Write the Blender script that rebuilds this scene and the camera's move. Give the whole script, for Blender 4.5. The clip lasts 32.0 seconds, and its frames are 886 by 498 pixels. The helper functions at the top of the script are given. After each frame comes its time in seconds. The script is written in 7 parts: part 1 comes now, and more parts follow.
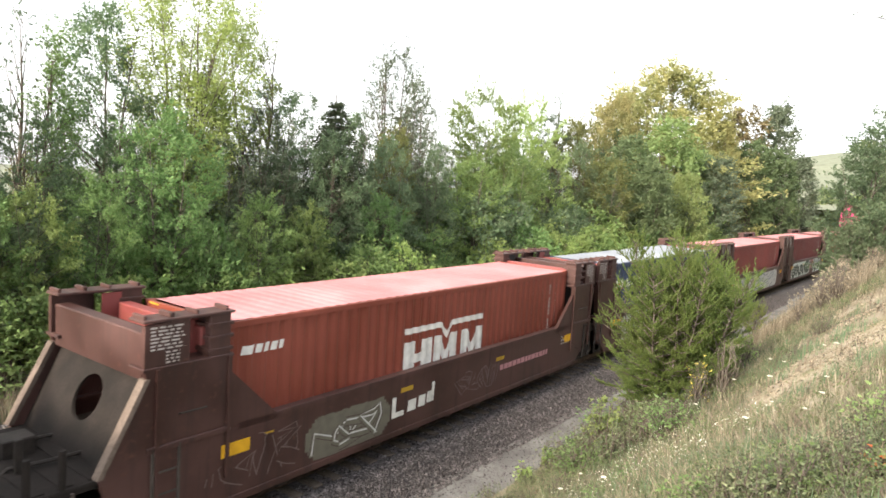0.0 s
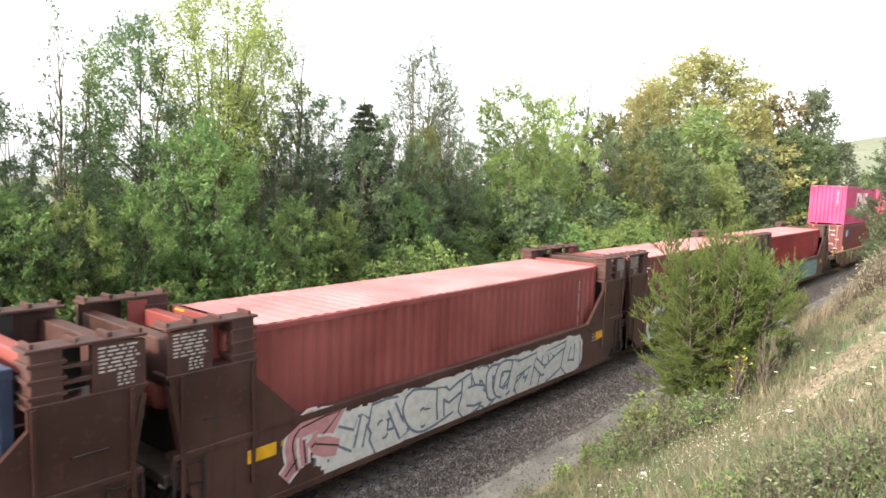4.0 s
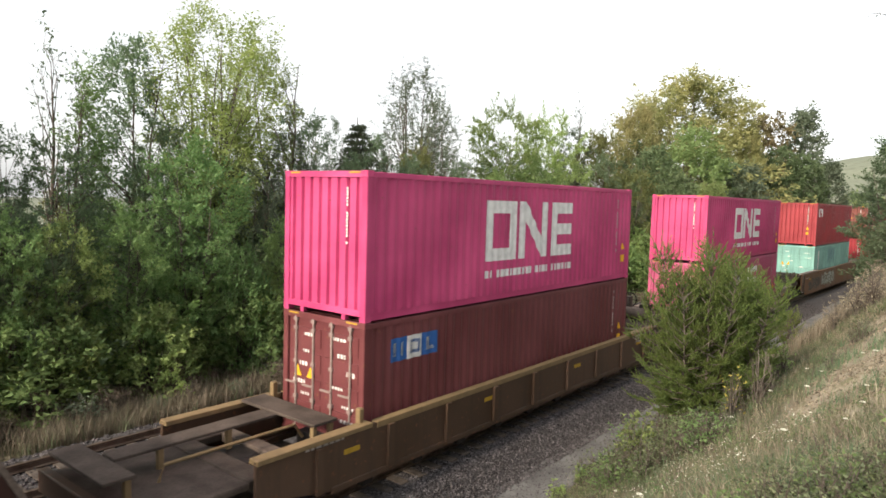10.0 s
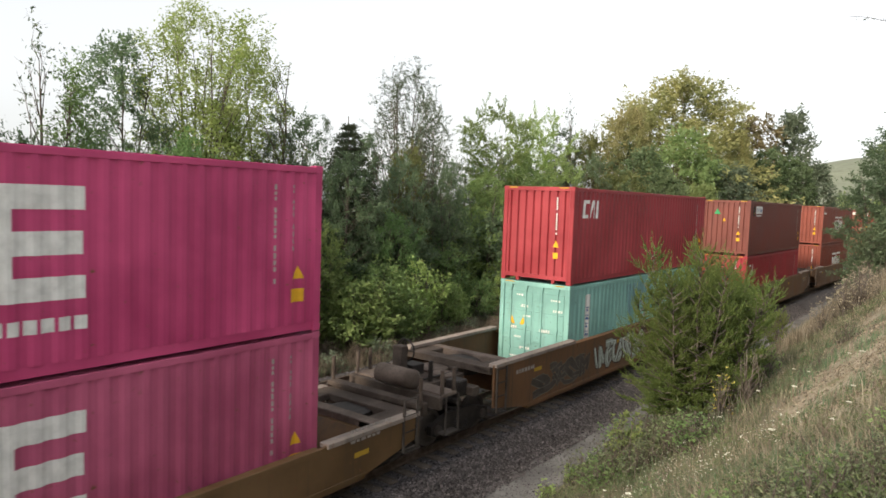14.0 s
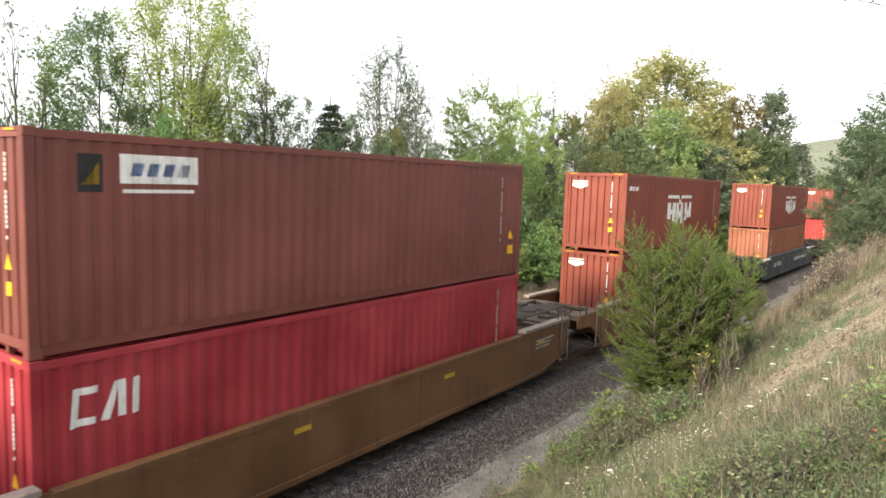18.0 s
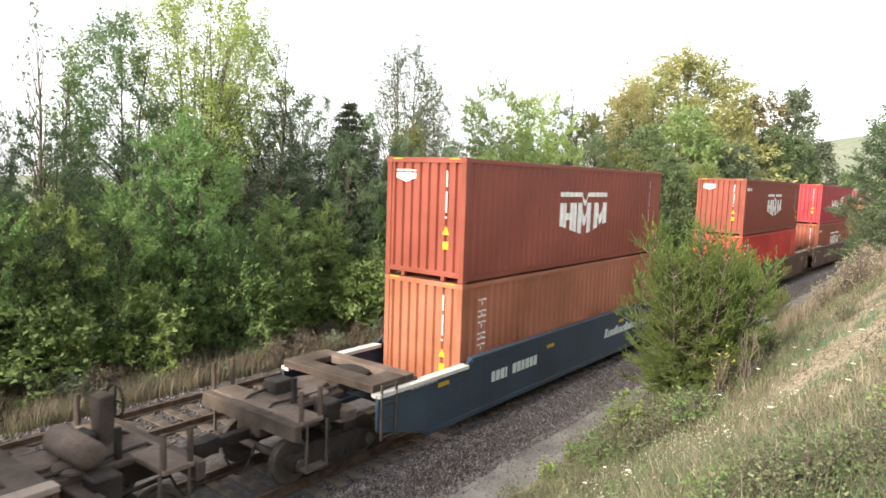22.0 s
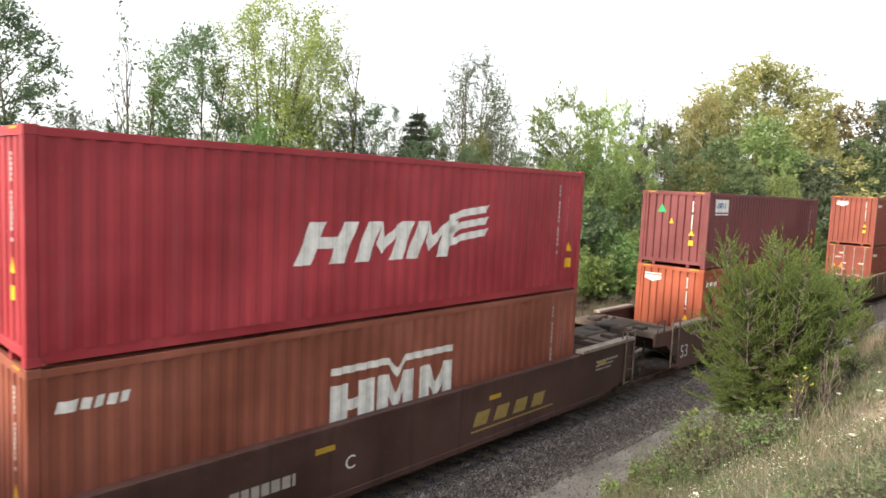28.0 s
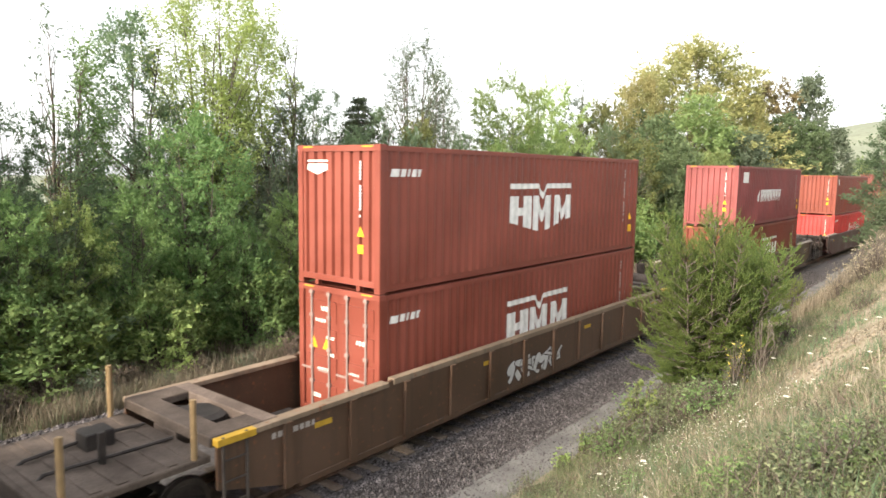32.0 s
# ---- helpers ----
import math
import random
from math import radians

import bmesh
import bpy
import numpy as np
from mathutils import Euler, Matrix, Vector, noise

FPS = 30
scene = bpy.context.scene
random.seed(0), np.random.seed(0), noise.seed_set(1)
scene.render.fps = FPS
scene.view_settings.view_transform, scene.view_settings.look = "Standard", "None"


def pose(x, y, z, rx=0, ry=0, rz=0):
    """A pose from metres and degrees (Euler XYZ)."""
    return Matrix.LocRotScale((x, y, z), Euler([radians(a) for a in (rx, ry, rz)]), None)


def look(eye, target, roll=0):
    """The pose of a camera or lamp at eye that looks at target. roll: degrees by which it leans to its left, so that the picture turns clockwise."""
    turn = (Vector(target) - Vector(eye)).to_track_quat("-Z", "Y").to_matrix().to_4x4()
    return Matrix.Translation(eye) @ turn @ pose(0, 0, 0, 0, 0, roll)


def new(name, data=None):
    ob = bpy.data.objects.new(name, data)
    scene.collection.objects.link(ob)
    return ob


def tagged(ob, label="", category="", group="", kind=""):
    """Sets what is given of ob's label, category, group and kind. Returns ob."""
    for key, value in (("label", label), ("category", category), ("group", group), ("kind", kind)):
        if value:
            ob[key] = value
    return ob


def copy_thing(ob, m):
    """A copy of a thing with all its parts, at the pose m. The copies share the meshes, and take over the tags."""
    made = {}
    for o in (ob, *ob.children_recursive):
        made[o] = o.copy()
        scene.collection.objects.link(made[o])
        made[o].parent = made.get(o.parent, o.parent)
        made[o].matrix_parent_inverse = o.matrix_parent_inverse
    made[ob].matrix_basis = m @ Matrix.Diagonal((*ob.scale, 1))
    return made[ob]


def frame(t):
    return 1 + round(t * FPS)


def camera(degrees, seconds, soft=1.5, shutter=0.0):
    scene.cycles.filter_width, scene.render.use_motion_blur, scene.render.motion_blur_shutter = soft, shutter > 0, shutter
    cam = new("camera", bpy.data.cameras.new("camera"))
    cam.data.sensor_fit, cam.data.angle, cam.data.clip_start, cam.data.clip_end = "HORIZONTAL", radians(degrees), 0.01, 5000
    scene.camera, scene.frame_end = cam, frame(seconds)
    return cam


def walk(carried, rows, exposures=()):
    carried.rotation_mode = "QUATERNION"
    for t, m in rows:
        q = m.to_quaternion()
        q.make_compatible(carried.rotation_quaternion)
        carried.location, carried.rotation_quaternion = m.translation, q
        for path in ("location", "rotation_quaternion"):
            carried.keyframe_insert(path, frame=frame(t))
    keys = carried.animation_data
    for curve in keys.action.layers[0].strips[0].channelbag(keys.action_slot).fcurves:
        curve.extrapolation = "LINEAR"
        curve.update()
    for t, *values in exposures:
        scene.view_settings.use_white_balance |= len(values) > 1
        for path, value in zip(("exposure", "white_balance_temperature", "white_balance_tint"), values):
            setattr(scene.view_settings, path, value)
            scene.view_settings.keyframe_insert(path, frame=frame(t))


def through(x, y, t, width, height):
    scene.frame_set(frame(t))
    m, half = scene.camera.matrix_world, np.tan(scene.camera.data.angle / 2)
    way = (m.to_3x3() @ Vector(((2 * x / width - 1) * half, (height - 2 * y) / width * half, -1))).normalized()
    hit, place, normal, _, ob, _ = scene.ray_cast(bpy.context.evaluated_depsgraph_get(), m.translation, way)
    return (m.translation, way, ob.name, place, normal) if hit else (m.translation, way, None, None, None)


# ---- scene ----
cam = camera(67.05, 32.0, soft=1.6, shutter=0.12)
EYE = 5.68
# seconds, tilt, lean, turn: a hand-held camera that stays at its place on the bank
TURNS = [
    (0, 84.34, -3.70, -53.98), (0.5, 84.30, -3.37, -54.58), (1, 84.23, -2.82, -54.37), (1.5, 84.28, -2.69, -52.88), (2, 84.12, -2.72,
    -52.25), (2.5, 84.12, -2.54, -52.12), (3, 84.07, -2.46, -51.97), (3.5, 84.06, -2.13, -51.84), (5.5, 84.43, -1.70, -49.72), (6,
    84.78, -1.66, -49.43), (6.5, 85.05, -1.76, -49.26), (7, 85.39, -1.92, -49.21), (7.5, 85.71, -2.00, -49.60), (8, 85.96, -1.97,
    -49.90), (8.5, 86.03, -1.97, -50.20), (9, 86.00, -2.01, -50.70), (9.5, 85.81, -1.89, -51.31), (10, 85.79, -1.69, -52.03), (10.5,
    85.87, -1.55, -52.56), (11, 85.95, -1.81, -52.84), (11.5, 86.06, -1.97, -52.82), (12, 86.15, -1.89, -52.97), (12.5, 86.11, -1.50,
    -53.06), (13, 86.04, -1.49, -52.86), (13.5, 85.91, -1.78, -52.83), (14, 85.80, -1.99, -52.81), (14.5, 85.65, -1.94, -53.11),
    (16.5, 84.98, -2.21, -53.90), (17, 84.79, -2.12, -54.02), (17.5, 84.57, -1.87, -54.23), (18, 84.25, -1.85, -54.24), (18.5, 84.02,
    -1.98, -53.78), (19, 83.86, -2.13, -53.44), (19.5, 83.72, -2.01, -52.90), (20, 83.69, -1.82, -52.61), (20.5, 83.71, -1.50,
    -52.41), (21, 83.79, -1.29, -52.38), (21.5, 83.91, -1.64, -52.49), (22, 84.04, -1.85, -52.72), (22.5, 84.19, -1.85, -53.00), (23,
    84.28, -1.77, -52.71), (23.5, 84.33, -1.93, -50.76), (24, 84.16, -1.97, -48.88), (24.5, 84.10, -1.88, -48.03), (26.5, 84.35,
    -1.72, -47.12), (27, 84.40, -2.11, -47.31), (27.5, 84.58, -2.43, -47.20), (28, 84.66, -2.56, -47.09), (28.5, 84.68, -0.25,
    -46.88), (29, 84.84, 0.74, -46.35), (29.5, 85.01, 1.64, -45.80), (30, 84.97, 1.00, -46.00), (30.5, 83.85, -0.57, -50.14), (31,
    83.63, -1.03, -50.96), (31.5, 83.42, -0.88, -51.68), (32, 83.44, -0.91, -51.83)
]
walk(cam, [(t, pose(0, 0, EYE, rx, ry, rz)) for t, rx, ry, rz in TURNS], exposures=[(0, 1.5), (3, 1.55), (6, 1.45), (7.5, 1.35), (9, 0.9), (11, 0.75), (13, 0.65), (14, 0.55), (16, 0.95), (17, 1.15), (18, 1.15), (19.2, 1.4), (22, 1.4), (26, 1.3), (28, 1.1), (30, 1.25), (32, 1.5)])

# ---- world and sun ----
SUN_TURN, SUN_UP = 176.0, 28.0   # degrees, anticlockwise from +x; above the horizon
world = bpy.data.worlds.new("sky")
scene.world = world
world.use_nodes = True
wn, wl = world.node_tree.nodes, world.node_tree.links
sky = wn.new("ShaderNodeTexSky")
sky.sky_type, sky.sun_disc = "NISHITA", False
sky.sun_elevation, sky.sun_rotation = radians(SUN_UP), radians(90 - SUN_TURN)
sky.air_density, sky.dust_density, sky.ozone_density = 1.0, 2.5, 1.0
pale = wn.new("ShaderNodeHueSaturation")
pale.inputs["Saturation"].default_value = 0.22
pale.inputs["Value"].default_value = 1.0
wl.new(sky.outputs[0], pale.inputs["Color"])
haze = wn.new("ShaderNodeMix")
haze.data_type = "RGBA"
haze.inputs[0].default_value = 0.5
haze.inputs[7].default_value = (3.6, 3.62, 3.6, 1)
wl.new(pale.outputs[0], haze.inputs[6])
wl.new(haze.outputs[2], wn["Background"].inputs["Color"])
wn["Background"].inputs["Strength"].default_value = 0.19
lamp = bpy.data.lights.new("sun", "SUN")
lamp.energy, lamp.angle, lamp.color = 3.5, radians(9), (1.0, 0.86, 0.68)
sun = new("sun", lamp)
up = radians(SUN_UP)
way = Vector((math.cos(radians(SUN_TURN)) * math.cos(up), math.sin(radians(SUN_TURN)) * math.cos(up), math.sin(up)))
sun.matrix_world = look(way * 100, (0, 0, 0))

# ---- materials ----
def nodes_of(name):
    m = bpy.data.materials.new(name)
    m.use_nodes = True
    nt = m.node_tree
    return m, nt, nt.nodes, nt.links, nt.nodes["Principled BSDF"]


def noise_node(nt, scale, detail=4.0, stretch=None, rough=0.55):
    """A noise texture in object space, in metres; stretch: scale along each axis."""
    co = nt.nodes.new("ShaderNodeTexCoord")
    n = nt.nodes.new("ShaderNodeTexNoise")
    n.inputs["Scale"].default_value, n.inputs["Detail"].default_value, n.inputs["Roughness"].default_value = scale, detail, rough
    if stretch:
        mp = nt.nodes.new("ShaderNodeMapping")
        mp.inputs["Scale"].default_value = stretch
        nt.links.new(co.outputs["Object"], mp.inputs["Vector"])
        nt.links.new(mp.outputs[0], n.inputs["Vector"])
    else:
        nt.links.new(co.outputs["Object"], n.inputs["Vector"])
    return n


def ramp(nt, src, lo, hi, a=(0, 0, 0, 1), b=(1, 1, 1, 1)):
    r = nt.nodes.new("ShaderNodeValToRGB")
    r.color_ramp.elements[0].position, r.color_ramp.elements[1].position = lo, hi
    r.color_ramp.elements[0].color, r.color_ramp.elements[1].color = a, b
    nt.links.new(src, r.inputs[0])
    return r


def blend(nt, fac, a, b):
    m = nt.nodes.new("ShaderNodeMix")
    m.data_type = "RGBA"
    for sock, v in ((m.inputs[0], fac), (m.inputs[6], a), (m.inputs[7], b)):
        if isinstance(v, (int, float)):
            sock.default_value = v
        elif isinstance(v, tuple):
            sock.default_value = (*v[:3], 1)
        else:
            nt.links.new(v, sock)
    return m.outputs[2]


def bump(nt, src, bsdf, strength=0.3, dist=0.01):
    b = nt.nodes.new("ShaderNodeBump")
    b.inputs["Strength"].default_value, b.inputs["Distance"].default_value = strength, dist
    nt.links.new(src, b.inputs["Height"])
    nt.links.new(b.outputs[0], bsdf.inputs["Normal"])


def paint(name, col, rust=(0.16, 0.07, 0.035), fade=0.25, wear=0.6, rough=0.5, grime=0.5):
    """Weathered paint on steel: faded patches, streaks that run down, rust in spots."""
    m, nt, n, l, p = nodes_of(name)
    pale = tuple(min(1, c * (1 + fade) + 0.2 * max(col) * fade) for c in col)
    dark = tuple(c * 0.84 for c in col)
    big = noise_node(nt, 0.55, 5)
    streak = noise_node(nt, 1.0, 6, (5.0, 5.0, 0.35))
    fine = noise_node(nt, 9.0, 8)
    c = blend(nt, ramp(nt, big.outputs[0], 0.38, 0.66).outputs[0], dark, pale)
    c = blend(nt, ramp(nt, streak.outputs[0], 0.52, 0.78, b=(grime, grime, grime, 1)).outputs[0], c, tuple(0.35 * v + min(0.03, 0.2 * max(col)) for v in col))
    c = blend(nt, ramp(nt, fine.outputs[0], 0.66 - 0.06 * wear, 0.74).outputs[0], c, rust) if wear > 0 else c
    l.new(c, p.inputs["Base Color"])
    l.new(ramp(nt, big.outputs[0], 0.3, 0.7, (rough - 0.1,) * 3 + (1,), (min(1, rough + 0.2),) * 3 + (1,)).outputs[0], p.inputs["Roughness"])
    p.inputs["Specular IOR Level"].default_value = 0.3
    bump(nt, fine.outputs[0], p, 0.12, 0.004)
    return m


def rough_mat(name, a, b, scale=2.0, rough=0.85, strength=0.5, dist=0.02, metal=0.0, fine=14.0, islands=False):
    """Two colours mixed at two scales, with relief."""
    m, nt, n, l, p = nodes_of(name)
    n1, n2 = noise_node(nt, scale, 5), noise_node(nt, scale * fine, 6)
    c = blend(nt, ramp(nt, n1.outputs[0], 0.35, 0.68).outputs[0], a, b)
    c = blend(nt, ramp(nt, n2.outputs[0], 0.45, 0.75, b=(0.55, 0.55, 0.55, 1)).outputs[0], c, tuple(v * 0.5 for v in a))
    if islands:
        g = n.new("ShaderNodeNewGeometry")
        mul = n.new("ShaderNodeMix")
        mul.data_type, mul.blend_type = "RGBA", "MULTIPLY"
        mul.inputs[0].default_value = 1.0
        l.new(c, mul.inputs[6])
        l.new(ramp(nt, g.outputs["Random Per Island"], 0.0, 1.0, (0.22, 0.22, 0.225, 1), (1.25, 1.25, 1.25, 1)).outputs[0], mul.inputs[7])
        c = mul.outputs[2]
    l.new(c, p.inputs["Base Color"])
    p.inputs["Roughness"].default_value, p.inputs["Metallic"].default_value = rough, metal
    p.inputs["Specular IOR Level"].default_value = 0.25
    bump(nt, n2.outputs[0], p, strength, dist)
    return m


def leaf_mat(name, a, b, c=None, through=0.35, spread=0.12):
    """Leaves: a tone of its own for each leaf and each plant, some light let through."""
    m, nt, n, l, p = nodes_of(name)
    g = n.new("ShaderNodeNewGeometry")
    o = n.new("ShaderNodeObjectInfo")
    col = blend(nt, g.outputs["Random Per Island"], a, b)
    patch = noise_node(nt, 0.45, 3)
    col = blend(nt, ramp(nt, patch.outputs[0], 0.42, 0.7).outputs[0], col, c or tuple(0.5 * (x + y) for x, y in zip(a, b)))
    hs = n.new("ShaderNodeHueSaturation")
    mr = n.new("ShaderNodeMapRange")
    mr.inputs["To Min"].default_value, mr.inputs["To Max"].default_value = 1 - 2 * spread, 1 + 2 * spread
    l.new(o.outputs["Random"], mr.inputs["Value"])
    l.new(mr.outputs[0], hs.inputs["Value"])
    mh = n.new("ShaderNodeMapRange")
    mh.inputs["To Min"].default_value, mh.inputs["To Max"].default_value = 0.48, 0.515
    wn2 = n.new("ShaderNodeTexWhiteNoise")
    wn2.noise_dimensions = "1D"
    l.new(o.outputs["Random"], wn2.inputs["W"])
    l.new(wn2.outputs["Value"], mh.inputs["Value"])
    l.new(mh.outputs[0], hs.inputs["Hue"])
    l.new(col, hs.inputs["Color"])
    l.new(hs.outputs[0], p.inputs["Base Color"])
    p.inputs["Roughness"].default_value = 0.6
    p.inputs["Specular IOR Level"].default_value = 0.25
    t = n.new("ShaderNodeBsdfTranslucent")
    l.new(hs.outputs[0], t.inputs["Color"])
    mix = n.new("ShaderNodeMixShader")
    mix.inputs[0].default_value = through
    l.new(p.outputs[0], mix.inputs[1])
    l.new(t.outputs[0], mix.inputs[2])
    l.new(mix.outputs[0], n["Material Output"].inputs["Surface"])
    return m


def plain(name, col, rough=0.6, metal=0.0):
    m, nt, n, l, p = nodes_of(name)
    n1 = noise_node(nt, 6.0, 6)
    l.new(blend(nt, ramp(nt, n1.outputs[0], 0.4, 0.7).outputs[0], col, tuple(v * 0.78 for v in col)), p.inputs["Base Color"])
    p.inputs["Roughness"].default_value, p.inputs["Metallic"].default_value = rough, metal
    p.inputs["Specular IOR Level"].default_value = 0.25
    return m


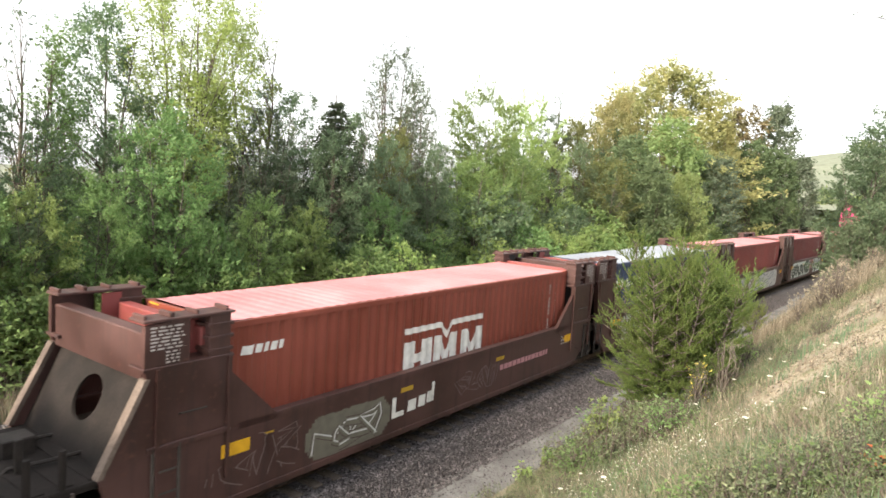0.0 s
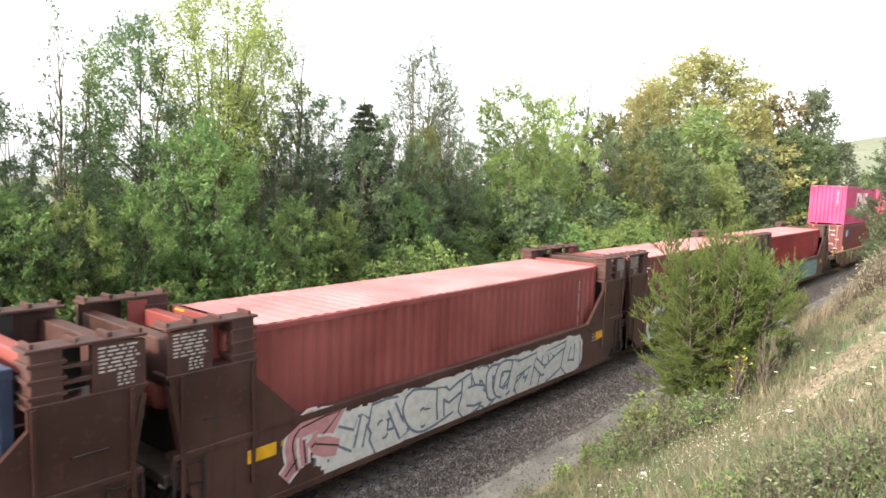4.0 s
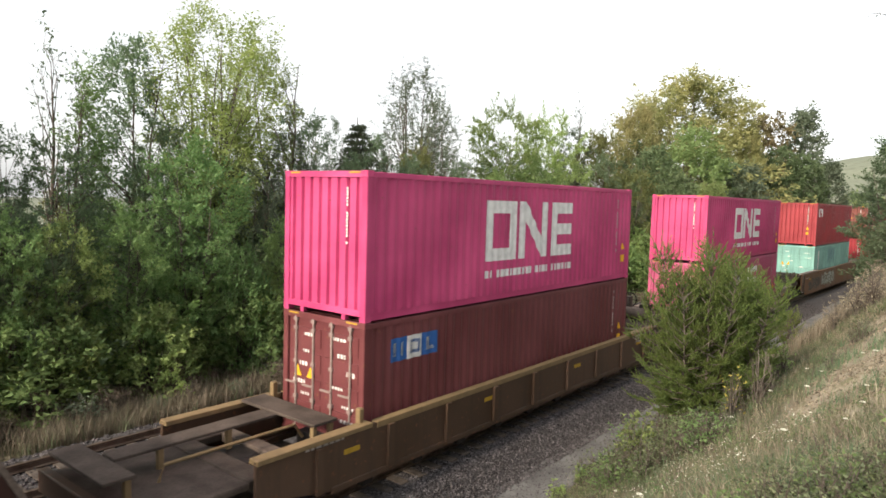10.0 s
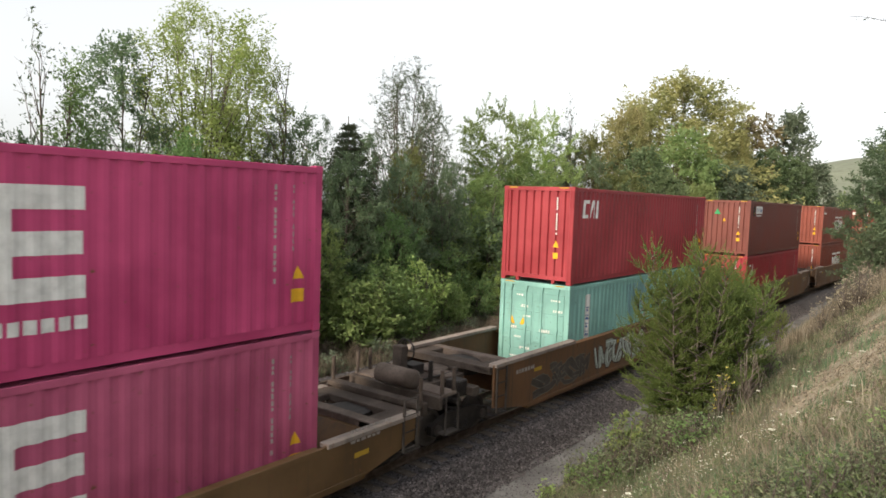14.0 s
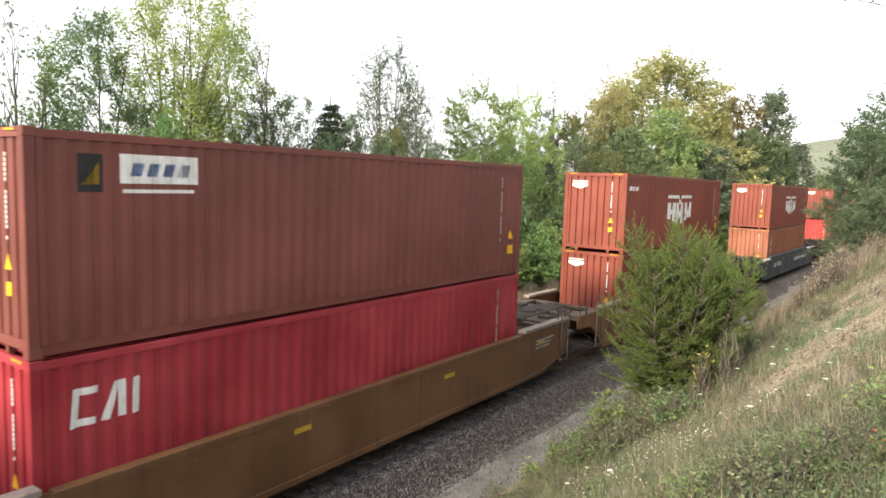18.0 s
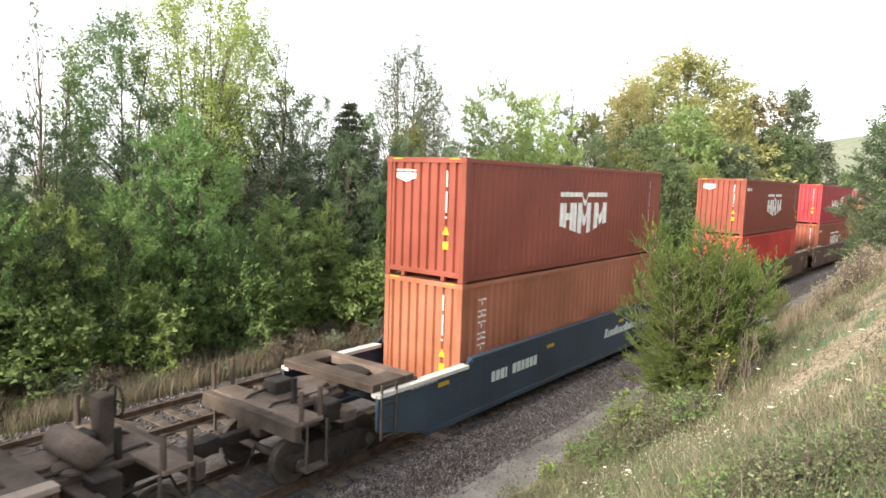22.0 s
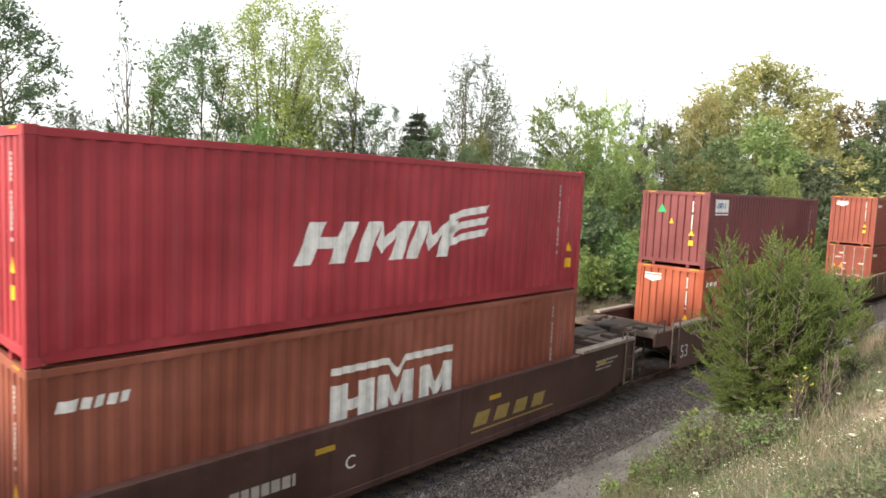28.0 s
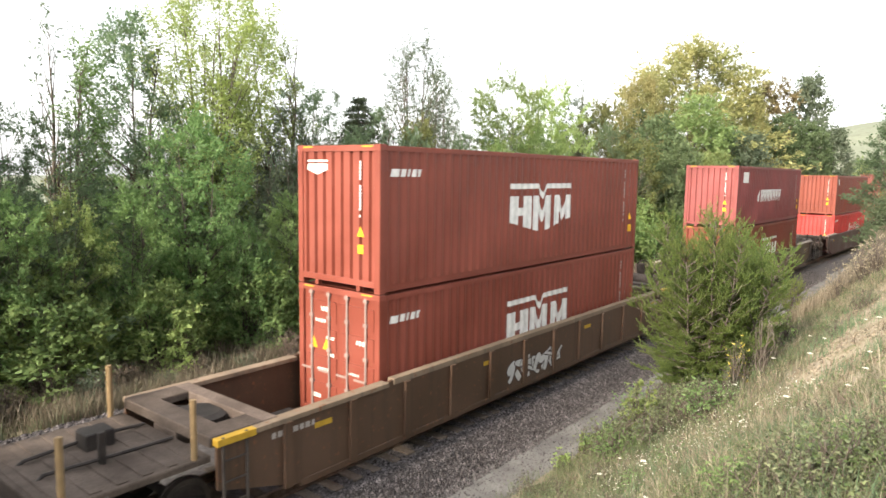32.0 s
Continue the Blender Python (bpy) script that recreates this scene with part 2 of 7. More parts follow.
M = dict(
    russet=paint("brown_red_paint", (0.190, 0.046, 0.029), fade=0.15, grime=0.2),
    russet_b=paint("red_brown_paint", (0.150, 0.044, 0.033), fade=0.15, grime=0.2),
    russet_orange=paint("orange_brown_paint", (0.28, 0.070, 0.036), fade=0.15, grime=0.2),
    russet_faded=paint("faded_brown_red_paint", (0.205, 0.060, 0.037), fade=0.3, grime=0.3),
    orange=paint("faded_orange_paint", (0.26, 0.095, 0.052), grime=0.2),
    pink=paint("magenta_paint", (0.42, 0.040, 0.132), wear=0.1, grime=0.15),
    pink_b=paint("dull_magenta_paint", (0.37, 0.070, 0.142), wear=0.4, grime=0.25),
    red=paint("red_paint", (0.25, 0.026, 0.033), wear=0.3, grime=0.25),
    red_b=paint("bright_red_paint", (0.46, 0.035, 0.030), wear=0.2),
    crimson=paint("crimson_paint", (0.27, 0.022, 0.031), wear=0.2),
    maroon=paint("maroon_paint", (0.128, 0.034, 0.036), grime=0.25),
    maroon_b=paint("faded_maroon_paint", (0.20, 0.050, 0.047), grime=0.25),
    navy=paint("dark_blue_paint", (0.030, 0.042, 0.080), wear=0.4),
    teal=paint("pale_teal_paint", (0.185, 0.365, 0.322), rust=(0.10, 0.16, 0.14), wear=0.6),
    roof_pink=paint("sun_bleached_red_roof", (0.40, 0.165, 0.170), rust=(0.30, 0.22, 0.21), wear=1.0, grime=0.3, rough=0.65),
    roof_grey=paint("grey_roof", (0.215, 0.235, 0.265), rust=(0.30, 0.31, 0.32), wear=0.8, grime=0.2),
    car_brown=paint("dark_brown_wagon_paint", (0.046, 0.021, 0.018), rust=(0.075, 0.034, 0.027), wear=1.2, fade=0.7, grime=0.9),
    car_yellow=paint("grimy_yellow_wagon_paint", (0.098, 0.055, 0.022), wear=1.0, fade=0.5, grime=0.8),
    car_tan=paint("rusty_tan_wagon_paint", (0.105, 0.050, 0.021), wear=1.0, fade=0.35, grime=1.0),
    car_grey=paint("grimy_brown_grey_paint", (0.066, 0.038, 0.024), wear=1.0, fade=0.3, grime=0.7),
    car_blue=paint("dark_slate_blue_paint", (0.022, 0.036, 0.055), wear=0.4, fade=0.4),
    steel=rough_mat("grimy_steel", (0.060, 0.050, 0.045), (0.105, 0.090, 0.080), 3.0, 0.7, 0.3, 0.004, 0.3),
    iron=rough_mat("dark_oily_iron", (0.022, 0.019, 0.018), (0.050, 0.042, 0.038), 4.0, 0.6, 0.3, 0.005, 0.3),
    deck=rough_mat("dusty_deck_plate", (0.085, 0.064, 0.052), (0.17, 0.132, 0.110), 1.5, 0.8, 0.3, 0.004),
    # very dark brown steel for end sheets, posts and platforms of the bulkhead wagons
    near_black=rough_mat("near_black_brown_steel", (0.010, 0.008, 0.007), (0.022, 0.017, 0.015), 2.0, 0.9, 0.3, 0.004),
    deck_dark=rough_mat("grimy_dark_deck_plate", (0.048, 0.036, 0.029), (0.100, 0.078, 0.064), 1.8, 0.85, 0.4, 0.006),
    flange=paint("worn_pale_flange", (0.23, 0.19, 0.165), wear=1.0, fade=0.2, grime=0.9, rough=0.7),
    tan_flange=paint("worn_tan_flange", (0.165, 0.122, 0.085), wear=1.0, fade=0.3, grime=0.9, rough=0.7),
    lock=plain("dull_pinkish_steel", (0.26, 0.20, 0.18), 0.55),
    print=plain("fine_pale_print", (0.33, 0.30, 0.28)),
    rail=rough_mat("rail_steel", (0.10, 0.07, 0.055), (0.20, 0.15, 0.12), 5.0, 0.5, 0.2, 0.003, 0.6),
    white=plain("white_lettering", (0.66, 0.65, 0.62)),
    cream=plain("chalky_white_trim", (0.48, 0.47, 0.45)),
    yellow=plain("yellow_label", (0.66, 0.36, 0.02)),
    dull_yellow=plain("faded_yellow_paint", (0.42, 0.26, 0.03)),
    post=plain("grimy_yellow_post_paint", (0.21, 0.145, 0.075)),
    black=plain("black_print", (0.02, 0.02, 0.02)),
    blue=plain("blue_print", (0.03, 0.11, 0.33)),
    green=plain("green_label", (0.03, 0.28, 0.10)),
    g_mint=plain("pale_mint_spray_paint", (0.40, 0.52, 0.50)),
    g_sea=plain("sea_green_spray_paint", (0.06, 0.17, 0.13)),
    g_slate=plain("slate_blue_spray_paint", (0.07, 0.12, 0.15)),
    g_teal=plain("teal_spray_paint", (0.15, 0.27, 0.28)),
    g_dark=plain("dark_green_spray_paint", (0.035, 0.055, 0.045)),
    g_worn=plain("worn_white_stencil", (0.40, 0.36, 0.34)),
    g_grey=plain("grey_olive_spray_paint", (0.135, 0.125, 0.100)),
    g_faint=plain("faint_grey_spray_paint", (0.16, 0.12, 0.115)),
    g_sage=plain("sage_grey_spray_paint", (0.28, 0.31, 0.27)),
    g_pale=plain("pale_mint_white_spray_paint", (0.48, 0.55, 0.53)),
    g_steelblue=plain("steel_blue_spray_paint", (0.13, 0.16, 0.21)),
    g_white=plain("white_spray_paint", (0.52, 0.52, 0.51)),
    g_gold=plain("gold_spray_paint", (0.30, 0.21, 0.07)),
    g_pink=plain("pink_spray_paint", (0.45, 0.22, 0.24)),
    g_brown=plain("brown_spray_paint", (0.05, 0.03, 0.028)),
    bark=rough_mat("grey_brown_bark", (0.085, 0.068, 0.055), (0.18, 0.155, 0.13), 3.0, 0.95, 0.8, 0.02),
    leaf_light=leaf_mat("light_yellow_green_leaves", (0.19, 0.27, 0.085), (0.31, 0.39, 0.14), (0.23, 0.32, 0.095), 0.55),
    leaf_mid=leaf_mat("mid_green_leaves", (0.128, 0.222, 0.080), (0.230, 0.335, 0.132), (0.145, 0.240, 0.088), 0.55),
    leaf_dark=leaf_mat("dark_green_leaves", (0.102, 0.158, 0.088), (0.190, 0.250, 0.136), (0.120, 0.172, 0.096), 0.52),
    leaf_gray=leaf_mat("grey_green_leaves", (0.098, 0.135, 0.088), (0.190, 0.225, 0.150), (0.12, 0.155, 0.100), 0.45),
    leaf_olive=leaf_mat("olive_green_leaves", (0.110, 0.128, 0.045), (0.190, 0.200, 0.075), (0.145, 0.145, 0.055), 0.45),
    leaf_yellow=leaf_mat("golden_autumn_leaves", (0.28, 0.262, 0.112), (0.43, 0.390, 0.180), (0.23, 0.25, 0.105), 0.5, 0.05),
    leaf_rust=leaf_mat("rusty_brown_leaves", (0.120, 0.100, 0.050), (0.185, 0.150, 0.075), (0.11, 0.115, 0.055)),
    leaf_shrub=leaf_mat("fresh_green_shrub_leaves", (0.185, 0.275, 0.090), (0.330, 0.425, 0.155), (0.190, 0.262, 0.098), 0.55),
    leaf_lemon=leaf_mat("yellowing_weed_leaves", (0.38, 0.34, 0.06), (0.52, 0.46, 0.12), None, 0.4, 0.05),
    leaf_orange=leaf_mat("orange_autumn_leaves", (0.42, 0.13, 0.04), (0.55, 0.20, 0.07), None, 0.4, 0.05),
    leaf_cedar=leaf_mat("cedar_needles", (0.080, 0.125, 0.038), (0.215, 0.265, 0.070), (0.150, 0.175, 0.048), 0.45),
    leaf_fir=leaf_mat("fir_needles", (0.050, 0.075, 0.042), (0.095, 0.125, 0.066), None, 0.25),
    leaf_far=leaf_mat("far_green_leaves", (0.110, 0.160, 0.075), (0.185, 0.240, 0.120), (0.130, 0.180, 0.085), 0.48),
    leaf_far_light=leaf_mat("far_light_green_leaves", (0.160, 0.225, 0.085), (0.245, 0.305, 0.125), (0.18, 0.235, 0.09), 0.5),
    grass=leaf_mat("green_grass_blades", (0.034, 0.052, 0.024), (0.205, 0.230, 0.130), (0.115, 0.130, 0.075), 0.35),
    herb=leaf_mat("grey_green_herb_leaves", (0.055, 0.085, 0.032), (0.170, 0.205, 0.095), (0.10, 0.125, 0.058), 0.35),
    straw=leaf_mat("dry_grass_blades", (0.095, 0.080, 0.050), (0.42, 0.375, 0.270), (0.24, 0.215, 0.150), 0.3),
    reed=leaf_mat("brown_dry_weeds", (0.060, 0.046, 0.034), (0.215, 0.170, 0.130), (0.125, 0.105, 0.075), 0.3),
    flower=leaf_mat("white_flower_heads", (0.62, 0.62, 0.52), (0.78, 0.78, 0.68), None, 0.2, 0.05),
    stone=rough_mat("grey_crushed_stone", (0.068, 0.060, 0.063), (0.172, 0.157, 0.160), 7.0, 0.9, 0.4, 0.01, islands=True),
    stone_pale=rough_mat("pale_clay_clods", (0.25, 0.205, 0.145), (0.37, 0.31, 0.23), 5.0, 0.95, 0.5, 0.02, islands=True),
    tie=rough_mat("weathered_timber_sleeper", (0.055, 0.044, 0.036), (0.12, 0.098, 0.082), 4.0, 0.9, 0.6, 0.01),
    # haze of the distance is mixed into this paler, greyer green
    hazy_green=rough_mat("distant_green_with_haze", (0.150, 0.168, 0.120), (0.205, 0.220, 0.160), 0.02, 0.95, 0.2, 0.5),
)

# ---- small builders ----
class Geo:
    """Collects vertices and faces for one mesh."""

    def __init__(self):
        self.v, self.f = [], []

    def add(self, verts, faces):
        b = len(self.v)
        self.v += [tuple(p) for p in verts]
        self.f += [tuple(i + b for i in f) for f in faces]
        return self

    def box(self, x0, x1, y0, y1, z0, z1, turn=None):
        vs = [(x, y, z) for z in (z0, z1) for y in (y0, y1) for x in (x0, x1)]
        if turn:
            c = Vector(((x0 + x1) / 2, (y0 + y1) / 2, (z0 + z1) / 2))
            m = Euler([radians(a) for a in turn]).to_matrix()
            vs = [tuple(m @ (Vector(p) - c) + c) for p in vs]
        return self.add(vs, [(0, 2, 3, 1), (4, 5, 7, 6), (0, 1, 5, 4), (2, 6, 7, 3), (0, 4, 6, 2), (1, 3, 7, 5)])

    def chamfered(self, x0, x1, y0, y1, z0, z1, c=0.01):
        """A box whose upright and top edges are broken."""
        ring = lambda z, d: [(x0 + c + d, y0 + d, z), (x1 - c - d, y0 + d, z), (x1 - d, y0 + c + d, z), (x1 - d, y1 - c - d, z), (x1 - c - d, y1 - d, z), (x0 + c + d, y1 - d, z), (x0 + d, y1 - c - d, z), (x0 + d, y0 + c + d, z)]
        vs = ring(z0, 0) + ring(z1 - c, 0) + ring(z1, c * 0.7)
        fs = [tuple(range(7, -1, -1)), tuple(range(16, 24))]
        fs += [(i + k, (i + 1) % 8 + k, (i + 1) % 8 + k + 8, i + k + 8) for k in (0, 8) for i in range(8)]
        return self.add(vs, fs)

    def plate(self, poly, y0, y1):
        """A polygon of (x, z) given thickness along y."""
        n = len(poly)
        vs = [(x, y0, z) for x, z in poly] + [(x, y1, z) for x, z in poly]
        return self.add(vs, [tuple(range(n)), tuple(range(2 * n - 1, n - 1, -1))] + [((i + 1) % n, i, i + n, (i + 1) % n + n) for i in range(n)])

    def plate_x(self, poly, x0, x1):
        """A polygon of (y, z) given thickness along x."""
        n = len(poly)
        vs = [(x0, y, z) for y, z in poly] + [(x1, y, z) for y, z in poly]
        return self.add(vs, [tuple(range(n - 1, -1, -1)), tuple(range(n, 2 * n))] + [(i, (i + 1) % n, (i + 1) % n + n, i + n) for i in range(n)])

    def tube(self, pts, radii, sides=6):
        """A tapered round bar along a line of points."""
        pts = [Vector(p) for p in pts]
        rings, up0 = [], Vector((0.31, 0.17, 0.93))
        for i, p in enumerate(pts):
            d = (pts[min(i + 1, len(pts) - 1)] - pts[max(i - 1, 0)]).normalized()
            a = d.cross(up0 if abs(d.dot(up0)) < 0.95 else Vector((1, 0, 0))).normalized()
            b = d.cross(a)
            r = radii[i] if isinstance(radii, (list, tuple)) else radii
            rings += [tuple(p + (a * math.cos(k) + b * math.sin(k)) * r) for k in (2 * math.pi * j / sides for j in range(sides))]
        n = len(pts)
        fs = [(i * sides + j, i * sides + (j + 1) % sides, (i + 1) * sides + (j + 1) % sides, (i + 1) * sides + j) for i in range(n - 1) for j in range(sides)]
        fs += [tuple(range(sides - 1, -1, -1)), tuple(range((n - 1) * sides, n * sides))]
        return self.add(rings, fs)

    def mesh(self, name, smooth=False):
        me = bpy.data.meshes.new(name)
        me.from_pydata(self.v, [], self.f)
        if smooth:
            me.polygons.foreach_set("use_smooth", [True] * len(me.polygons))
        me.update()
        return me


def quick_mesh(name, verts, faces, smooth=False):
    """A mesh from arrays: vertices (n, 3) and faces (m, 3 or 4)."""
    verts, faces = np.asarray(verts, np.float32), np.asarray(faces, np.int32)
    me = bpy.data.meshes.new(name)
    me.vertices.add(len(verts))
    me.vertices.foreach_set("co", verts.ravel())
    k = faces.shape[1]
    me.loops.add(faces.size)
    me.loops.foreach_set("vertex_index", faces.ravel())
    me.polygons.add(len(faces))
    me.polygons.foreach_set("loop_start", np.arange(0, faces.size, k, dtype=np.int32))
    if smooth:
        me.polygons.foreach_set("use_smooth", np.ones(len(faces), bool))
    me.update(calc_edges=True)
    return me


def part(name, geo, material, parent, label="", at=None):
    """Links a mesh as ONE object under a thing or under a part; alike parts share their mesh."""
    me = geo.mesh(name) if isinstance(geo, Geo) else geo
    if not me.materials:
        me.materials.append(None)
    ob = new(name, me)
    ob.material_slots[0].link = "OBJECT"
    ob.material_slots[0].material = material
    ob.parent = parent
    if at is not None:
        ob.matrix_basis = at
    if label:
        ob["label"] = label
    return ob


def thing(name, label, category, group="", kind="", at=None):
    ob = tagged(new(name), label, category, group, kind)
    ob.empty_display_size = 0.3
    if at is not None:
        ob.matrix_basis = at
    return ob


def lone(name, geo, material, label, category="", group="", kind=""):
    me = geo.mesh(name) if isinstance(geo, Geo) else geo
    ob = new(name, me)
    me.materials.append(material)
    return tagged(ob, label, category, group, kind)


# ---- the line of the track ----
NEAR, BEND = 8.844, -0.000405      # near side of the containers; a slight bend towards the bank


def line_y(x):
    """The track's middle."""
    if x < 0:
        return NEAR + 1.219
    if x < 90:
        return NEAR + 1.219 + BEND * x * x
    return NEAR + 1.219 + BEND * 8100 + 180 * BEND * (x - 90)


def line_turn(x):
    return math.degrees(math.atan(0 if x < 0 else 2 * BEND * min(x, 90)))


def run(t):
    """Metres that the train has gone after t seconds."""
    return 7.74162 * t + 0.0210655 * t * t + 0.0000514 * t ** 3

# ---- ground: one sheet, swept along the track ----
# distance from the track's middle towards the bank, height
PROFILE = [(-900, -6.0), (-400, -3.0), (-150, -1.2), (-60, -0.6), (-30, -0.35), (-18, -0.3), (-12, -0.25), (-9, -0.35), (-7.2, -0.50), (-6.4, -0.46), (-5.9, -0.24), (-5.6, -0.2),
           (-2.8, -0.2), (-2.2, -0.27), (-1.9, -0.27), (-1.5, -0.2), (0, -0.19), (1.5, -0.2), (1.8, -0.27), (2.15, -0.5), (2.4, -0.62), (2.75, -0.66), (3.05, -0.66), (3.4, -0.62), (3.75, -0.48), (4.2, -0.26),
           (4.8, 0.06), (5.6, 0.58), (6.4, 1.16), (7.2, 1.80), (8.0, 2.44), (8.8, 3.08), (9.6, 3.66), (10.4, 4.05), (11.5, 4.3), (14, 4.6), (20, 4.9), (40, 5.0), (120, 4.0), (400, 2.0), (900, 0.0)]


def profile_z(v):
    for (a, za), (b, zb) in zip(PROFILE, PROFILE[1:]):
        if v <= b:
            return za + (zb - za) * (v - a) / (b - a)
    return PROFILE[-1][1]


def ground_z(x, y):
    v = line_y(x) - y
    z = profile_z(v)
    if v > 3.0:
        k = min(1, (v - 3.0) / 1.5) * (1 if v < 40 else 0)
        z += max(0.0, min(x, 60) - 10) * 0.032 * min(1, (v - 3.0) / 4.5) * (1 if v < 40 else 0)
        z += k * (0.16 * noise.noise((x * 0.35, y * 0.35, 3.1)) + 0.07 * noise.noise((x * 1.1, y * 1.1, 7.7)) + 0.03 * noise.noise((x * 3.3, y * 3.3, 1.7)))
    elif v < -6.5:
        k = min(1, (-v - 6.5) / 3)
        z += k * (0.15 * noise.noise((x * 0.2, y * 0.2, 5.1)) + 0.06 * noise.noise((x * 0.9, y * 0.9, 2.2)))
    return z


def soil_mat():
    """Bank and verge: sandy soil that shows through dead grass."""
    m, nt, n, l, p = nodes_of("sandy_soil")
    n1, n2, n3 = noise_node(nt, 0.35, 5), noise_node(nt, 2.3, 7), noise_node(nt, 18, 6)
    c = blend(nt, ramp(nt, n1.outputs[0], 0.40, 0.62).outputs[0], (0.12, 0.104, 0.068), (0.32, 0.27, 0.195))
    c = blend(nt, ramp(nt, n2.outputs[0], 0.46, 0.70).outputs[0], c, (0.12, 0.115, 0.05))
    c = blend(nt, ramp(nt, n3.outputs[0], 0.5, 0.8, b=(0.5, 0.5, 0.5, 1)).outputs[0], c, (0.10, 0.085, 0.055))
    l.new(c, p.inputs["Base Color"])
    p.inputs["Roughness"].default_value = 0.95
    bump(nt, n2.outputs[0], p, 1.0, 0.12)
    return m


M["soil"] = soil_mat()
M["bed"] = rough_mat("ballast_bed", (0.052, 0.047, 0.049), (0.115, 0.106, 0.108), 9.0, 0.95, 1.0, 0.05, fine=5.0)
M["path"] = rough_mat("pale_gravel_fines", (0.105, 0.103, 0.102), (0.190, 0.186, 0.182), 1.3, 0.95, 0.6, 0.02, fine=18.0)
M["wood_floor"] = rough_mat("dim_leaf_litter", (0.055, 0.055, 0.026), (0.105, 0.095, 0.045), 1.2, 0.95, 0.8, 0.05)


def make_ground():
    xs = list(np.concatenate([[-1200, -500, -200, -100, -60], np.arange(-40, 0, 2.5), np.arange(0, 45, 0.45), np.arange(45, 100, 2.0), np.arange(100, 200, 10), [220, 260, 320, 420, 600, 900, 1500]]))
    vs = []
    for (a, _), (b, _) in zip(PROFILE, PROFILE[1:]):
        n = 3 if -12 <= a < 14 else 1
        vs += [a + (b - a) * k / n for k in range(n)]
    vs.append(PROFILE[-1][0])
    verts, faces, mats = [], [], []
    for x in xs:
        for v in vs:
            y = line_y(x) - v
            verts.append((x, y, ground_z(x, y)))
    w = len(vs)
    for i in range(len(xs) - 1):
        for j in range(w - 1):
            v = (vs[j] + vs[j + 1]) / 2
            faces.append((i * w + j, i * w + j + 1, (i + 1) * w + j + 1, (i + 1) * w + j))
            mats.append(1 if -6.5 < v < 2.3 else 2 if 2.3 <= v < 3.55 else 3 if -60 < v < -7 else 4 if abs(v) > 60 else 0)
    me = quick_mesh("ground", verts, faces, True)
    ob = new("ground", me)
    for k in ("soil", "bed", "path", "wood_floor", "hazy_green"):
        me.materials.append(M[k])
    me.polygons.foreach_set("material_index", mats)
    return tagged(ob, "sandy grassed bank, gravel path, ballast bed and wood floor", "ground", kind="structure")


make_ground()


def make_track(aside=0.0):
    """Two rails on timber sleepers; aside: how far from the train's line."""
    track = thing("railway_track", "railway track on timber sleepers in grey ballast", "railway track", kind="structure")
    head = [(-0.036, 0.0), (0.036, 0.0), (0.036, -0.035), (0.010, -0.05), (0.010, -0.13), (0.07, -0.15), (0.07, -0.165), (-0.07, -0.165), (-0.07, -0.15), (-0.010, -0.13), (-0.010, -0.05), (-0.036, -0.035)]
    xs = list(range(-60, 130, 3)) + list(range(130, 400, 15))
    for side in (-0.755, 0.755):
        g = Geo()
        for x in xs:
            g.v += [(x, line_y(x) + aside + side + a, z) for a, z in head]
        n = len(head)
        g.f = [(i * n + j, (i + 1) * n + j, (i + 1) * n + (j + 1) % n, i * n + (j + 1) % n) for i in range(len(xs) - 1) for j in range(n)]
        part("rail", g, M["rail"], track)
    tie = Geo().chamfered(-0.115, 0.115, -1.3, 1.3, -0.34, -0.165, 0.012).mesh("sleeper")
    rng = random.Random(4)
    for k in range(150):
        x = -12 + 0.53 * k
        part("sleeper", tie, M["tie"], track, at=pose(x, line_y(x) + aside + rng.uniform(-0.04, 0.04), rng.uniform(-0.012, 0.008), 0, 0, line_turn(x) + rng.uniform(-1.5, 1.5)))
    return track


make_track()
make_track(4.2)


def make_stones(name, count, xr, vr, size, material, label, seed, lift=0.0):
    """Loose broken stones scattered on the ground, joined."""
    rng = np.random.default_rng(seed)
    base = np.array([(1, 0, 0), (-1, 0, 0), (0, 1, 0), (0, -1, 0), (0, 0, 1), (0, 0, -0.7)], float)
    tri = np.array([(0, 2, 4), (2, 1, 4), (1, 3, 4), (3, 0, 4), (2, 0, 5), (1, 2, 5), (3, 1, 5), (0, 3, 5)])
    vs, fs = [], []
    xs = xr[0] + (xr[1] - xr[0]) * rng.random(count) ** 1.6
    ws = rng.uniform(*vr, count)
    for i in range(count):
        x, v = float(xs[i]), float(ws[i])
        y = line_y(x) - v
        s = size * rng.uniform(0.55, 1.35)
        a = rng.uniform(0, 6.28)
        p = base * rng.uniform(0.6, 1.2, (6, 1)) * [1, rng.uniform(0.6, 1), rng.uniform(0.5, 0.85)] * s
        p = p @ np.array([[math.cos(a), -math.sin(a), 0], [math.sin(a), math.cos(a), 0.3], [0, -0.3, 1]])
        vs.append(p + [x, y, ground_z(x, y) + s * 0.25 + lift])
        fs.append(tri + 6 * i)
    return lone(name, quick_mesh(name, np.concatenate(vs), np.concatenate(fs)), material, label, "stones", kind="stuff")


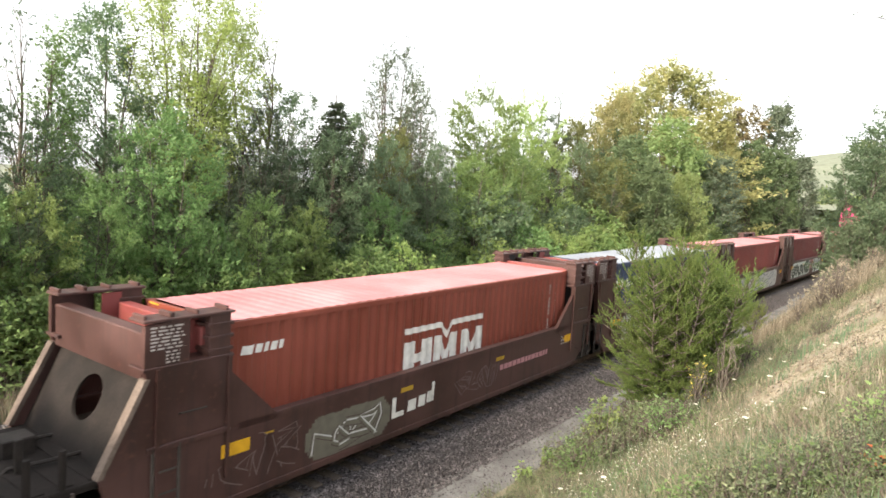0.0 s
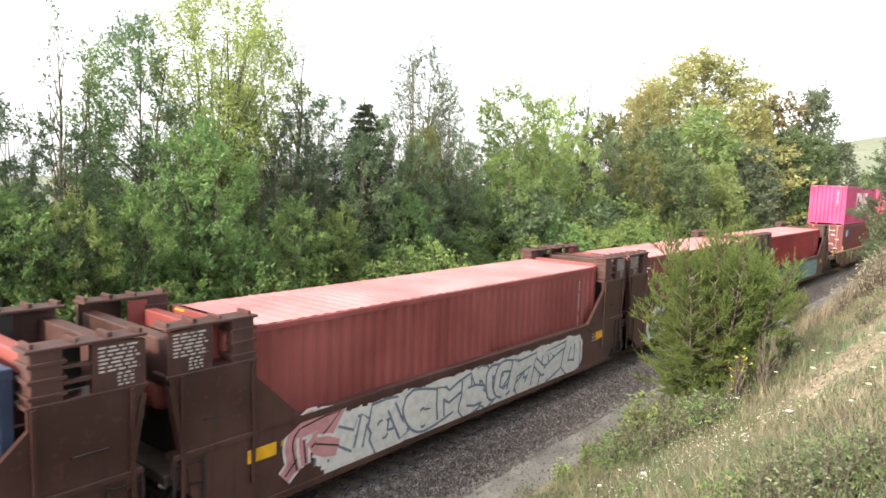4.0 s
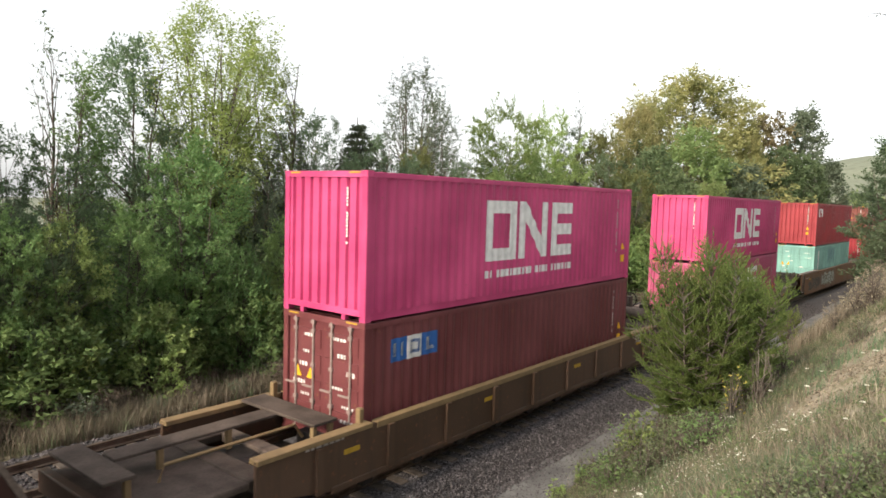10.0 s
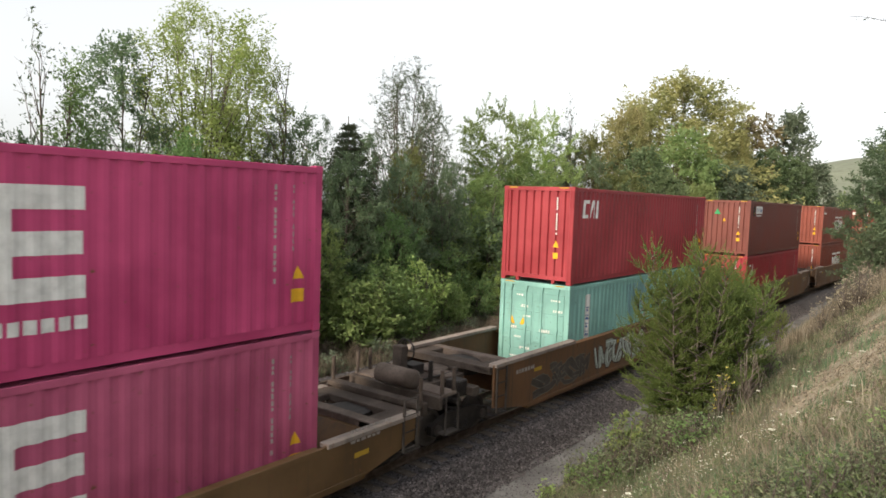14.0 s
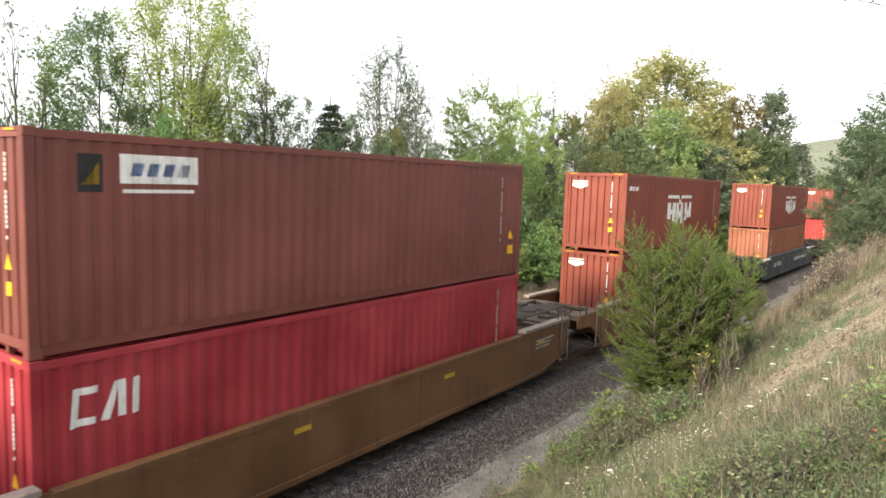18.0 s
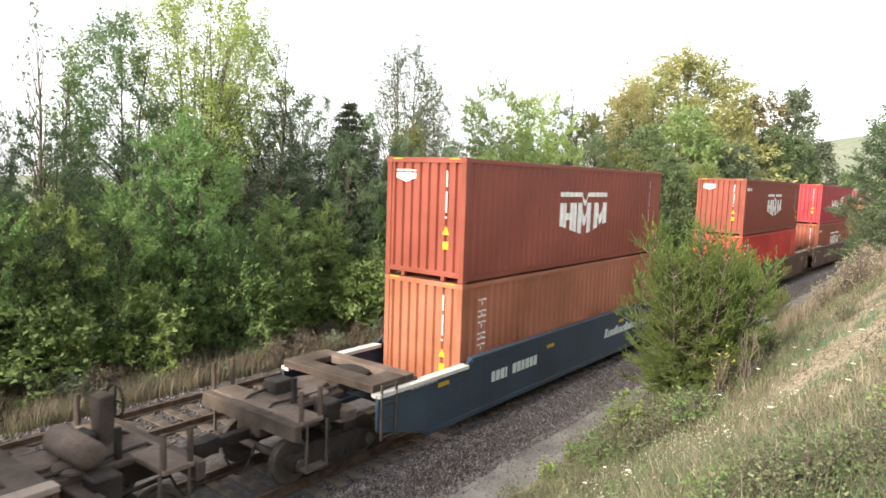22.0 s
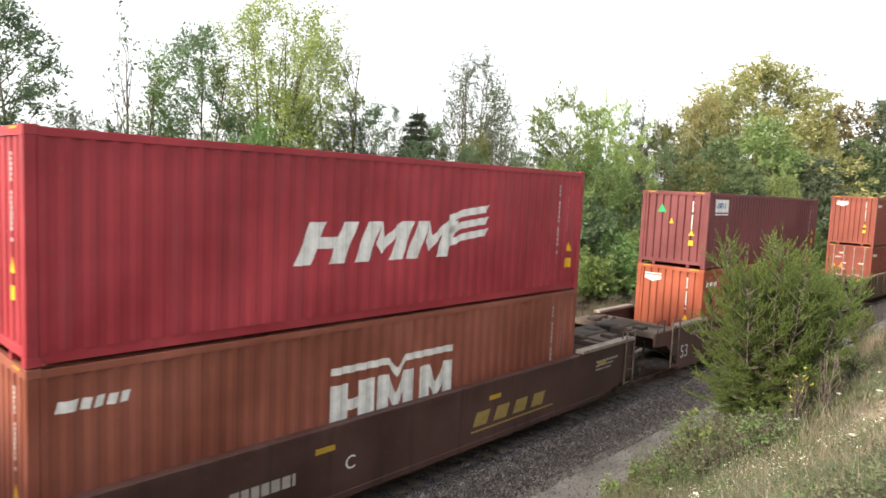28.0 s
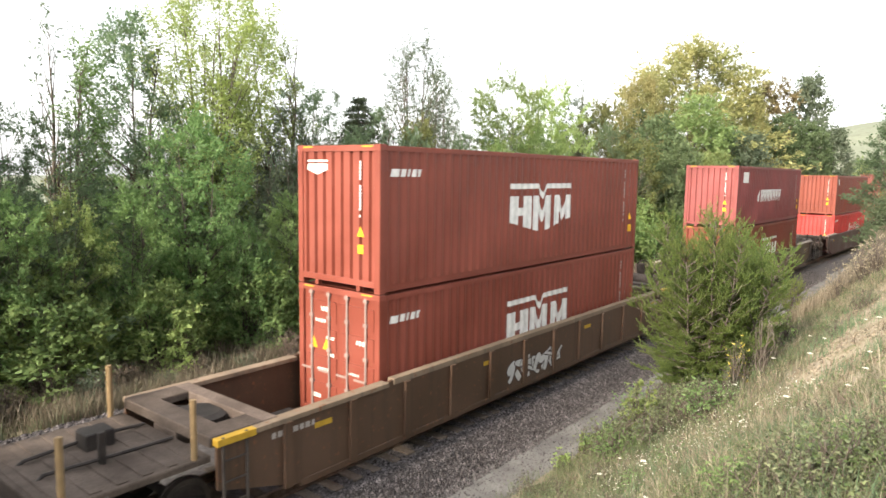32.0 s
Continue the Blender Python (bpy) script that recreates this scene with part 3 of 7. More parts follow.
make_stones("ballast_stones", 42000, (2, 48), (1.36, 2.5), 0.034, M["stone"], "grey crushed stone ballast beside the rails", 1)
make_stones("crib_stones", 5000, (2, 40), (0.9, 1.4), 0.036, M["stone"], "grey crushed stone between the sleeper ends", 8)
make_stones("far_ballast_stones", 9000, (2, 45), (-6.4, -3.0), 0.05, M["stone"], "grey ballast round the second track", 5)
make_stones("gravel_chips", 8000, (3, 40), (2.3, 3.5), 0.022, M["stone"], "loose gravel chips along the path", 2)
make_stones("bank_clods", 9000, (9.5, 24), (8.0, 10.2), 0.022, M["stone_pale"], "crumbled clay clods and stones on the bare bank", 3)

# ---- containers ----
LONG, WIDE, TALL, LOW = 12.192, 2.438, 2.896, 2.591
MESH = {}


def waves(length, pitch, depth, flat=0.27):
    """A trapezoid wave: (along, depth) points over a length; depth 0 is the crest."""
    n = max(1, round(length / pitch))
    p = length / n
    out = []
    for k in range(n):
        a = k * p
        out += [(a, 0.0), (a + flat * p, 0.0), (a + 0.5 * p, depth), (a + (0.5 + flat) * p, depth)]
    return out + [(length, 0.0)]


def groove_wave(length, n, depth):
    """Wide flats with narrow grooves between them."""
    p, out = length / n, []
    for k in range(n):
        a = (k + 0.0) * p
        out += [(a, 0.0), (a + 0.30 * p, 0.0), (a + 0.40 * p, depth), (a + 0.58 * p, depth), (a + 0.68 * p, 0.0)]
    return out + [(length, 0.0)]


SIDE_U0, SIDE_WAVE = 0.16, waves(LONG - 0.32, 0.283, 0.030)


def side_depth(u):
    """How far the side panel lies behind its crests, u metres from the end."""
    pts = SIDE_WAVE
    a = u - SIDE_U0
    for (x0, d0), (x1, d1) in zip(pts, pts[1:]):
        if a <= x1:
            return d0 + (d1 - d0) * max(0, (a - x0)) / max(1e-6, x1 - x0)
    return 0.0


def wave_panel(name, prof, z0, z1, thick=0.01):
    """A corrugated sheet that stands in the xz plane and faces -y."""
    g = Geo()
    for a, d in prof:
        g.v += [(a, d, z0), (a, d, z1), (a, d + thick, z0), (a, d + thick, z1)]
    for i in range(len(prof) - 1):
        b = 4 * i
        g.f += [(b, b + 4, b + 5, b + 1), (b + 2, b + 3, b + 7, b + 6), (b + 1, b + 5, b + 7, b + 3), (b, b + 2, b + 6, b + 4)]
    return g.mesh(name)


def shared(key, make):
    if key not in MESH:
        MESH[key] = make()
    return MESH[key]


def clip(poly, u, keep_more):
    """The part of a convex polygon of (u, z) on one side of an upright line."""
    out = []
    for (a, za), (b, zb) in zip(poly, poly[1:] + poly[:1]):
        ina, inb = (a >= u) == keep_more or a == u, (b >= u) == keep_more or b == u
        if ina:
            out.append((a, za))
        if ina != inb:
            k = (u - a) / (b - a)
            out.append((u, za + k * (zb - za)))
    return out


def on_side(polys, lift=0.004):
    """Convex shapes of (u, z) laid on the corrugated near side, following its waves."""
    g = Geo()
    cuts = [SIDE_U0 + a for a, _ in SIDE_WAVE]
    for poly in polys:
        lo, hi = min(p[0] for p in poly), max(p[0] for p in poly)
        edges = [lo] + [c for c in cuts if lo < c < hi] + [hi]
        for a, b in zip(edges, edges[1:]):
            if b - a < 1e-4:
                continue
            q = clip(clip(poly, a, True), b, False)
            if len(q) >= 3:
                g.add([(u - LONG / 2, -WIDE / 2 + 0.008 + side_depth(u) - lift, z) for u, z in q], [tuple(range(len(q)))])
    return g


def rect(u0, u1, z0, z1, lean=0.0):
    return [(u0, z0), (u1, z0), (u1 + lean, z1), (u0 + lean, z1)]


def bars_row(x0, x1, z, h, seed, rng=(0.06, 0.14)):
    r = random.Random(seed)
    out, x = [], x0
    while x < x1:
        w = r.uniform(*rng)
        out.append(rect(x, min(x + w, x1), z, z + h))
        x += w + 0.035
    return out


def mark_chevron():
    """Bars hung under a notched stripe; their feet form a wedge."""
    out = []
    u0, u1, mid = 4.56, 7.62, 6.20
    out += [rect(u0, mid - 0.35, 2.00, 2.13), rect(mid + 0.12, u1, 2.00, 2.13)]
    out += [[(mid - 0.35, 2.00), (mid - 0.115, 1.72), (mid - 0.115, 1.90), (mid - 0.35, 2.13)], [(mid - 0.115, 1.72), (mid + 0.12, 2.00), (mid + 0.12, 2.13), (mid - 0.115, 1.90)]]
    foot = lambda u: 0.86 + 0.32 * abs(u - 6.05) / 1.5
    def bar(a, b, top=1.82):
        return [(a, foot(a)), (b, foot(b)), (b, top), (a, top)]
    out += [bar(4.56, 4.93), bar(5.18, 5.53), [(4.93, 1.33), (5.18, 1.33), (5.18, 1.53), (4.93, 1.53)]]
    for a in (5.60, 6.68):
        w = 0.27
        out += [bar(a, a + w), bar(a + 0.94 - w, a + 0.94), [(a + w, 1.82), (a + w, 1.40), (a + 0.47, 1.12), (a + 0.47, 1.42)], [(a + 0.94 - w, 1.82), (a + 0.47, 1.42), (a + 0.47, 1.12), (a + 0.94 - w, 1.40)]]
    return out


def mark_block():
    """A square frame, a slanted block between two bars, and a comb of three bars; a thin broken line below."""
    b, t, w = 0.96, 2.40, 0.30
    out = [rect(3.92, 3.92 + w, b, t), rect(5.24 - w, 5.24, b, t), rect(3.92 + w, 5.24 - w, b, b + w), rect(3.92 + w, 5.24 - w, t - w, t)]
    out += [rect(5.40, 5.40 + w, b, t), rect(6.79 - w, 6.79, b, t), [(5.70, t), (5.70, t - 0.5), (6.49, b), (6.49, b + 0.5)]]
    out += [rect(6.98, 6.98 + w, b, t), rect(6.98 + w, 8.13, b, b + w), rect(6.98 + w, 8.13, t - w, t), rect(6.98 + w, 8.10, (b + t) / 2 - w / 2, (b + t) / 2 + w / 2)]
    u = 3.92
    rng = random.Random(2)
    while u < 8.05:
        w = rng.uniform(0.10, 0.17)
        out.append(rect(u, u + w, 0.56, 0.74))
        u += w + (0.18 if rng.random() < 0.12 else 0.045)
    return out


def mark_small_bars(u, z, h=0.15, widths=(0.24, 0.11, 0.11, 0.11, 0.11)):
    out = []
    for k, w in enumerate(widths):
        out.append(rect(u, u + w, z, z + h, 0.04))
        u += w + 0.05
    return out


def mark_three(u, z, s=1.0):
    """An open hook, a wedge and an upright."""
    return [rect(u, u + 0.1 * s, z, z + 0.52 * s, 0.05), rect(u + 0.1 * s, u + 0.34 * s, z, z + 0.1 * s), rect(u + 0.13 * s, u + 0.38 * s, z + 0.42 * s, z + 0.52 * s),
            [(u + 0.42 * s, z), (u + 0.53 * s, z), (u + 0.69 * s, z + 0.52 * s), (u + 0.60 * s, z + 0.52 * s)], rect(u + 0.66 * s, u + 0.77 * s, z, z + 0.52 * s), rect(u + 0.85 * s, u + 0.96 * s, z, z + 0.52 * s, 0.02)]


def mark_column(u, z1, z0, n, w=0.26):
    """Lettering that runs down the side, as a column of short bars."""
    step = (z1 - z0) / n
    out = []
    for k in range(n):
        z = z1 - k * step
        out += [rect(u - w / 2, u + w / 2, z - 0.07 * step - 0.05, z - 0.03), rect(u - 0.05, u + 0.05, z - 0.72 * step, z - 0.1)]
        if k % 2:
            out.append(rect(u - w / 2, u + w / 2, z - 0.74 * step, z - 0.74 * step + 0.05))
    return out


def mark_slant():
    """Leaning blocks that end in a waved flag."""
    out = []
    b, t, u = 1.02, 1.72, 3.75
    for k in range(3):
        u0 = 3.75 + 1.22 * k
        w = 1.0 if k == 0 else 1.12
        le = 0.30
        out += [rect(u0, u0 + 0.32, b, t, le), rect(u0 + w - 0.32, u0 + w, b, t, le)]
        if k == 0:
            out.append([(u0 + 0.32 + 0.11, b + 0.26), (u0 + w - 0.32 + 0.11, b + 0.26), (u0 + w - 0.32 + 0.19, b + 0.45), (u0 + 0.32 + 0.19, b + 0.45)])
        else:
            out += [[(u0 + 0.32 + le, t), (u0 + 0.32 + 0.18, b + 0.30), (u0 + w / 2 + 0.05, b + 0.12), (u0 + w / 2 + 0.14, b + 0.42)], [(u0 + w / 2 + 0.05, b + 0.12), (u0 + w - 0.32 + 0.2, b + 0.45), (u0 + w - 0.32 + le, t), (u0 + w / 2 + 0.14, b + 0.42)]]
    for k in range(3):
        z = 1.30 + 0.24 * k
        out.append([(7.35, z - 0.10), (7.75, z + 0.02), (7.78, z + 0.17), (7.35, z + 0.05)])
        out.append([(7.75, z + 0.02), (8.45, z + 0.10), (8.58, z + 0.26), (7.78, z + 0.17)])
    return out


def mark_tall(u=3.85):
    """A swoosh and a row of tall slim bars."""
    out = [[(u - 0.5, 1.2), (u - 0.2, 1.15), (u - 0.05, 1.55), (u - 0.15, 1.9)]]
    for k in range(7):
        w = 0.42
        a = u + 0.1 + 0.56 * k
        out += [rect(a, a + 0.14, 1.15, 1.75, 0.06), rect(a + w - 0.14, a + w, 1.15, 1.75, 0.06), rect(a + 0.14, a + w - 0.14, 1.38, 1.54)]
    return out


def small_print(rows, u0=11.15, h=TALL):
    """Columns of unreadable small print near the far end."""
    rng = random.Random(int(h * 100) + rows)
    out = []
    for c in range(2):
        z = h - 0.35
        u = u0 + 0.38 * c
        while z > (0.9 if c == 0 else 1.5):
            hh = rng.uniform(0.05, 0.10)
            out.append(rect(u, u + 0.038, z - hh, z))
            z -= hh + rng.choice((0.03, 0.03, 0.12))
    return out


def container_meshes(h):
    def side():
        return wave_panel("side_panel", [(a, d) for a, d in SIDE_WAVE], 0.16, h - 0.12)
    def end():
        return wave_panel("end_panel", groove_wave(WIDE - 0.30, 8, 0.06), 0.20, h - 0.13)
    def roof():
        g = Geo()
        for a, d in waves(LONG - 0.36, 0.29, 0.008, 0.3):
            g.v += [(a, -1.16, -d), (a, 1.16, -d)]
        g.f = [(2 * i, 2 * i + 2, 2 * i + 3, 2 * i + 1) for i in range(len(g.v) // 2 - 1)]
        return g.mesh("roof_panel")
    def door():
        g = Geo().chamfered(0.0, 0.05, -0.55, 0.55, 0.16, h - 0.13, 0.008)
        for k in range(4):
            z = 0.32 + k * (h - 0.5) / 4
            g.chamfered(-0.018, 0.0, -0.48, 0.48, z, z + (h - 0.5) / 4 - 0.14, 0.012)
        return g.mesh("door")
    def bar():
        g = Geo().tube([(0, 0, 0.1), (0, 0, h - 0.1)], 0.026, 8)
        for z in (0.12, 0.75, 1.5, 2.2, h - 0.2):
            g.box(-0.03, 0.03, -0.05, 0.05, z, z + 0.07)
        g.box(-0.04, -0.015, -0.02, 0.30, 1.05, 1.09)
        return g.mesh("lock_bar")
    return dict(side=shared(("side", h), side), end=shared(("end", h), end), roof=shared("roof", roof), door=shared(("door", h), door), bar=shared(("bar", h), bar),
                post=shared(("post", h), lambda: Geo().chamfered(-0.08, 0.08, -0.075, 0.075, 0.11, h - 0.11, 0.015).mesh("corner_post")),
                cast=shared("cast", lambda: Geo().chamfered(-0.089, 0.089, -0.081, 0.081, 0, 0.118, 0.012).mesh("corner_casting")),
                rail=shared("rail", lambda: Geo().chamfered(-LONG / 2 + 0.17, LONG / 2 - 0.17, -0.03, 0.03, 0, 0.10, 0.008).mesh("top_rail")),
                sill=shared("sill", lambda: Geo().box(-LONG / 2 + 0.17, LONG / 2 - 0.17, -0.025, 0.025, 0.02, 0.165).box(-LONG / 2 + 0.17, LONG / 2 - 0.17, -0.03, 0.05, 0.02, 0.04).mesh("bottom_rail")),
                head=shared("head", lambda: Geo().chamfered(-0.04, 0.04, -WIDE / 2 + 0.15, WIDE / 2 - 0.15, 0, 0.12, 0.008).mesh("end_header")),
                floor=shared("floor", lambda: Geo().box(-LONG / 2 + 0.1, LONG / 2 - 0.1, -1.15, 1.15, 0.13, 0.16).mesh("floor_panel")))


CONTAINERS = []       # thing, metres along the train, height over the rails


def container(name, label, n0, z, h, body, roof=None, end="wall", marks=(), print_on=True, end_mark=None, yellow=(0.75, 0.45)):
    """A forty-foot box whose leading end stands n0 metres along the train, z over the rails."""
    body_m, roof_m = M[body], M[roof or body]
    box = thing(name, label, "shipping container", "containers on the train")
    ms = container_meshes(h)
    e, w = LONG / 2, WIDE / 2
    part("side_panel", ms["side"], body_m, box, at=pose(-e + SIDE_U0, -w + 0.008, 0))
    part("side_panel", ms["side"], body_m, box, at=pose(e - SIDE_U0, w - 0.008, 0, 0, 0, 180))
    part("roof_panel", ms["roof"], roof_m, box, at=pose(-e + 0.18, 0, h - 0.012))
    part("floor_panel", ms["floor"], M["iron"], box)
    part("top_rail", ms["rail"], body_m, box, at=pose(0, -w + 0.03, h - 0.125))
    part("top_rail", ms["rail"], body_m, box, at=pose(0, w - 0.03, h - 0.125))
    part("bottom_rail", ms["sill"], body_m, box, at=pose(0, -w + 0.065, 0))
    part("bottom_rail", ms["sill"], body_m, box, at=pose(0, w - 0.065, 0, 0, 0, 180))
    for sx in (-1, 1):
        part("end_header", ms["head"], body_m, box, at=pose(sx * (e - 0.05), 0, h - 0.13))
        part("end_header", ms["head"], body_m, box, at=pose(sx * (e - 0.05), 0, 0.105))
        for yy in (-0.62, 0.62):
            part("end_header", shared("foot", lambda: Geo().box(-0.05, 0.05, -0.05, 0.05, 0.0, 0.11).mesh("end_foot")), body_m, box, at=pose(sx * (e - 0.05), yy, 0))
        for sy in (-1, 1):
            part("corner_post", ms["post"], body_m, box, at=pose(sx * (e - 0.082), sy * (w - 0.079), 0))
            for zz in (0.0, h - 0.118):
                part("corner_casting", ms["cast"], body_m, box, at=pose(sx * (e - 0.089), sy * (w - 0.081), zz))
    for sx in (-1, 1):
        doors = (end == "door") == (sx < 0)
        if not doors:
            part("end_panel", ms["end"], body_m, box, at=pose(sx * (e - 0.035), (w - 0.15) * (1 if sx < 0 else -1), 0, 0, 0, -90 if sx < 0 else 90))
        else:
            for sy in (-1, 1):
                turn = 0 if sx < 0 else 180
                d = part("door", ms["door"], body_m, box, at=pose(sx * (e - 0.06), sy * 0.545, 0, 0, 0, turn))
                for o in (-0.27, 0.27):
                    part("lock_bar", ms["bar"], M["lock"] if body != "teal" else body_m, d, "dull steel lock bar", at=pose(-0.035, o, 0))
                if sx < 0:
                    g = Geo()
                    rng = random.Random(len(CONTAINERS) * 3 + sy)
                    for k in range(7):
                        zz = h - 0.45 - 0.32 * k - rng.uniform(0, 0.1)
                        if zz > 0.3 and rng.random() < 0.85:
                            y0 = rng.uniform(-0.45, 0.05)
                            for q in bars_row(y0, y0 + rng.uniform(0.18, 0.40), zz, rng.uniform(0.05, 0.10), k, (0.03, 0.07)):
                                g.plate_x(q, -0.024, -0.020)
                    part("lettering", g, M["white"], d, "white printed lettering")["kind"] = "stuff"
                    if sy > 0:
                        for y0 in (-0.3, 0.1):
                            part("warning_label", Geo().plate_x([(y0, h - 1.36), (y0 + 0.24, h - 1.36), (y0 + 0.12, h - 1.12)], -0.024, -0.021), M["yellow"], d, "yellow warning triangle")
    if end == "wall":
        x = -e + 0.026
        g = Geo()
        for z0, z1 in ((h - 0.68, h - 0.30), (h - 1.28, h - 0.72), (h - 1.42, h - 1.33)):
            for k in range(int((z1 - z0) / 0.063)):
                g.box(x, x + 0.004, -0.675, -0.63, z0 + 0.063 * k, z0 + 0.063 * k + 0.045)
        if end_mark == "blocks":
            g.box(x, x + 0.004, 0.30, 0.92, h - 0.34, h - 0.30).plate_x([(0.30, h - 0.38), (0.92, h - 0.38), (0.92, h - 0.50), (0.61, h - 0.60), (0.30, h - 0.50)], x, x + 0.004)
        part("lettering", g, M["white"], box, "white printed lettering")["kind"] = "stuff"
        if yellow:
            part("warning_label", Geo().box(x, x + 0.004, -0.74, -0.58, yellow[0], yellow[0] + 0.18), M["yellow"], box, "yellow label")
            part("warning_label", Geo().plate_x([(-0.76, yellow[0] + 0.34), (-0.56, yellow[0] + 0.34), (-0.66, yellow[0] + 0.55)], x, x + 0.004), M["yellow"], box, "yellow warning triangle")
        if end_mark == "green":
            part("label", Geo().plate_x([(0.28, h - 0.75), (0.62, h - 0.75), (0.45, h - 0.45)], x, x + 0.004), M["green"], box, "green triangular label")
            part("warning_label", Geo().plate_x([(0.0, h - 1.12), (0.16, h - 1.12), (0.08, h - 0.92)], x, x + 0.004), M["yellow"], box, "small yellow triangle")
    # striped ends of the top edge, seen on every box
    for sy in (-1, 1):
        part("stripe", Geo().box(-e - 0.004, -e, *sorted((sy * (w - 0.50), sy * (w - 0.20))), h - 0.055, h - 0.022), M["dull_yellow"], box, "worn yellow height stripe")
    for polys, colour, text in marks:
        if len(polys) > 14:
            part("lettering", on_side(polys), M[colour], box, text)["kind"] = "stuff"
        else:
            for poly in polys:
                part("marking", on_side([poly]), M[colour], box, text)
    if print_on:
        part("lettering", on_side(small_print(3, h=h)), M["print"], box, "columns of small white print")["kind"] = "stuff"
        for poly in ([(11.55, 0.95), (11.80, 0.95), (11.675, 1.18)], rect(11.52, 11.80, 0.55, 0.78)):
            part("warning_label", on_side([poly]), M["yellow"], box, "yellow warning label")
    CONTAINERS.append((box, n0 + LONG / 2, z))
    return box


BRAND = "white painted brand mark"
chev, block = mark_chevron(), mark_block()
code_bars = mark_small_bars(0.32, 2.28)
RED_BOX, HIGH = "brown-red corrugated container with white mark", 3.296
BASE = 0.38

# bulkhead wells, one box each
container("shipping_container", "brown-red container with bleached roof in a bulkhead well", 6.55, 0.36, TALL, "russet", "roof_pink", marks=[(chev, "white", BRAND), (code_bars, "white", "small white lettering")])
container("shipping_container", "dark blue container with grey roof in a bulkhead well", 22.07, 0.36, TALL, "navy", "roof_grey", marks=[([rect(1.55, 1.68, 1.98, 2.28, 0.08), [(1.63, 2.28), (1.76, 2.28), (1.90, 1.98), (1.78, 1.98)], rect(1.86, 1.98, 1.98, 2.28, 0.08), [(2.10, 2.28), (2.24, 2.28), (2.34, 2.12), (2.24, 2.08)], [(2.46, 2.28), (2.60, 2.28), (2.36, 2.06), (2.26, 2.08)], rect(2.22, 2.35, 1.98, 2.10, 0.02), rect(2.66, 2.79, 1.98, 2.28, 0.08), [(2.82, 2.14), (3.02, 2.28), (3.20, 2.28), (2.94, 2.10)], [(2.84, 2.16), (2.98, 2.14), (3.10, 1.98), (2.96, 1.98)], rect(3.14, 3.62, 1.99, 2.06)], "white", BRAND), ([rect(0.55, 1.25, 1.88, 2.26, 0.05)], "white", "white field of a striped mark"), ([rect(0.56, 1.26, 1.92 + 0.15 * k, 1.99 + 0.15 * k, 0.012) for k in range(2)], "red_b", "red stripe of a brand mark")])
container("shipping_container", "maroon container with bleached roof in a bulkhead well", 37.6, 0.36, TALL, "maroon_b", "roof_pink")
container("shipping_container", "maroon container with white lettering down its side", 53.1, 0.36, TALL, "maroon", "roof_pink", marks=[(mark_column(0.62, 2.56, 1.45, 3, 0.28), "white", BRAND)])
container("shipping_container", "red container with faded roof in a bulkhead well", 68.65, 0.36, TALL, "red", "roof_pink", marks=[(mark_three(0.50, 1.72, 1.05), "white", BRAND)])
# double stacks
container("shipping_container", "dark maroon container with doors shut, under a magenta one", 88.6, 0.70, LOW, "maroon", end="door", marks=[([rect(0.75, 1.25, 1.70, 2.18), rect(1.72, 2.22, 1.70, 2.18)], "blue", "blue squares of a brand mark"), ([rect(1.25, 1.72, 1.70, 2.18), rect(0.83, 0.93, 1.8, 2.08), rect(1.05, 1.15, 1.8, 2.08), rect(1.85, 1.93, 1.8, 2.08), rect(1.93, 2.1, 1.8, 1.87)], "white", BRAND), ([rect(1.33, 1.64, 1.80, 1.87), rect(1.33, 1.40, 1.87, 2.02), rect(1.57, 1.64, 1.87, 2.02), rect(1.33, 1.64, 2.02, 2.09)], "blue", "blue ring of a brand mark")])
container("shipping_container", "magenta container stacked on a dark maroon one", 88.6, HIGH, TALL, "pink", marks=[(block, "white", BRAND)], yellow=None)
container("shipping_container", "faded magenta container under another in a yellow well", 108.6, BASE, TALL, "pink_b", marks=[(block, "white", BRAND)], yellow=None)
container("shipping_container", "magenta container stacked on a faded magenta one", 108.6, HIGH, TALL, "pink", marks=[(block, "white", BRAND)], yellow=None)
container("shipping_container", "pale teal container with doors shut, under a red one", 130.5, BASE, TALL, "teal", end="door", marks=[([rect(1.05, 1.42, 0.75 + 0.0, 2.55)], "white", "white panel with lettering down the side"), (mark_column(1.23, 2.2, 0.95, 5, 0.2), "blue", "blue lettering"), ([rect(4.2 + 0.16 * k, 4.33 + 0.16 * k, 2.0 - 0.5 * abs(math.sin(k * 2.3)), 2.62) for k in range(14)], "g_teal", "dark teal patch of touch-up paint")], print_on=False)
container("shipping_container", "red container stacked on a pale teal one", 130.5, HIGH, TALL, "red", marks=[(mark_three(0.62, 1.98, 1.05), "white", BRAND)])
container("shipping_container", "crimson container under a brown-red one", 150.1, BASE, TALL, "crimson", marks=[(mark_three(0.48, 1.90, 1.0), "white", BRAND)])
container("shipping_container", "brown-red container with a white panel, stacked on crimson", 150.1, HIGH, TALL, "russet_b", marks=[([rect(1.22, 2.40, 2.22, 2.62), rect(1.25, 2.35, 2.09, 2.14)], "white", "white brand panel"), ([rect(1.35 + 0.24 * k, 1.52 + 0.24 * k, 2.32, 2.50, 0.05) for k in range(4)], "blue", "blue brand lettering"), ([rect(0.66, 0.98, 2.1, 2.6)], "black", "small dark label"), ([[(0.7, 2.2), (0.94, 2.2), (0.94, 2.5)]], "dull_yellow", "yellow wedge on a label")], end_mark="green")
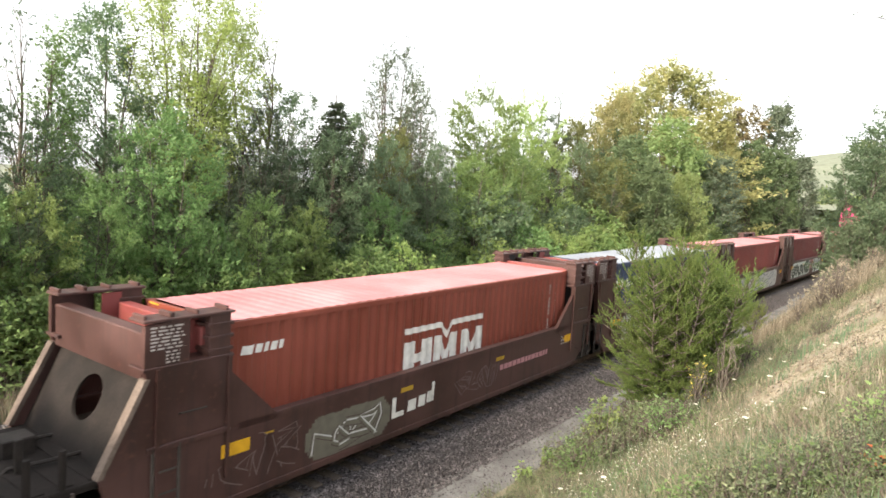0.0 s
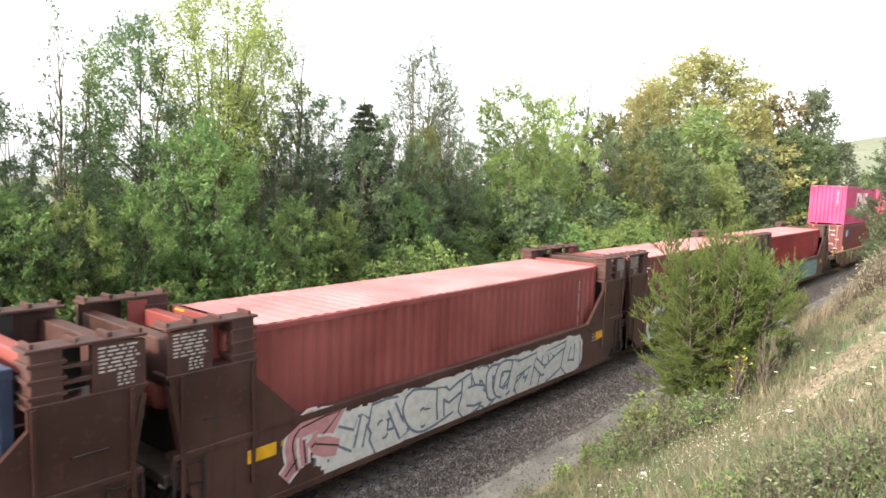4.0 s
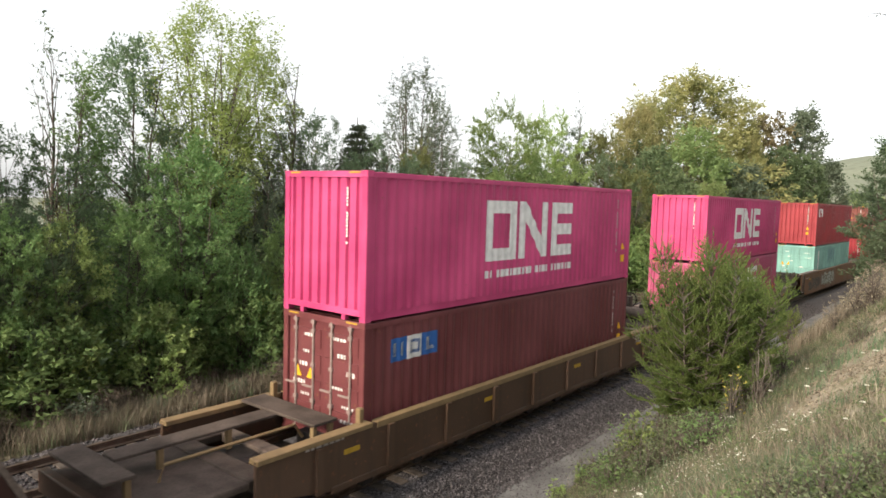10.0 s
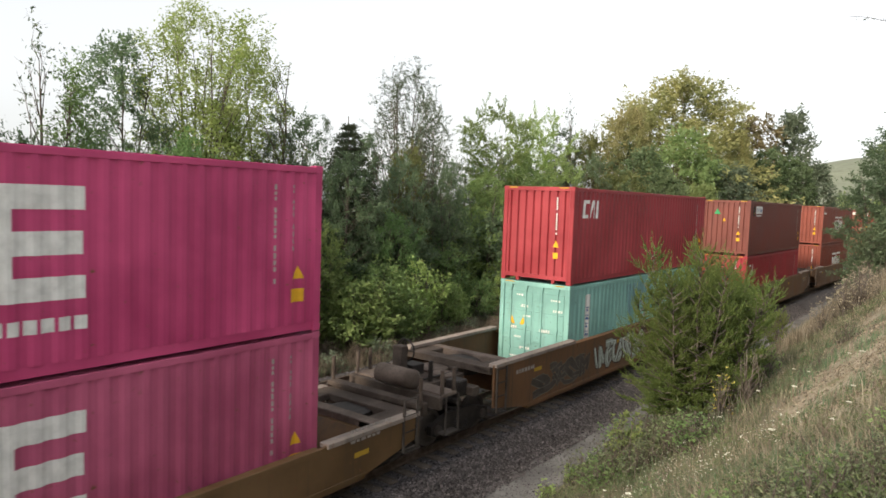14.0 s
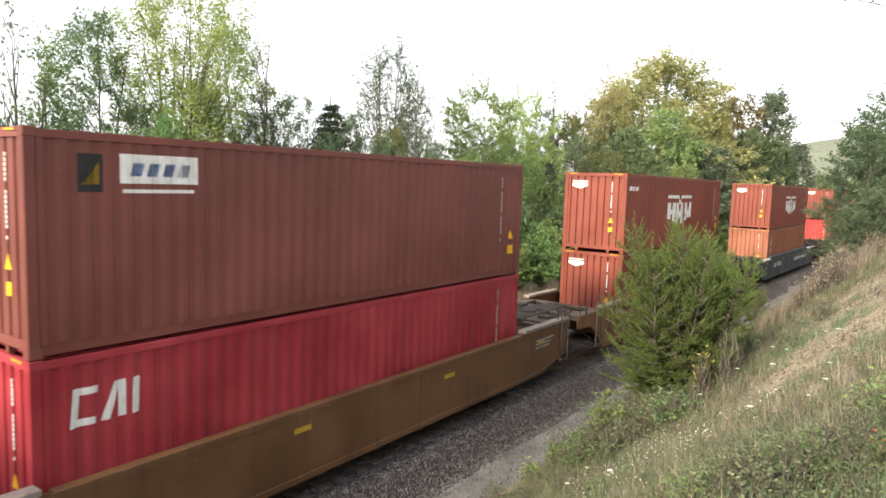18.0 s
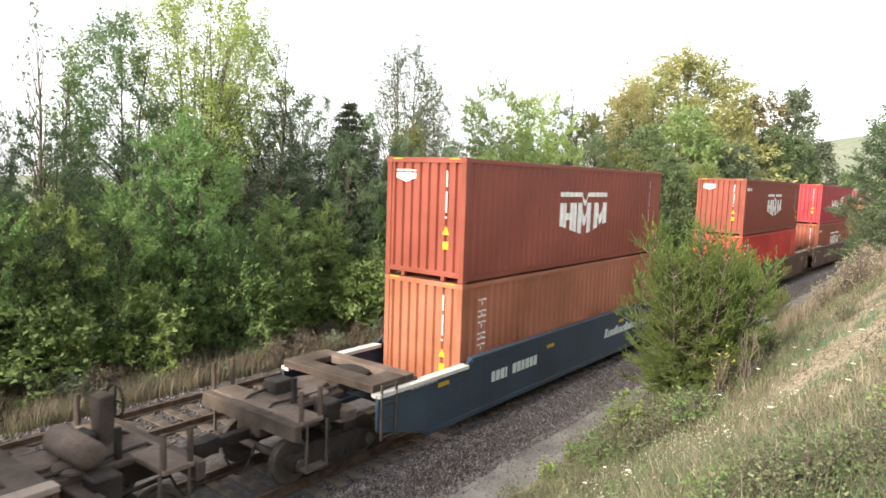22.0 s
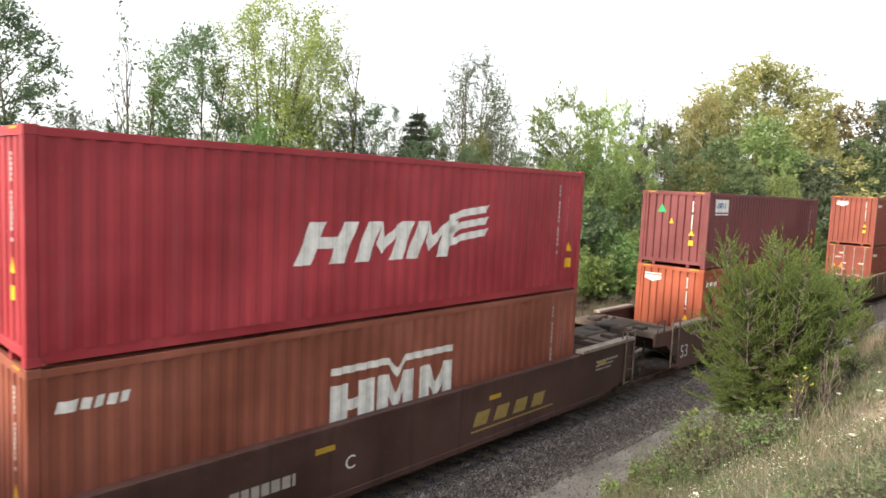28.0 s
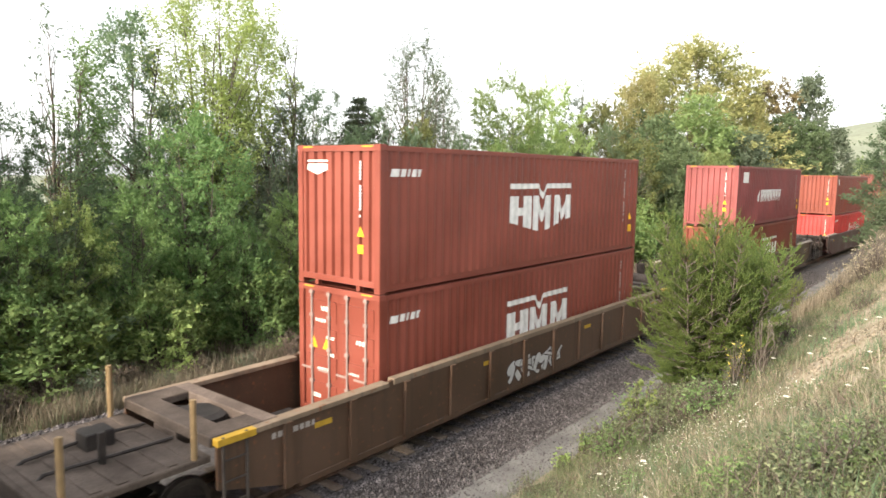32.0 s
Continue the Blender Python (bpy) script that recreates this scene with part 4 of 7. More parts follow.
container("shipping_container", RED_BOX + ", under another", 169.7, BASE, TALL, "russet", marks=[(chev, "white", BRAND)], end_mark="blocks")
container("shipping_container", RED_BOX + ", stacked on another", 169.7, HIGH, TALL, "russet", marks=[(chev, "white", BRAND), (code_bars, "white", "small white lettering")], end_mark="blocks")
container("shipping_container", "faded orange container with white lettering down its side", 193.5, BASE, TALL, "orange", marks=[(mark_column(0.86, 2.5, 0.85, 6, 0.32), "white", BRAND)])
container("shipping_container", RED_BOX + ", stacked on an orange one", 193.5, HIGH, TALL, "russet", marks=[(chev, "white", BRAND)], end_mark="blocks")
container("shipping_container", "bright red container under a brown-red one", 217.3, BASE, TALL, "red_b", marks=[(mark_three(0.5, 1.9, 1.0), "white", BRAND)])
container("shipping_container", RED_BOX + ", stacked on bright red", 217.3, HIGH, TALL, "russet", marks=[(chev, "white", BRAND), (code_bars, "white", "small white lettering")], end_mark="blocks")
container("shipping_container", "faded orange-brown container with a white brand mark", 236.8, BASE, TALL, "russet_faded", marks=[(chev, "white", BRAND), (code_bars, "white", "small white lettering")], end_mark="blocks")
container("shipping_container", "crimson container with a white flag mark, stacked", 236.8, HIGH, TALL, "crimson", marks=[(mark_slant(), "white", BRAND)])
container("shipping_container", "orange-brown container with a white brand mark", 256.8, BASE, TALL, "russet_orange", marks=[(chev, "white", BRAND), (code_bars, "white", "small white lettering")], end_mark="blocks")
container("shipping_container", "maroon container with a white panel, stacked on orange-brown", 256.8, HIGH, LOW, "maroon", marks=[([rect(0.55, 1.72, 1.92, 2.36), rect(0.6, 1.70, 1.82, 1.87)], "white", "white brand panel"), ([rect(0.68 + 0.2 * k, 0.82 + 0.2 * k, 2.06, 2.24, 0.05) for k in range(4)], "blue", "blue brand lettering")], end_mark="green")
container("shipping_container", "brown-red container with doors shut, under another", 280.3, BASE, TALL, "russet", end="door", marks=[(chev, "white", BRAND), (code_bars, "white", "small white lettering")])
container("shipping_container", RED_BOX + ", stacked on a like one", 280.3, HIGH, TALL, "russet", marks=[(chev, "white", BRAND), (code_bars, "white", "small white lettering")], end_mark="blocks")
container("shipping_container", "brown-red container under a maroon one", 303.75, BASE, TALL, "russet", marks=[(chev, "white", BRAND)])
container("shipping_container", "maroon container with tall white lettering, stacked", 303.75, HIGH, TALL, "maroon_b", marks=[(mark_tall(), "white", BRAND), ([rect(0.8, 1.7, 2.1, 2.6)], "white", "white brand panel")])
container("shipping_container", "bright red container under a brown-red one at the tail", 326.9, BASE, LOW, "red_b", marks=[(mark_small_bars(0.4, 2.1), "white", BRAND), (mark_tall(6.0), "white", BRAND)])
container("shipping_container", "brown-red container stacked on bright red at the tail", 326.9, HIGH - 0.305, TALL, "russet", marks=[([rect(0.5, 0.9, 2.2, 2.6)], "white", BRAND)])
container("shipping_container", "brown-red container at the end of the stack train", 349.8, BASE, TALL, "russet", marks=[(chev, "white", BRAND)])
container("shipping_container", "red-brown container on top at the end of the train", 349.8, HIGH, TALL, "russet_b", marks=[(chev, "white", BRAND)])

# ---- well wagons ----
WAGONS = []           # thing, metres along the train
WHEELS = []           # wheelsets, keyed so that they roll
R_WHEEL = 0.42


def wheelset_mesh():
    g = Geo()
    for sy in (-1, 1):
        prof = [(0.0, -0.02), (0.10, -0.02), (0.12, 0.03), (0.31, 0.04), (0.34, 0.0), (R_WHEEL, 0.0), (R_WHEEL, 0.10), (R_WHEEL + 0.025, 0.115), (R_WHEEL + 0.025, 0.135), (0.34, 0.14), (0.31, 0.09), (0.10, 0.08), (0.0, 0.16)]
        n = 20
        b = len(g.v)
        for k in range(n):
            a = 2 * math.pi * k / n
            g.v += [(r * math.cos(a), sy * (0.83 - d), r * math.sin(a)) for r, d in prof]
        m = len(prof)
        for k in range(n):
            for j in range(m - 1):
                q = (b + k * m + j, b + k * m + j + 1, b + ((k + 1) % n) * m + j + 1, b + ((k + 1) % n) * m + j)
                g.f.append(q if sy > 0 else q[::-1])
        # bolts on the hub show that the wheel turns
        for k in range(3):
            a = 2 * math.pi * k / 3
            g.box(0.06 * math.cos(a) - 0.015, 0.06 * math.cos(a) + 0.015, sy * 0.85 - 0.02, sy * 0.85 + 0.02, 0.06 * math.sin(a) - 0.015, 0.06 * math.sin(a) + 0.015)
    g.tube([(0, -0.98, 0), (0, 0.98, 0)], 0.075, 10)
    return g.mesh("wheelset")


def truck(parent, x):
    """A two-axle truck: side frames, springs, bolster and two wheelsets."""
    frame_m = shared("truck_frame", lambda: Geo().plate([(-1.10, 0.34), (-0.98, 0.28), (-0.70, 0.30), (-0.42, 0.16), (0.42, 0.16), (0.70, 0.30), (0.98, 0.28), (1.10, 0.34), (1.10, 0.54), (0.80, 0.62), (0.48, 0.72), (-0.48, 0.72), (-0.80, 0.62), (-1.10, 0.54)], -0.07, 0.07).box(-0.22, 0.22, -0.10, 0.10, 0.20, 0.26).mesh("side_frame"))
    spring_m = shared("truck_spring", lambda: Geo().tube([(0, 0, 0.22 + 0.02 * k) for k in range(15)], [0.10 if k % 2 else 0.075 for k in range(15)], 10).mesh("spring"))
    bolster_m = shared("truck_bolster", lambda: Geo().chamfered(-0.2, 0.2, -1.0, 1.0, 0.45, 0.78, 0.03).mesh("bolster"))
    cap_m = shared("axle_cap", lambda: Geo().tube([(0, -0.04, 0), (0, 0.05, 0), (0, 0.07, 0)], [0.12, 0.12, 0.08], 12).mesh("axle_cap"))
    wheel_m = shared("wheelset", wheelset_mesh)
    part("bolster", bolster_m, M["iron"], parent, at=pose(x, 0, 0))
    for sy in (-1, 1):
        f = part("side_frame", frame_m, M["iron"], parent, "dark cast side frame", at=pose(x, sy * 1.0, 0))
        for dx in (-0.2, 0.2):
            part("spring", spring_m, M["iron"], f, at=pose(dx, sy * 0.01, 0))
        for dx in (-0.89, 0.89):
            part("axle_cap", cap_m, M["steel"], f, at=pose(dx, sy * 0.06, 0.42, 0, 0, 0 if sy > 0 else 180))
    for dx in (-0.89, 0.89):
        WHEELS.append((part("wheelset", wheel_m, M["steel"], parent, "rolling steel wheelset", at=pose(x + dx, 0, R_WHEEL)), x + dx))


def side_plate(xl, xr, jl, jr, top_end, top_mid, bot, lift, ramp_len, ramp_left):
    return [(xl, lift), (xl + ramp_left, bot), (xr - ramp_len, bot), (xr, lift), (xr, top_end), (jr + 0.25, top_end), (jr, top_mid), (jl, top_mid), (jl - 0.25, top_end), (xl, top_end)]


def ladder(parent, x, y, z0, z1, m, w=0.42):
    g = Geo()
    for dx in (-w / 2, w / 2):
        g.box(x + dx - 0.02, x + dx + 0.02, y - 0.03, y + 0.01, z0, z1)
    n = max(2, round((z1 - z0) / 0.3))
    for k in range(n):
        z = z0 + 0.06 + k * (z1 - z0 - 0.1) / (n - 1)
        g.box(x - w / 2, x + w / 2, y - 0.025, y - 0.005, z - 0.012, z + 0.012)
    part("ladder", g, m, parent, "steel ladder rungs")


def handrail(parent, x, y, z0, z1, m, wide=0.9):
    g = Geo()
    g.tube([(x, y, z0), (x, y, z1)], 0.048, 8)
    part("handrail_post", g, m, parent)


def end_deck(car, x0, x1, z, m, inner):
    """Deck frame over the truck: two arms, a middle sill and cross beams round an opening. x0 is the outer end."""
    lo, hi = min(x0, x1), max(x0, x1)
    for sy in (-1, 1):
        a, b = sorted((sy * 0.86, sy * 1.36))
        part("deck_arm", Geo().chamfered(lo, hi, a, b, z - 0.13, z, 0.02), M["deck_dark"], car, "dusty steel deck plate")
    part("deck_sill", Geo().chamfered(lo, hi, -0.36, 0.36, z - 0.42, z - 0.16, 0.03), M["deck_dark"], car, "dusty steel middle sill")
    part("centre_plate", Geo().tube([((lo + hi) / 2, 0, z - 0.42), ((lo + hi) / 2, 0, z - 0.10), ((lo + hi) / 2, 0, z - 0.06)], [0.5, 0.5, 0.36], 18), M["iron"], car, "round dark centre plate")
    part("brake_cylinder", Geo().tube([(lo + 0.35, 0.62, z - 0.2), (lo + 0.4, 0.62, z - 0.2), (hi - 0.5, 0.66, z - 0.3), (hi - 0.45, 0.66, z - 0.3)], [0.06, 0.14, 0.14, 0.06], 10), M["iron"], car, "dark brake cylinder")
    for xx, w in ((x0, 0.42), (x1, 0.30)):
        d = w if xx == lo else -w
        a, b = sorted((xx, xx + d))
        part("deck_beam", Geo().chamfered(a, b, -1.36, 1.36, z - 0.16, z + 0.004, 0.02), M["deck" if xx == x1 else "deck_dark"], car, "dusty steel cross beam")
    # sloping bulkhead between deck and well floor
    part("end_bulkhead", Geo().plate([(x1, z - 0.14), (x1 + inner * 0.10, z - 0.14), (x1 + inner * 0.55, 0.55), (x1 + inner * 0.45, 0.50)] if inner > 0 else [(x1, z - 0.14), (x1 - 0.45, 0.50), (x1 - 0.55, 0.55), (x1 - 0.10, z - 0.14)], -1.36, 1.36), m, car)


def joint_deck(car, x0, d, m, wing, z, flange):
    """Where two units meet over a shared truck: cross beam, sloping well end, middle arm, grab irons. d points inward."""
    xe = x0 - d * wing
    r = lambda a, b: sorted((a, b))
    part("cross_beam", Geo().chamfered(*r(xe, xe + d * 0.80), -1.42, 1.42, z - 0.17, z, 0.025), M["deck"], car, "dusty steel cross beam")
    xs = x0 + d * (0.25 if wing else 0.85)
    slope = [(xs, z - 0.16), (xs + d * 0.12, z - 0.16), (xs + d * 1.0, 0.55), (xs + d * 0.88, 0.50)]
    part("end_bulkhead", Geo().plate(slope if d > 0 else slope[::-1], -1.38, 1.38), m, car, "sloping end sheet of the well")
    part("sheet_edge", Geo().chamfered(*r(xs - d * 0.06, xs + d * 0.16), -1.38, 1.38, z - 0.16, z - 0.06, 0.015), M["deck"], car)
    part("middle_arm", Geo().chamfered(*r(xe - d * 0.44, xe + d * 1.0), -0.42, 0.42, z - 0.34, z + 0.05, 0.05), M["deck_dark"], car, "heavy dusty articulation arm")
    part("pivot", Geo().tube([(xe - d * 0.2, 0, z - 0.3), (xe - d * 0.2, 0, z + 0.05), (xe - d * 0.2, 0, z + 0.09)], [0.30, 0.30, 0.22], 16), M["iron"], car, "round articulation pivot")
    for sy in (-1, 1):
        part("bearing_block", Geo().chamfered(*r(xe + d * 0.05, xe + d * 0.42), *r(sy * 0.62, sy * 0.98), z, z + 0.09, 0.02), M["deck_dark"], car)
        part("deck_arm", Geo().chamfered(*r(xe + d * 0.5, xs), *r(sy * 1.08, sy * 1.38), z - 0.13, z - 0.03, 0.02), M["deck"], car, "dusty side deck")
        if wing:
            shape = [(xe, z - 0.42), (xe + d * wing * 0.55, z - 0.46), (x0 + d * 0.1, z - 0.95), (x0 + d * 0.1, z - 0.02), (xe, z - 0.02)]
            part("wing_plate", Geo().plate(shape if d > 0 else shape[::-1], *r(sy * 1.38, sy * 1.45)), m, car, "deep bracket plate")
        gx = xe + d * (0.12 if wing else 0.2)
        part("grab_iron", Geo().tube([(gx, sy * 1.43, z - 0.2), (gx, sy * 1.44, z + 0.34), (gx + d * 0.42, sy * 1.44, z + 0.34), (gx + d * 0.42, sy * 1.43, z - 0.2)], 0.022, 6), M["steel"], car)
        part("brake_pipe", Geo().tube([(xe - d * 0.3, sy * 0.7, 0.9), (xe + d * 0.4, sy * 0.85, 1.1), (xe + d * 1.1, sy * 1.1, 0.85), (xe + d * 1.5, sy * 1.2, 0.6)], 0.03, 6), M["iron"], car)
    part("brake_cylinder", Geo().tube([(xe + d * 0.9, 0.5, z - 0.05), (xe + d * 0.95, 0.5, z - 0.05), (xe + d * 1.45, 0.55, z - 0.2), (xe + d * 1.5, 0.55, z - 0.2)], [0.06, 0.13, 0.13, 0.06], 10), M["iron"], car, "dark brake cylinder")
    part("lever", Geo().plate([(xe + d * 0.3 - 0.03, 0.7), (xe + d * 0.3 + 0.03, 0.7), (xe + d * 0.3 + 0.05, 1.25), (xe + d * 0.3 - 0.05, 1.25)], -0.95, -0.91), M["iron"], car)


def coupler(car, x, d):
    g = Geo().chamfered(min(x, x + d * 0.75), max(x, x + d * 0.75), -0.09, 0.09, 0.78, 0.96, 0.02)
    g.plate([(x + d * 0.70, 0.72), (x + d * 0.95, 0.74), (x + d * 1.0, 0.87), (x + d * 0.95, 1.0), (x + d * 0.70, 1.02)] if d > 0 else [(x - 0.70, 1.02), (x - 0.95, 1.0), (x - 1.0, 0.87), (x - 0.95, 0.74), (x - 0.70, 0.72)], -0.14, 0.14)
    part("coupler", g, M["iron"], car, "heavy dark knuckle coupler")
    part("air_hose", Geo().tube([(x + d * (0.1 + 0.08 * k), -0.35, 0.75 - 0.45 * math.sin(k * 0.39)) for k in range(9)], 0.025, 6), M["iron"], car)


def platform_end(car, x, d, m, post_m, brake, plen=2.0, plate_m=None, broad=False):
    """The free end of a wagon: a centre sill over its truck, a running board across the end, posts, steps, brake gear and coupler. d: which way it points; broad: decked over its whole width."""
    plate_m = plate_m or M["deck_dark"]
    r = lambda a, b: sorted((a, b))
    half = 1.38 if broad or plen <= 1.6 else 0.58
    part("platform", Geo().chamfered(*r(x, x + d * plen), -half, half, 1.26, 1.36, 0.02), plate_m, car, "dusty steel end platform")
    part("platform_sill", Geo().chamfered(*r(x, x + d * plen), -0.36, 0.36, 0.85, 1.26, 0.02), plate_m, car)
    part("end_sill", Geo().chamfered(*r(x + d * (plen - 0.1), x + d * (plen + 0.06)), -1.42, 1.42, 1.06, 1.34, 0.02), plate_m, car)
    if half < 1:
        part("running_board", Geo().chamfered(*r(x + d * (plen - 0.62), x + d * (plen - 0.11)), -1.40, 1.40, 1.30, 1.37, 0.015), M["deck"], car, "dusty running board")
        part("cross_beam", Geo().chamfered(*r(x + d * 0.35, x + d * 0.62), -1.30, 1.30, 1.05, 1.25, 0.02), plate_m, car)
        for dx, y, q in ((0.25, 0.25, 0.42), (0.62, -0.35, 0.30), (-0.55, 0.1, 0.46), (-0.95, -0.4, 0.28)):
            part("cover_plate", Geo().tube([(x + d * dx, y, 1.37), (x + d * dx, y, 1.42), (x + d * dx, y, 1.45)], [q, q, q * 0.8], 14), M["deck"], car, "round dusty cover plate")
        part("brake_rod", Geo().tube([(x + d * 0.1, -0.95, 0.98), (x + d * (plen - 0.2), -0.85, 1.02)], 0.035, 6), M["iron"], car)
        part("brake_beam", Geo().chamfered(*r(x + d * 0.8, x + d * 0.95), -1.1, 1.1, 0.88, 1.0, 0.02), M["iron"], car)
        part("valve_box", Geo().chamfered(*r(x + d * 0.55, x + d * 0.95), -1.10, -0.72, 1.05, 1.42, 0.03), M["iron"], car, "dark valve box")
    for sy in (-1, 1):
        for k in (0.25, plen - 0.15) if broad else (plen - 0.15, plen - 0.58) if plen > 1 else (plen - 0.1,):
            handrail(car, x + d * k, sy * 1.33, 1.30, 2.28 if broad and plen > 2.2 else 1.9, post_m)
        sx = x + d * (plen - 0.45)
        part("step", Geo().box(sx - 0.25, sx + 0.25, *r(sy * 1.22, sy * 1.44), 0.42, 0.46).box(sx - 0.25, sx - 0.21, *r(sy * 1.38, sy * 1.42), 0.42, 1.3).box(sx + 0.21, sx + 0.25, *r(sy * 1.38, sy * 1.42), 0.42, 1.3), M["steel"], car, "steel sill step")
    for k in range(int(plen / 0.36) if half > 1 else 0):
        part("tread", Geo().chamfered(*r(x + d * (0.14 + 0.36 * k), x + d * (0.30 + 0.36 * k)), -1.30, 1.30, 1.36, 1.378, 0.005), plate_m, car)
    if plen > 1:
        for sy in (-1, 1):
            part("pipe", Geo().tube([(x + d * 0.1, sy * 0.45, 1.42), (x + d * 0.8, sy * 0.48, 1.44), (x + d * (plen - 0.3), sy * 0.35, 1.42), (x + d * plen, sy * 0.4, 1.2)], 0.03, 6), M["iron"], car, "dark brake pipe")
        part("junction_box", Geo().chamfered(x + d * 0.95 - 0.22, x + d * 0.95 + 0.22, 0.12, 0.52, 1.36, 1.62, 0.02), M["iron"], car, "dark valve box")
        part("lever", Geo().chamfered(x + d * 1.2 - 0.05, x + d * 1.2 + 0.05, -0.5, -0.42, 1.36, 1.85, 0.01), M["iron"], car)
    if brake:
        part("air_reservoir", Geo().tube([(x + d * 0.7, -0.75, 1.62), (x + d * 0.7, -0.70, 1.62), (x + d * 0.7, 0.35, 1.62), (x + d * 0.7, 0.4, 1.62)], [0.12, 0.22, 0.22, 0.12], 12).mesh("air_reservoir", True), M["deck"], car, "dusty air brake reservoir")
        part("brake_stand", Geo().chamfered(x + d * 1.35 - 0.12, x + d * 1.35 + 0.12, 0.15, 0.45, 1.36, 2.15, 0.02), M["deck_dark"], car)
        part("brake_wheel", Geo().tube([(x + d * 1.55 + 0.0, 0.3 + 0.27 * math.cos(k * 0.524), 2.0 + 0.27 * math.sin(k * 0.524)) for k in range(13)], 0.022, 6).box(x + d * 1.55 - 0.012, x + d * 1.55 + 0.012, 0.04, 0.56, 1.985, 2.015).box(x + d * 1.55 - 0.012, x + d * 1.55 + 0.012, 0.285, 0.315, 1.74, 2.26), M["iron"], car, "iron hand brake wheel")
    coupler(car, x + d * plen, d)
    truck(car, x + d * (plen - 1.25))


def walkway_end(car, x, d, m, plen):
    """A low free end: a rusty floor over the truck with raised plank walkways in an H, short tan posts and a thin rail."""
    r = lambda a, b: sorted((a, b))
    part("platform", Geo().chamfered(*r(x, x + d * plen), -1.38, 1.38, 0.98, 1.08, 0.02), M["deck_dark"], car, "rusty brown floor plate")
    part("platform_sill", Geo().chamfered(*r(x, x + d * plen), -0.36, 0.36, 0.72, 0.98, 0.02), m, car)
    part("end_sill", Geo().chamfered(*r(x + d * (plen - 0.1), x + d * (plen + 0.06)), -1.42, 1.42, 0.80, 1.16, 0.02), m, car)
    inner, outer = x - d * 2.25, x + d * (plen - 0.55)
    part("walkway", Geo().chamfered(*r(inner, inner + d * 0.58), -0.95, 1.30, 1.46, 1.51, 0.012), M["deck_dark"], car, "worn plank walkway across the wagon")
    part("walkway", Geo().chamfered(*r(inner + d * 0.59, outer - d * 0.01), 0.12, 0.56, 1.43, 1.48, 0.012), M["deck_dark"], car, "worn plank walkway along the wagon")
    part("walkway", Geo().chamfered(*r(outer, outer + d * 0.50), -0.60, 1.30, 1.40, 1.45, 0.012), M["deck_dark"], car, "worn plank walkway across the wagon")
    for a, y in ((inner + d * 0.1, -0.85), (inner + d * 0.5, -0.85), (inner + d * 0.1, 1.2), (inner + d * 1.6, 0.2), (inner + d * 2.9, 0.2), (outer + d * 0.1, -0.5), (outer + d * 0.1, 1.2)):
        part("post", Geo().chamfered(a - 0.05, a + 0.05, y - 0.05, y + 0.05, 1.06, 1.42, 0.01), M["post"], car, "short tan post")
    part("rail", Geo().tube([(inner + d * 0.3, -0.30, 1.06), (inner + d * 0.5, -0.30, 1.34), (outer - d * 0.6, -0.30, 1.34), (outer - d * 0.5, -0.30, 1.06)], 0.03, 6), M["post"], car, "thin tan rail")
    for sy in (-1, 1):
        part("step", Geo().box(*r(x + d * (plen - 0.7), x + d * (plen - 0.2)), *r(sy * 1.22, sy * 1.44), 0.42, 0.46), M["steel"], car, "steel sill step")
        part("guide_post", Geo().chamfered(*r(x - d * 2.55, x - d * 2.42), *r(sy * 1.24, sy * 1.36), 1.40, 1.72, 0.02), M["post"], car, "tan guide post")
    coupler(car, x + d * plen, d)
    truck(car, x + d * (plen - 1.25))


def flat_marks(car, polys, m, label, y=-1.463, name="marking"):
    many = len(polys) > 5
    for group in ([polys] if many else [[p] for p in polys]):
        g = Geo()
        for p in group:
            g.add([(x, y, z) for x, z in p], [tuple(range(len(p)))])
        ob = part("lettering" if many else name, g, M[m], car, label)
        if many:
            ob["kind"] = "stuff"


def curve(pts, n=5):
    """A smooth line through the points."""
    out = []
    for i in range(len(pts) - 1):
        p0, p1, p2, p3 = pts[max(i - 1, 0)], pts[i], pts[i + 1], pts[min(i + 2, len(pts) - 1)]
        for k in range(n):
            t = k / n
            out.append(tuple(0.5 * (2 * b + (c - a) * t + (2 * a - 5 * b + 4 * c - d) * t * t + (3 * b - a - 3 * c + d) * t ** 3) for a, b, c, d in zip(p0, p1, p2, p3)))
    return out + [pts[-1]]


def band(line, width, z0, z1, swell=0.0):
    """A strip of quads along a line, wider in its middle by swell, kept between two heights."""
    n, left, right = len(line), [], []
    for i, (u, z) in enumerate(line):
        a, b = line[max(i - 1, 0)], line[min(i + 1, n - 1)]
        l = math.hypot(b[0] - a[0], b[1] - a[1]) or 1.0
        w = width / 2 * (1 + swell * math.sin(math.pi * i / (n - 1)))
        nx, nz = -(b[1] - a[1]) / l * w, (b[0] - a[0]) / l * w
        fit = lambda q: min(max(q, z0), z1)
        left.append((u + nx, fit(z + nz)))
        right.append((u - nx, fit(z - nz)))
    return [[right[i], right[i + 1], left[i + 1], left[i]] for i in range(n - 1)]


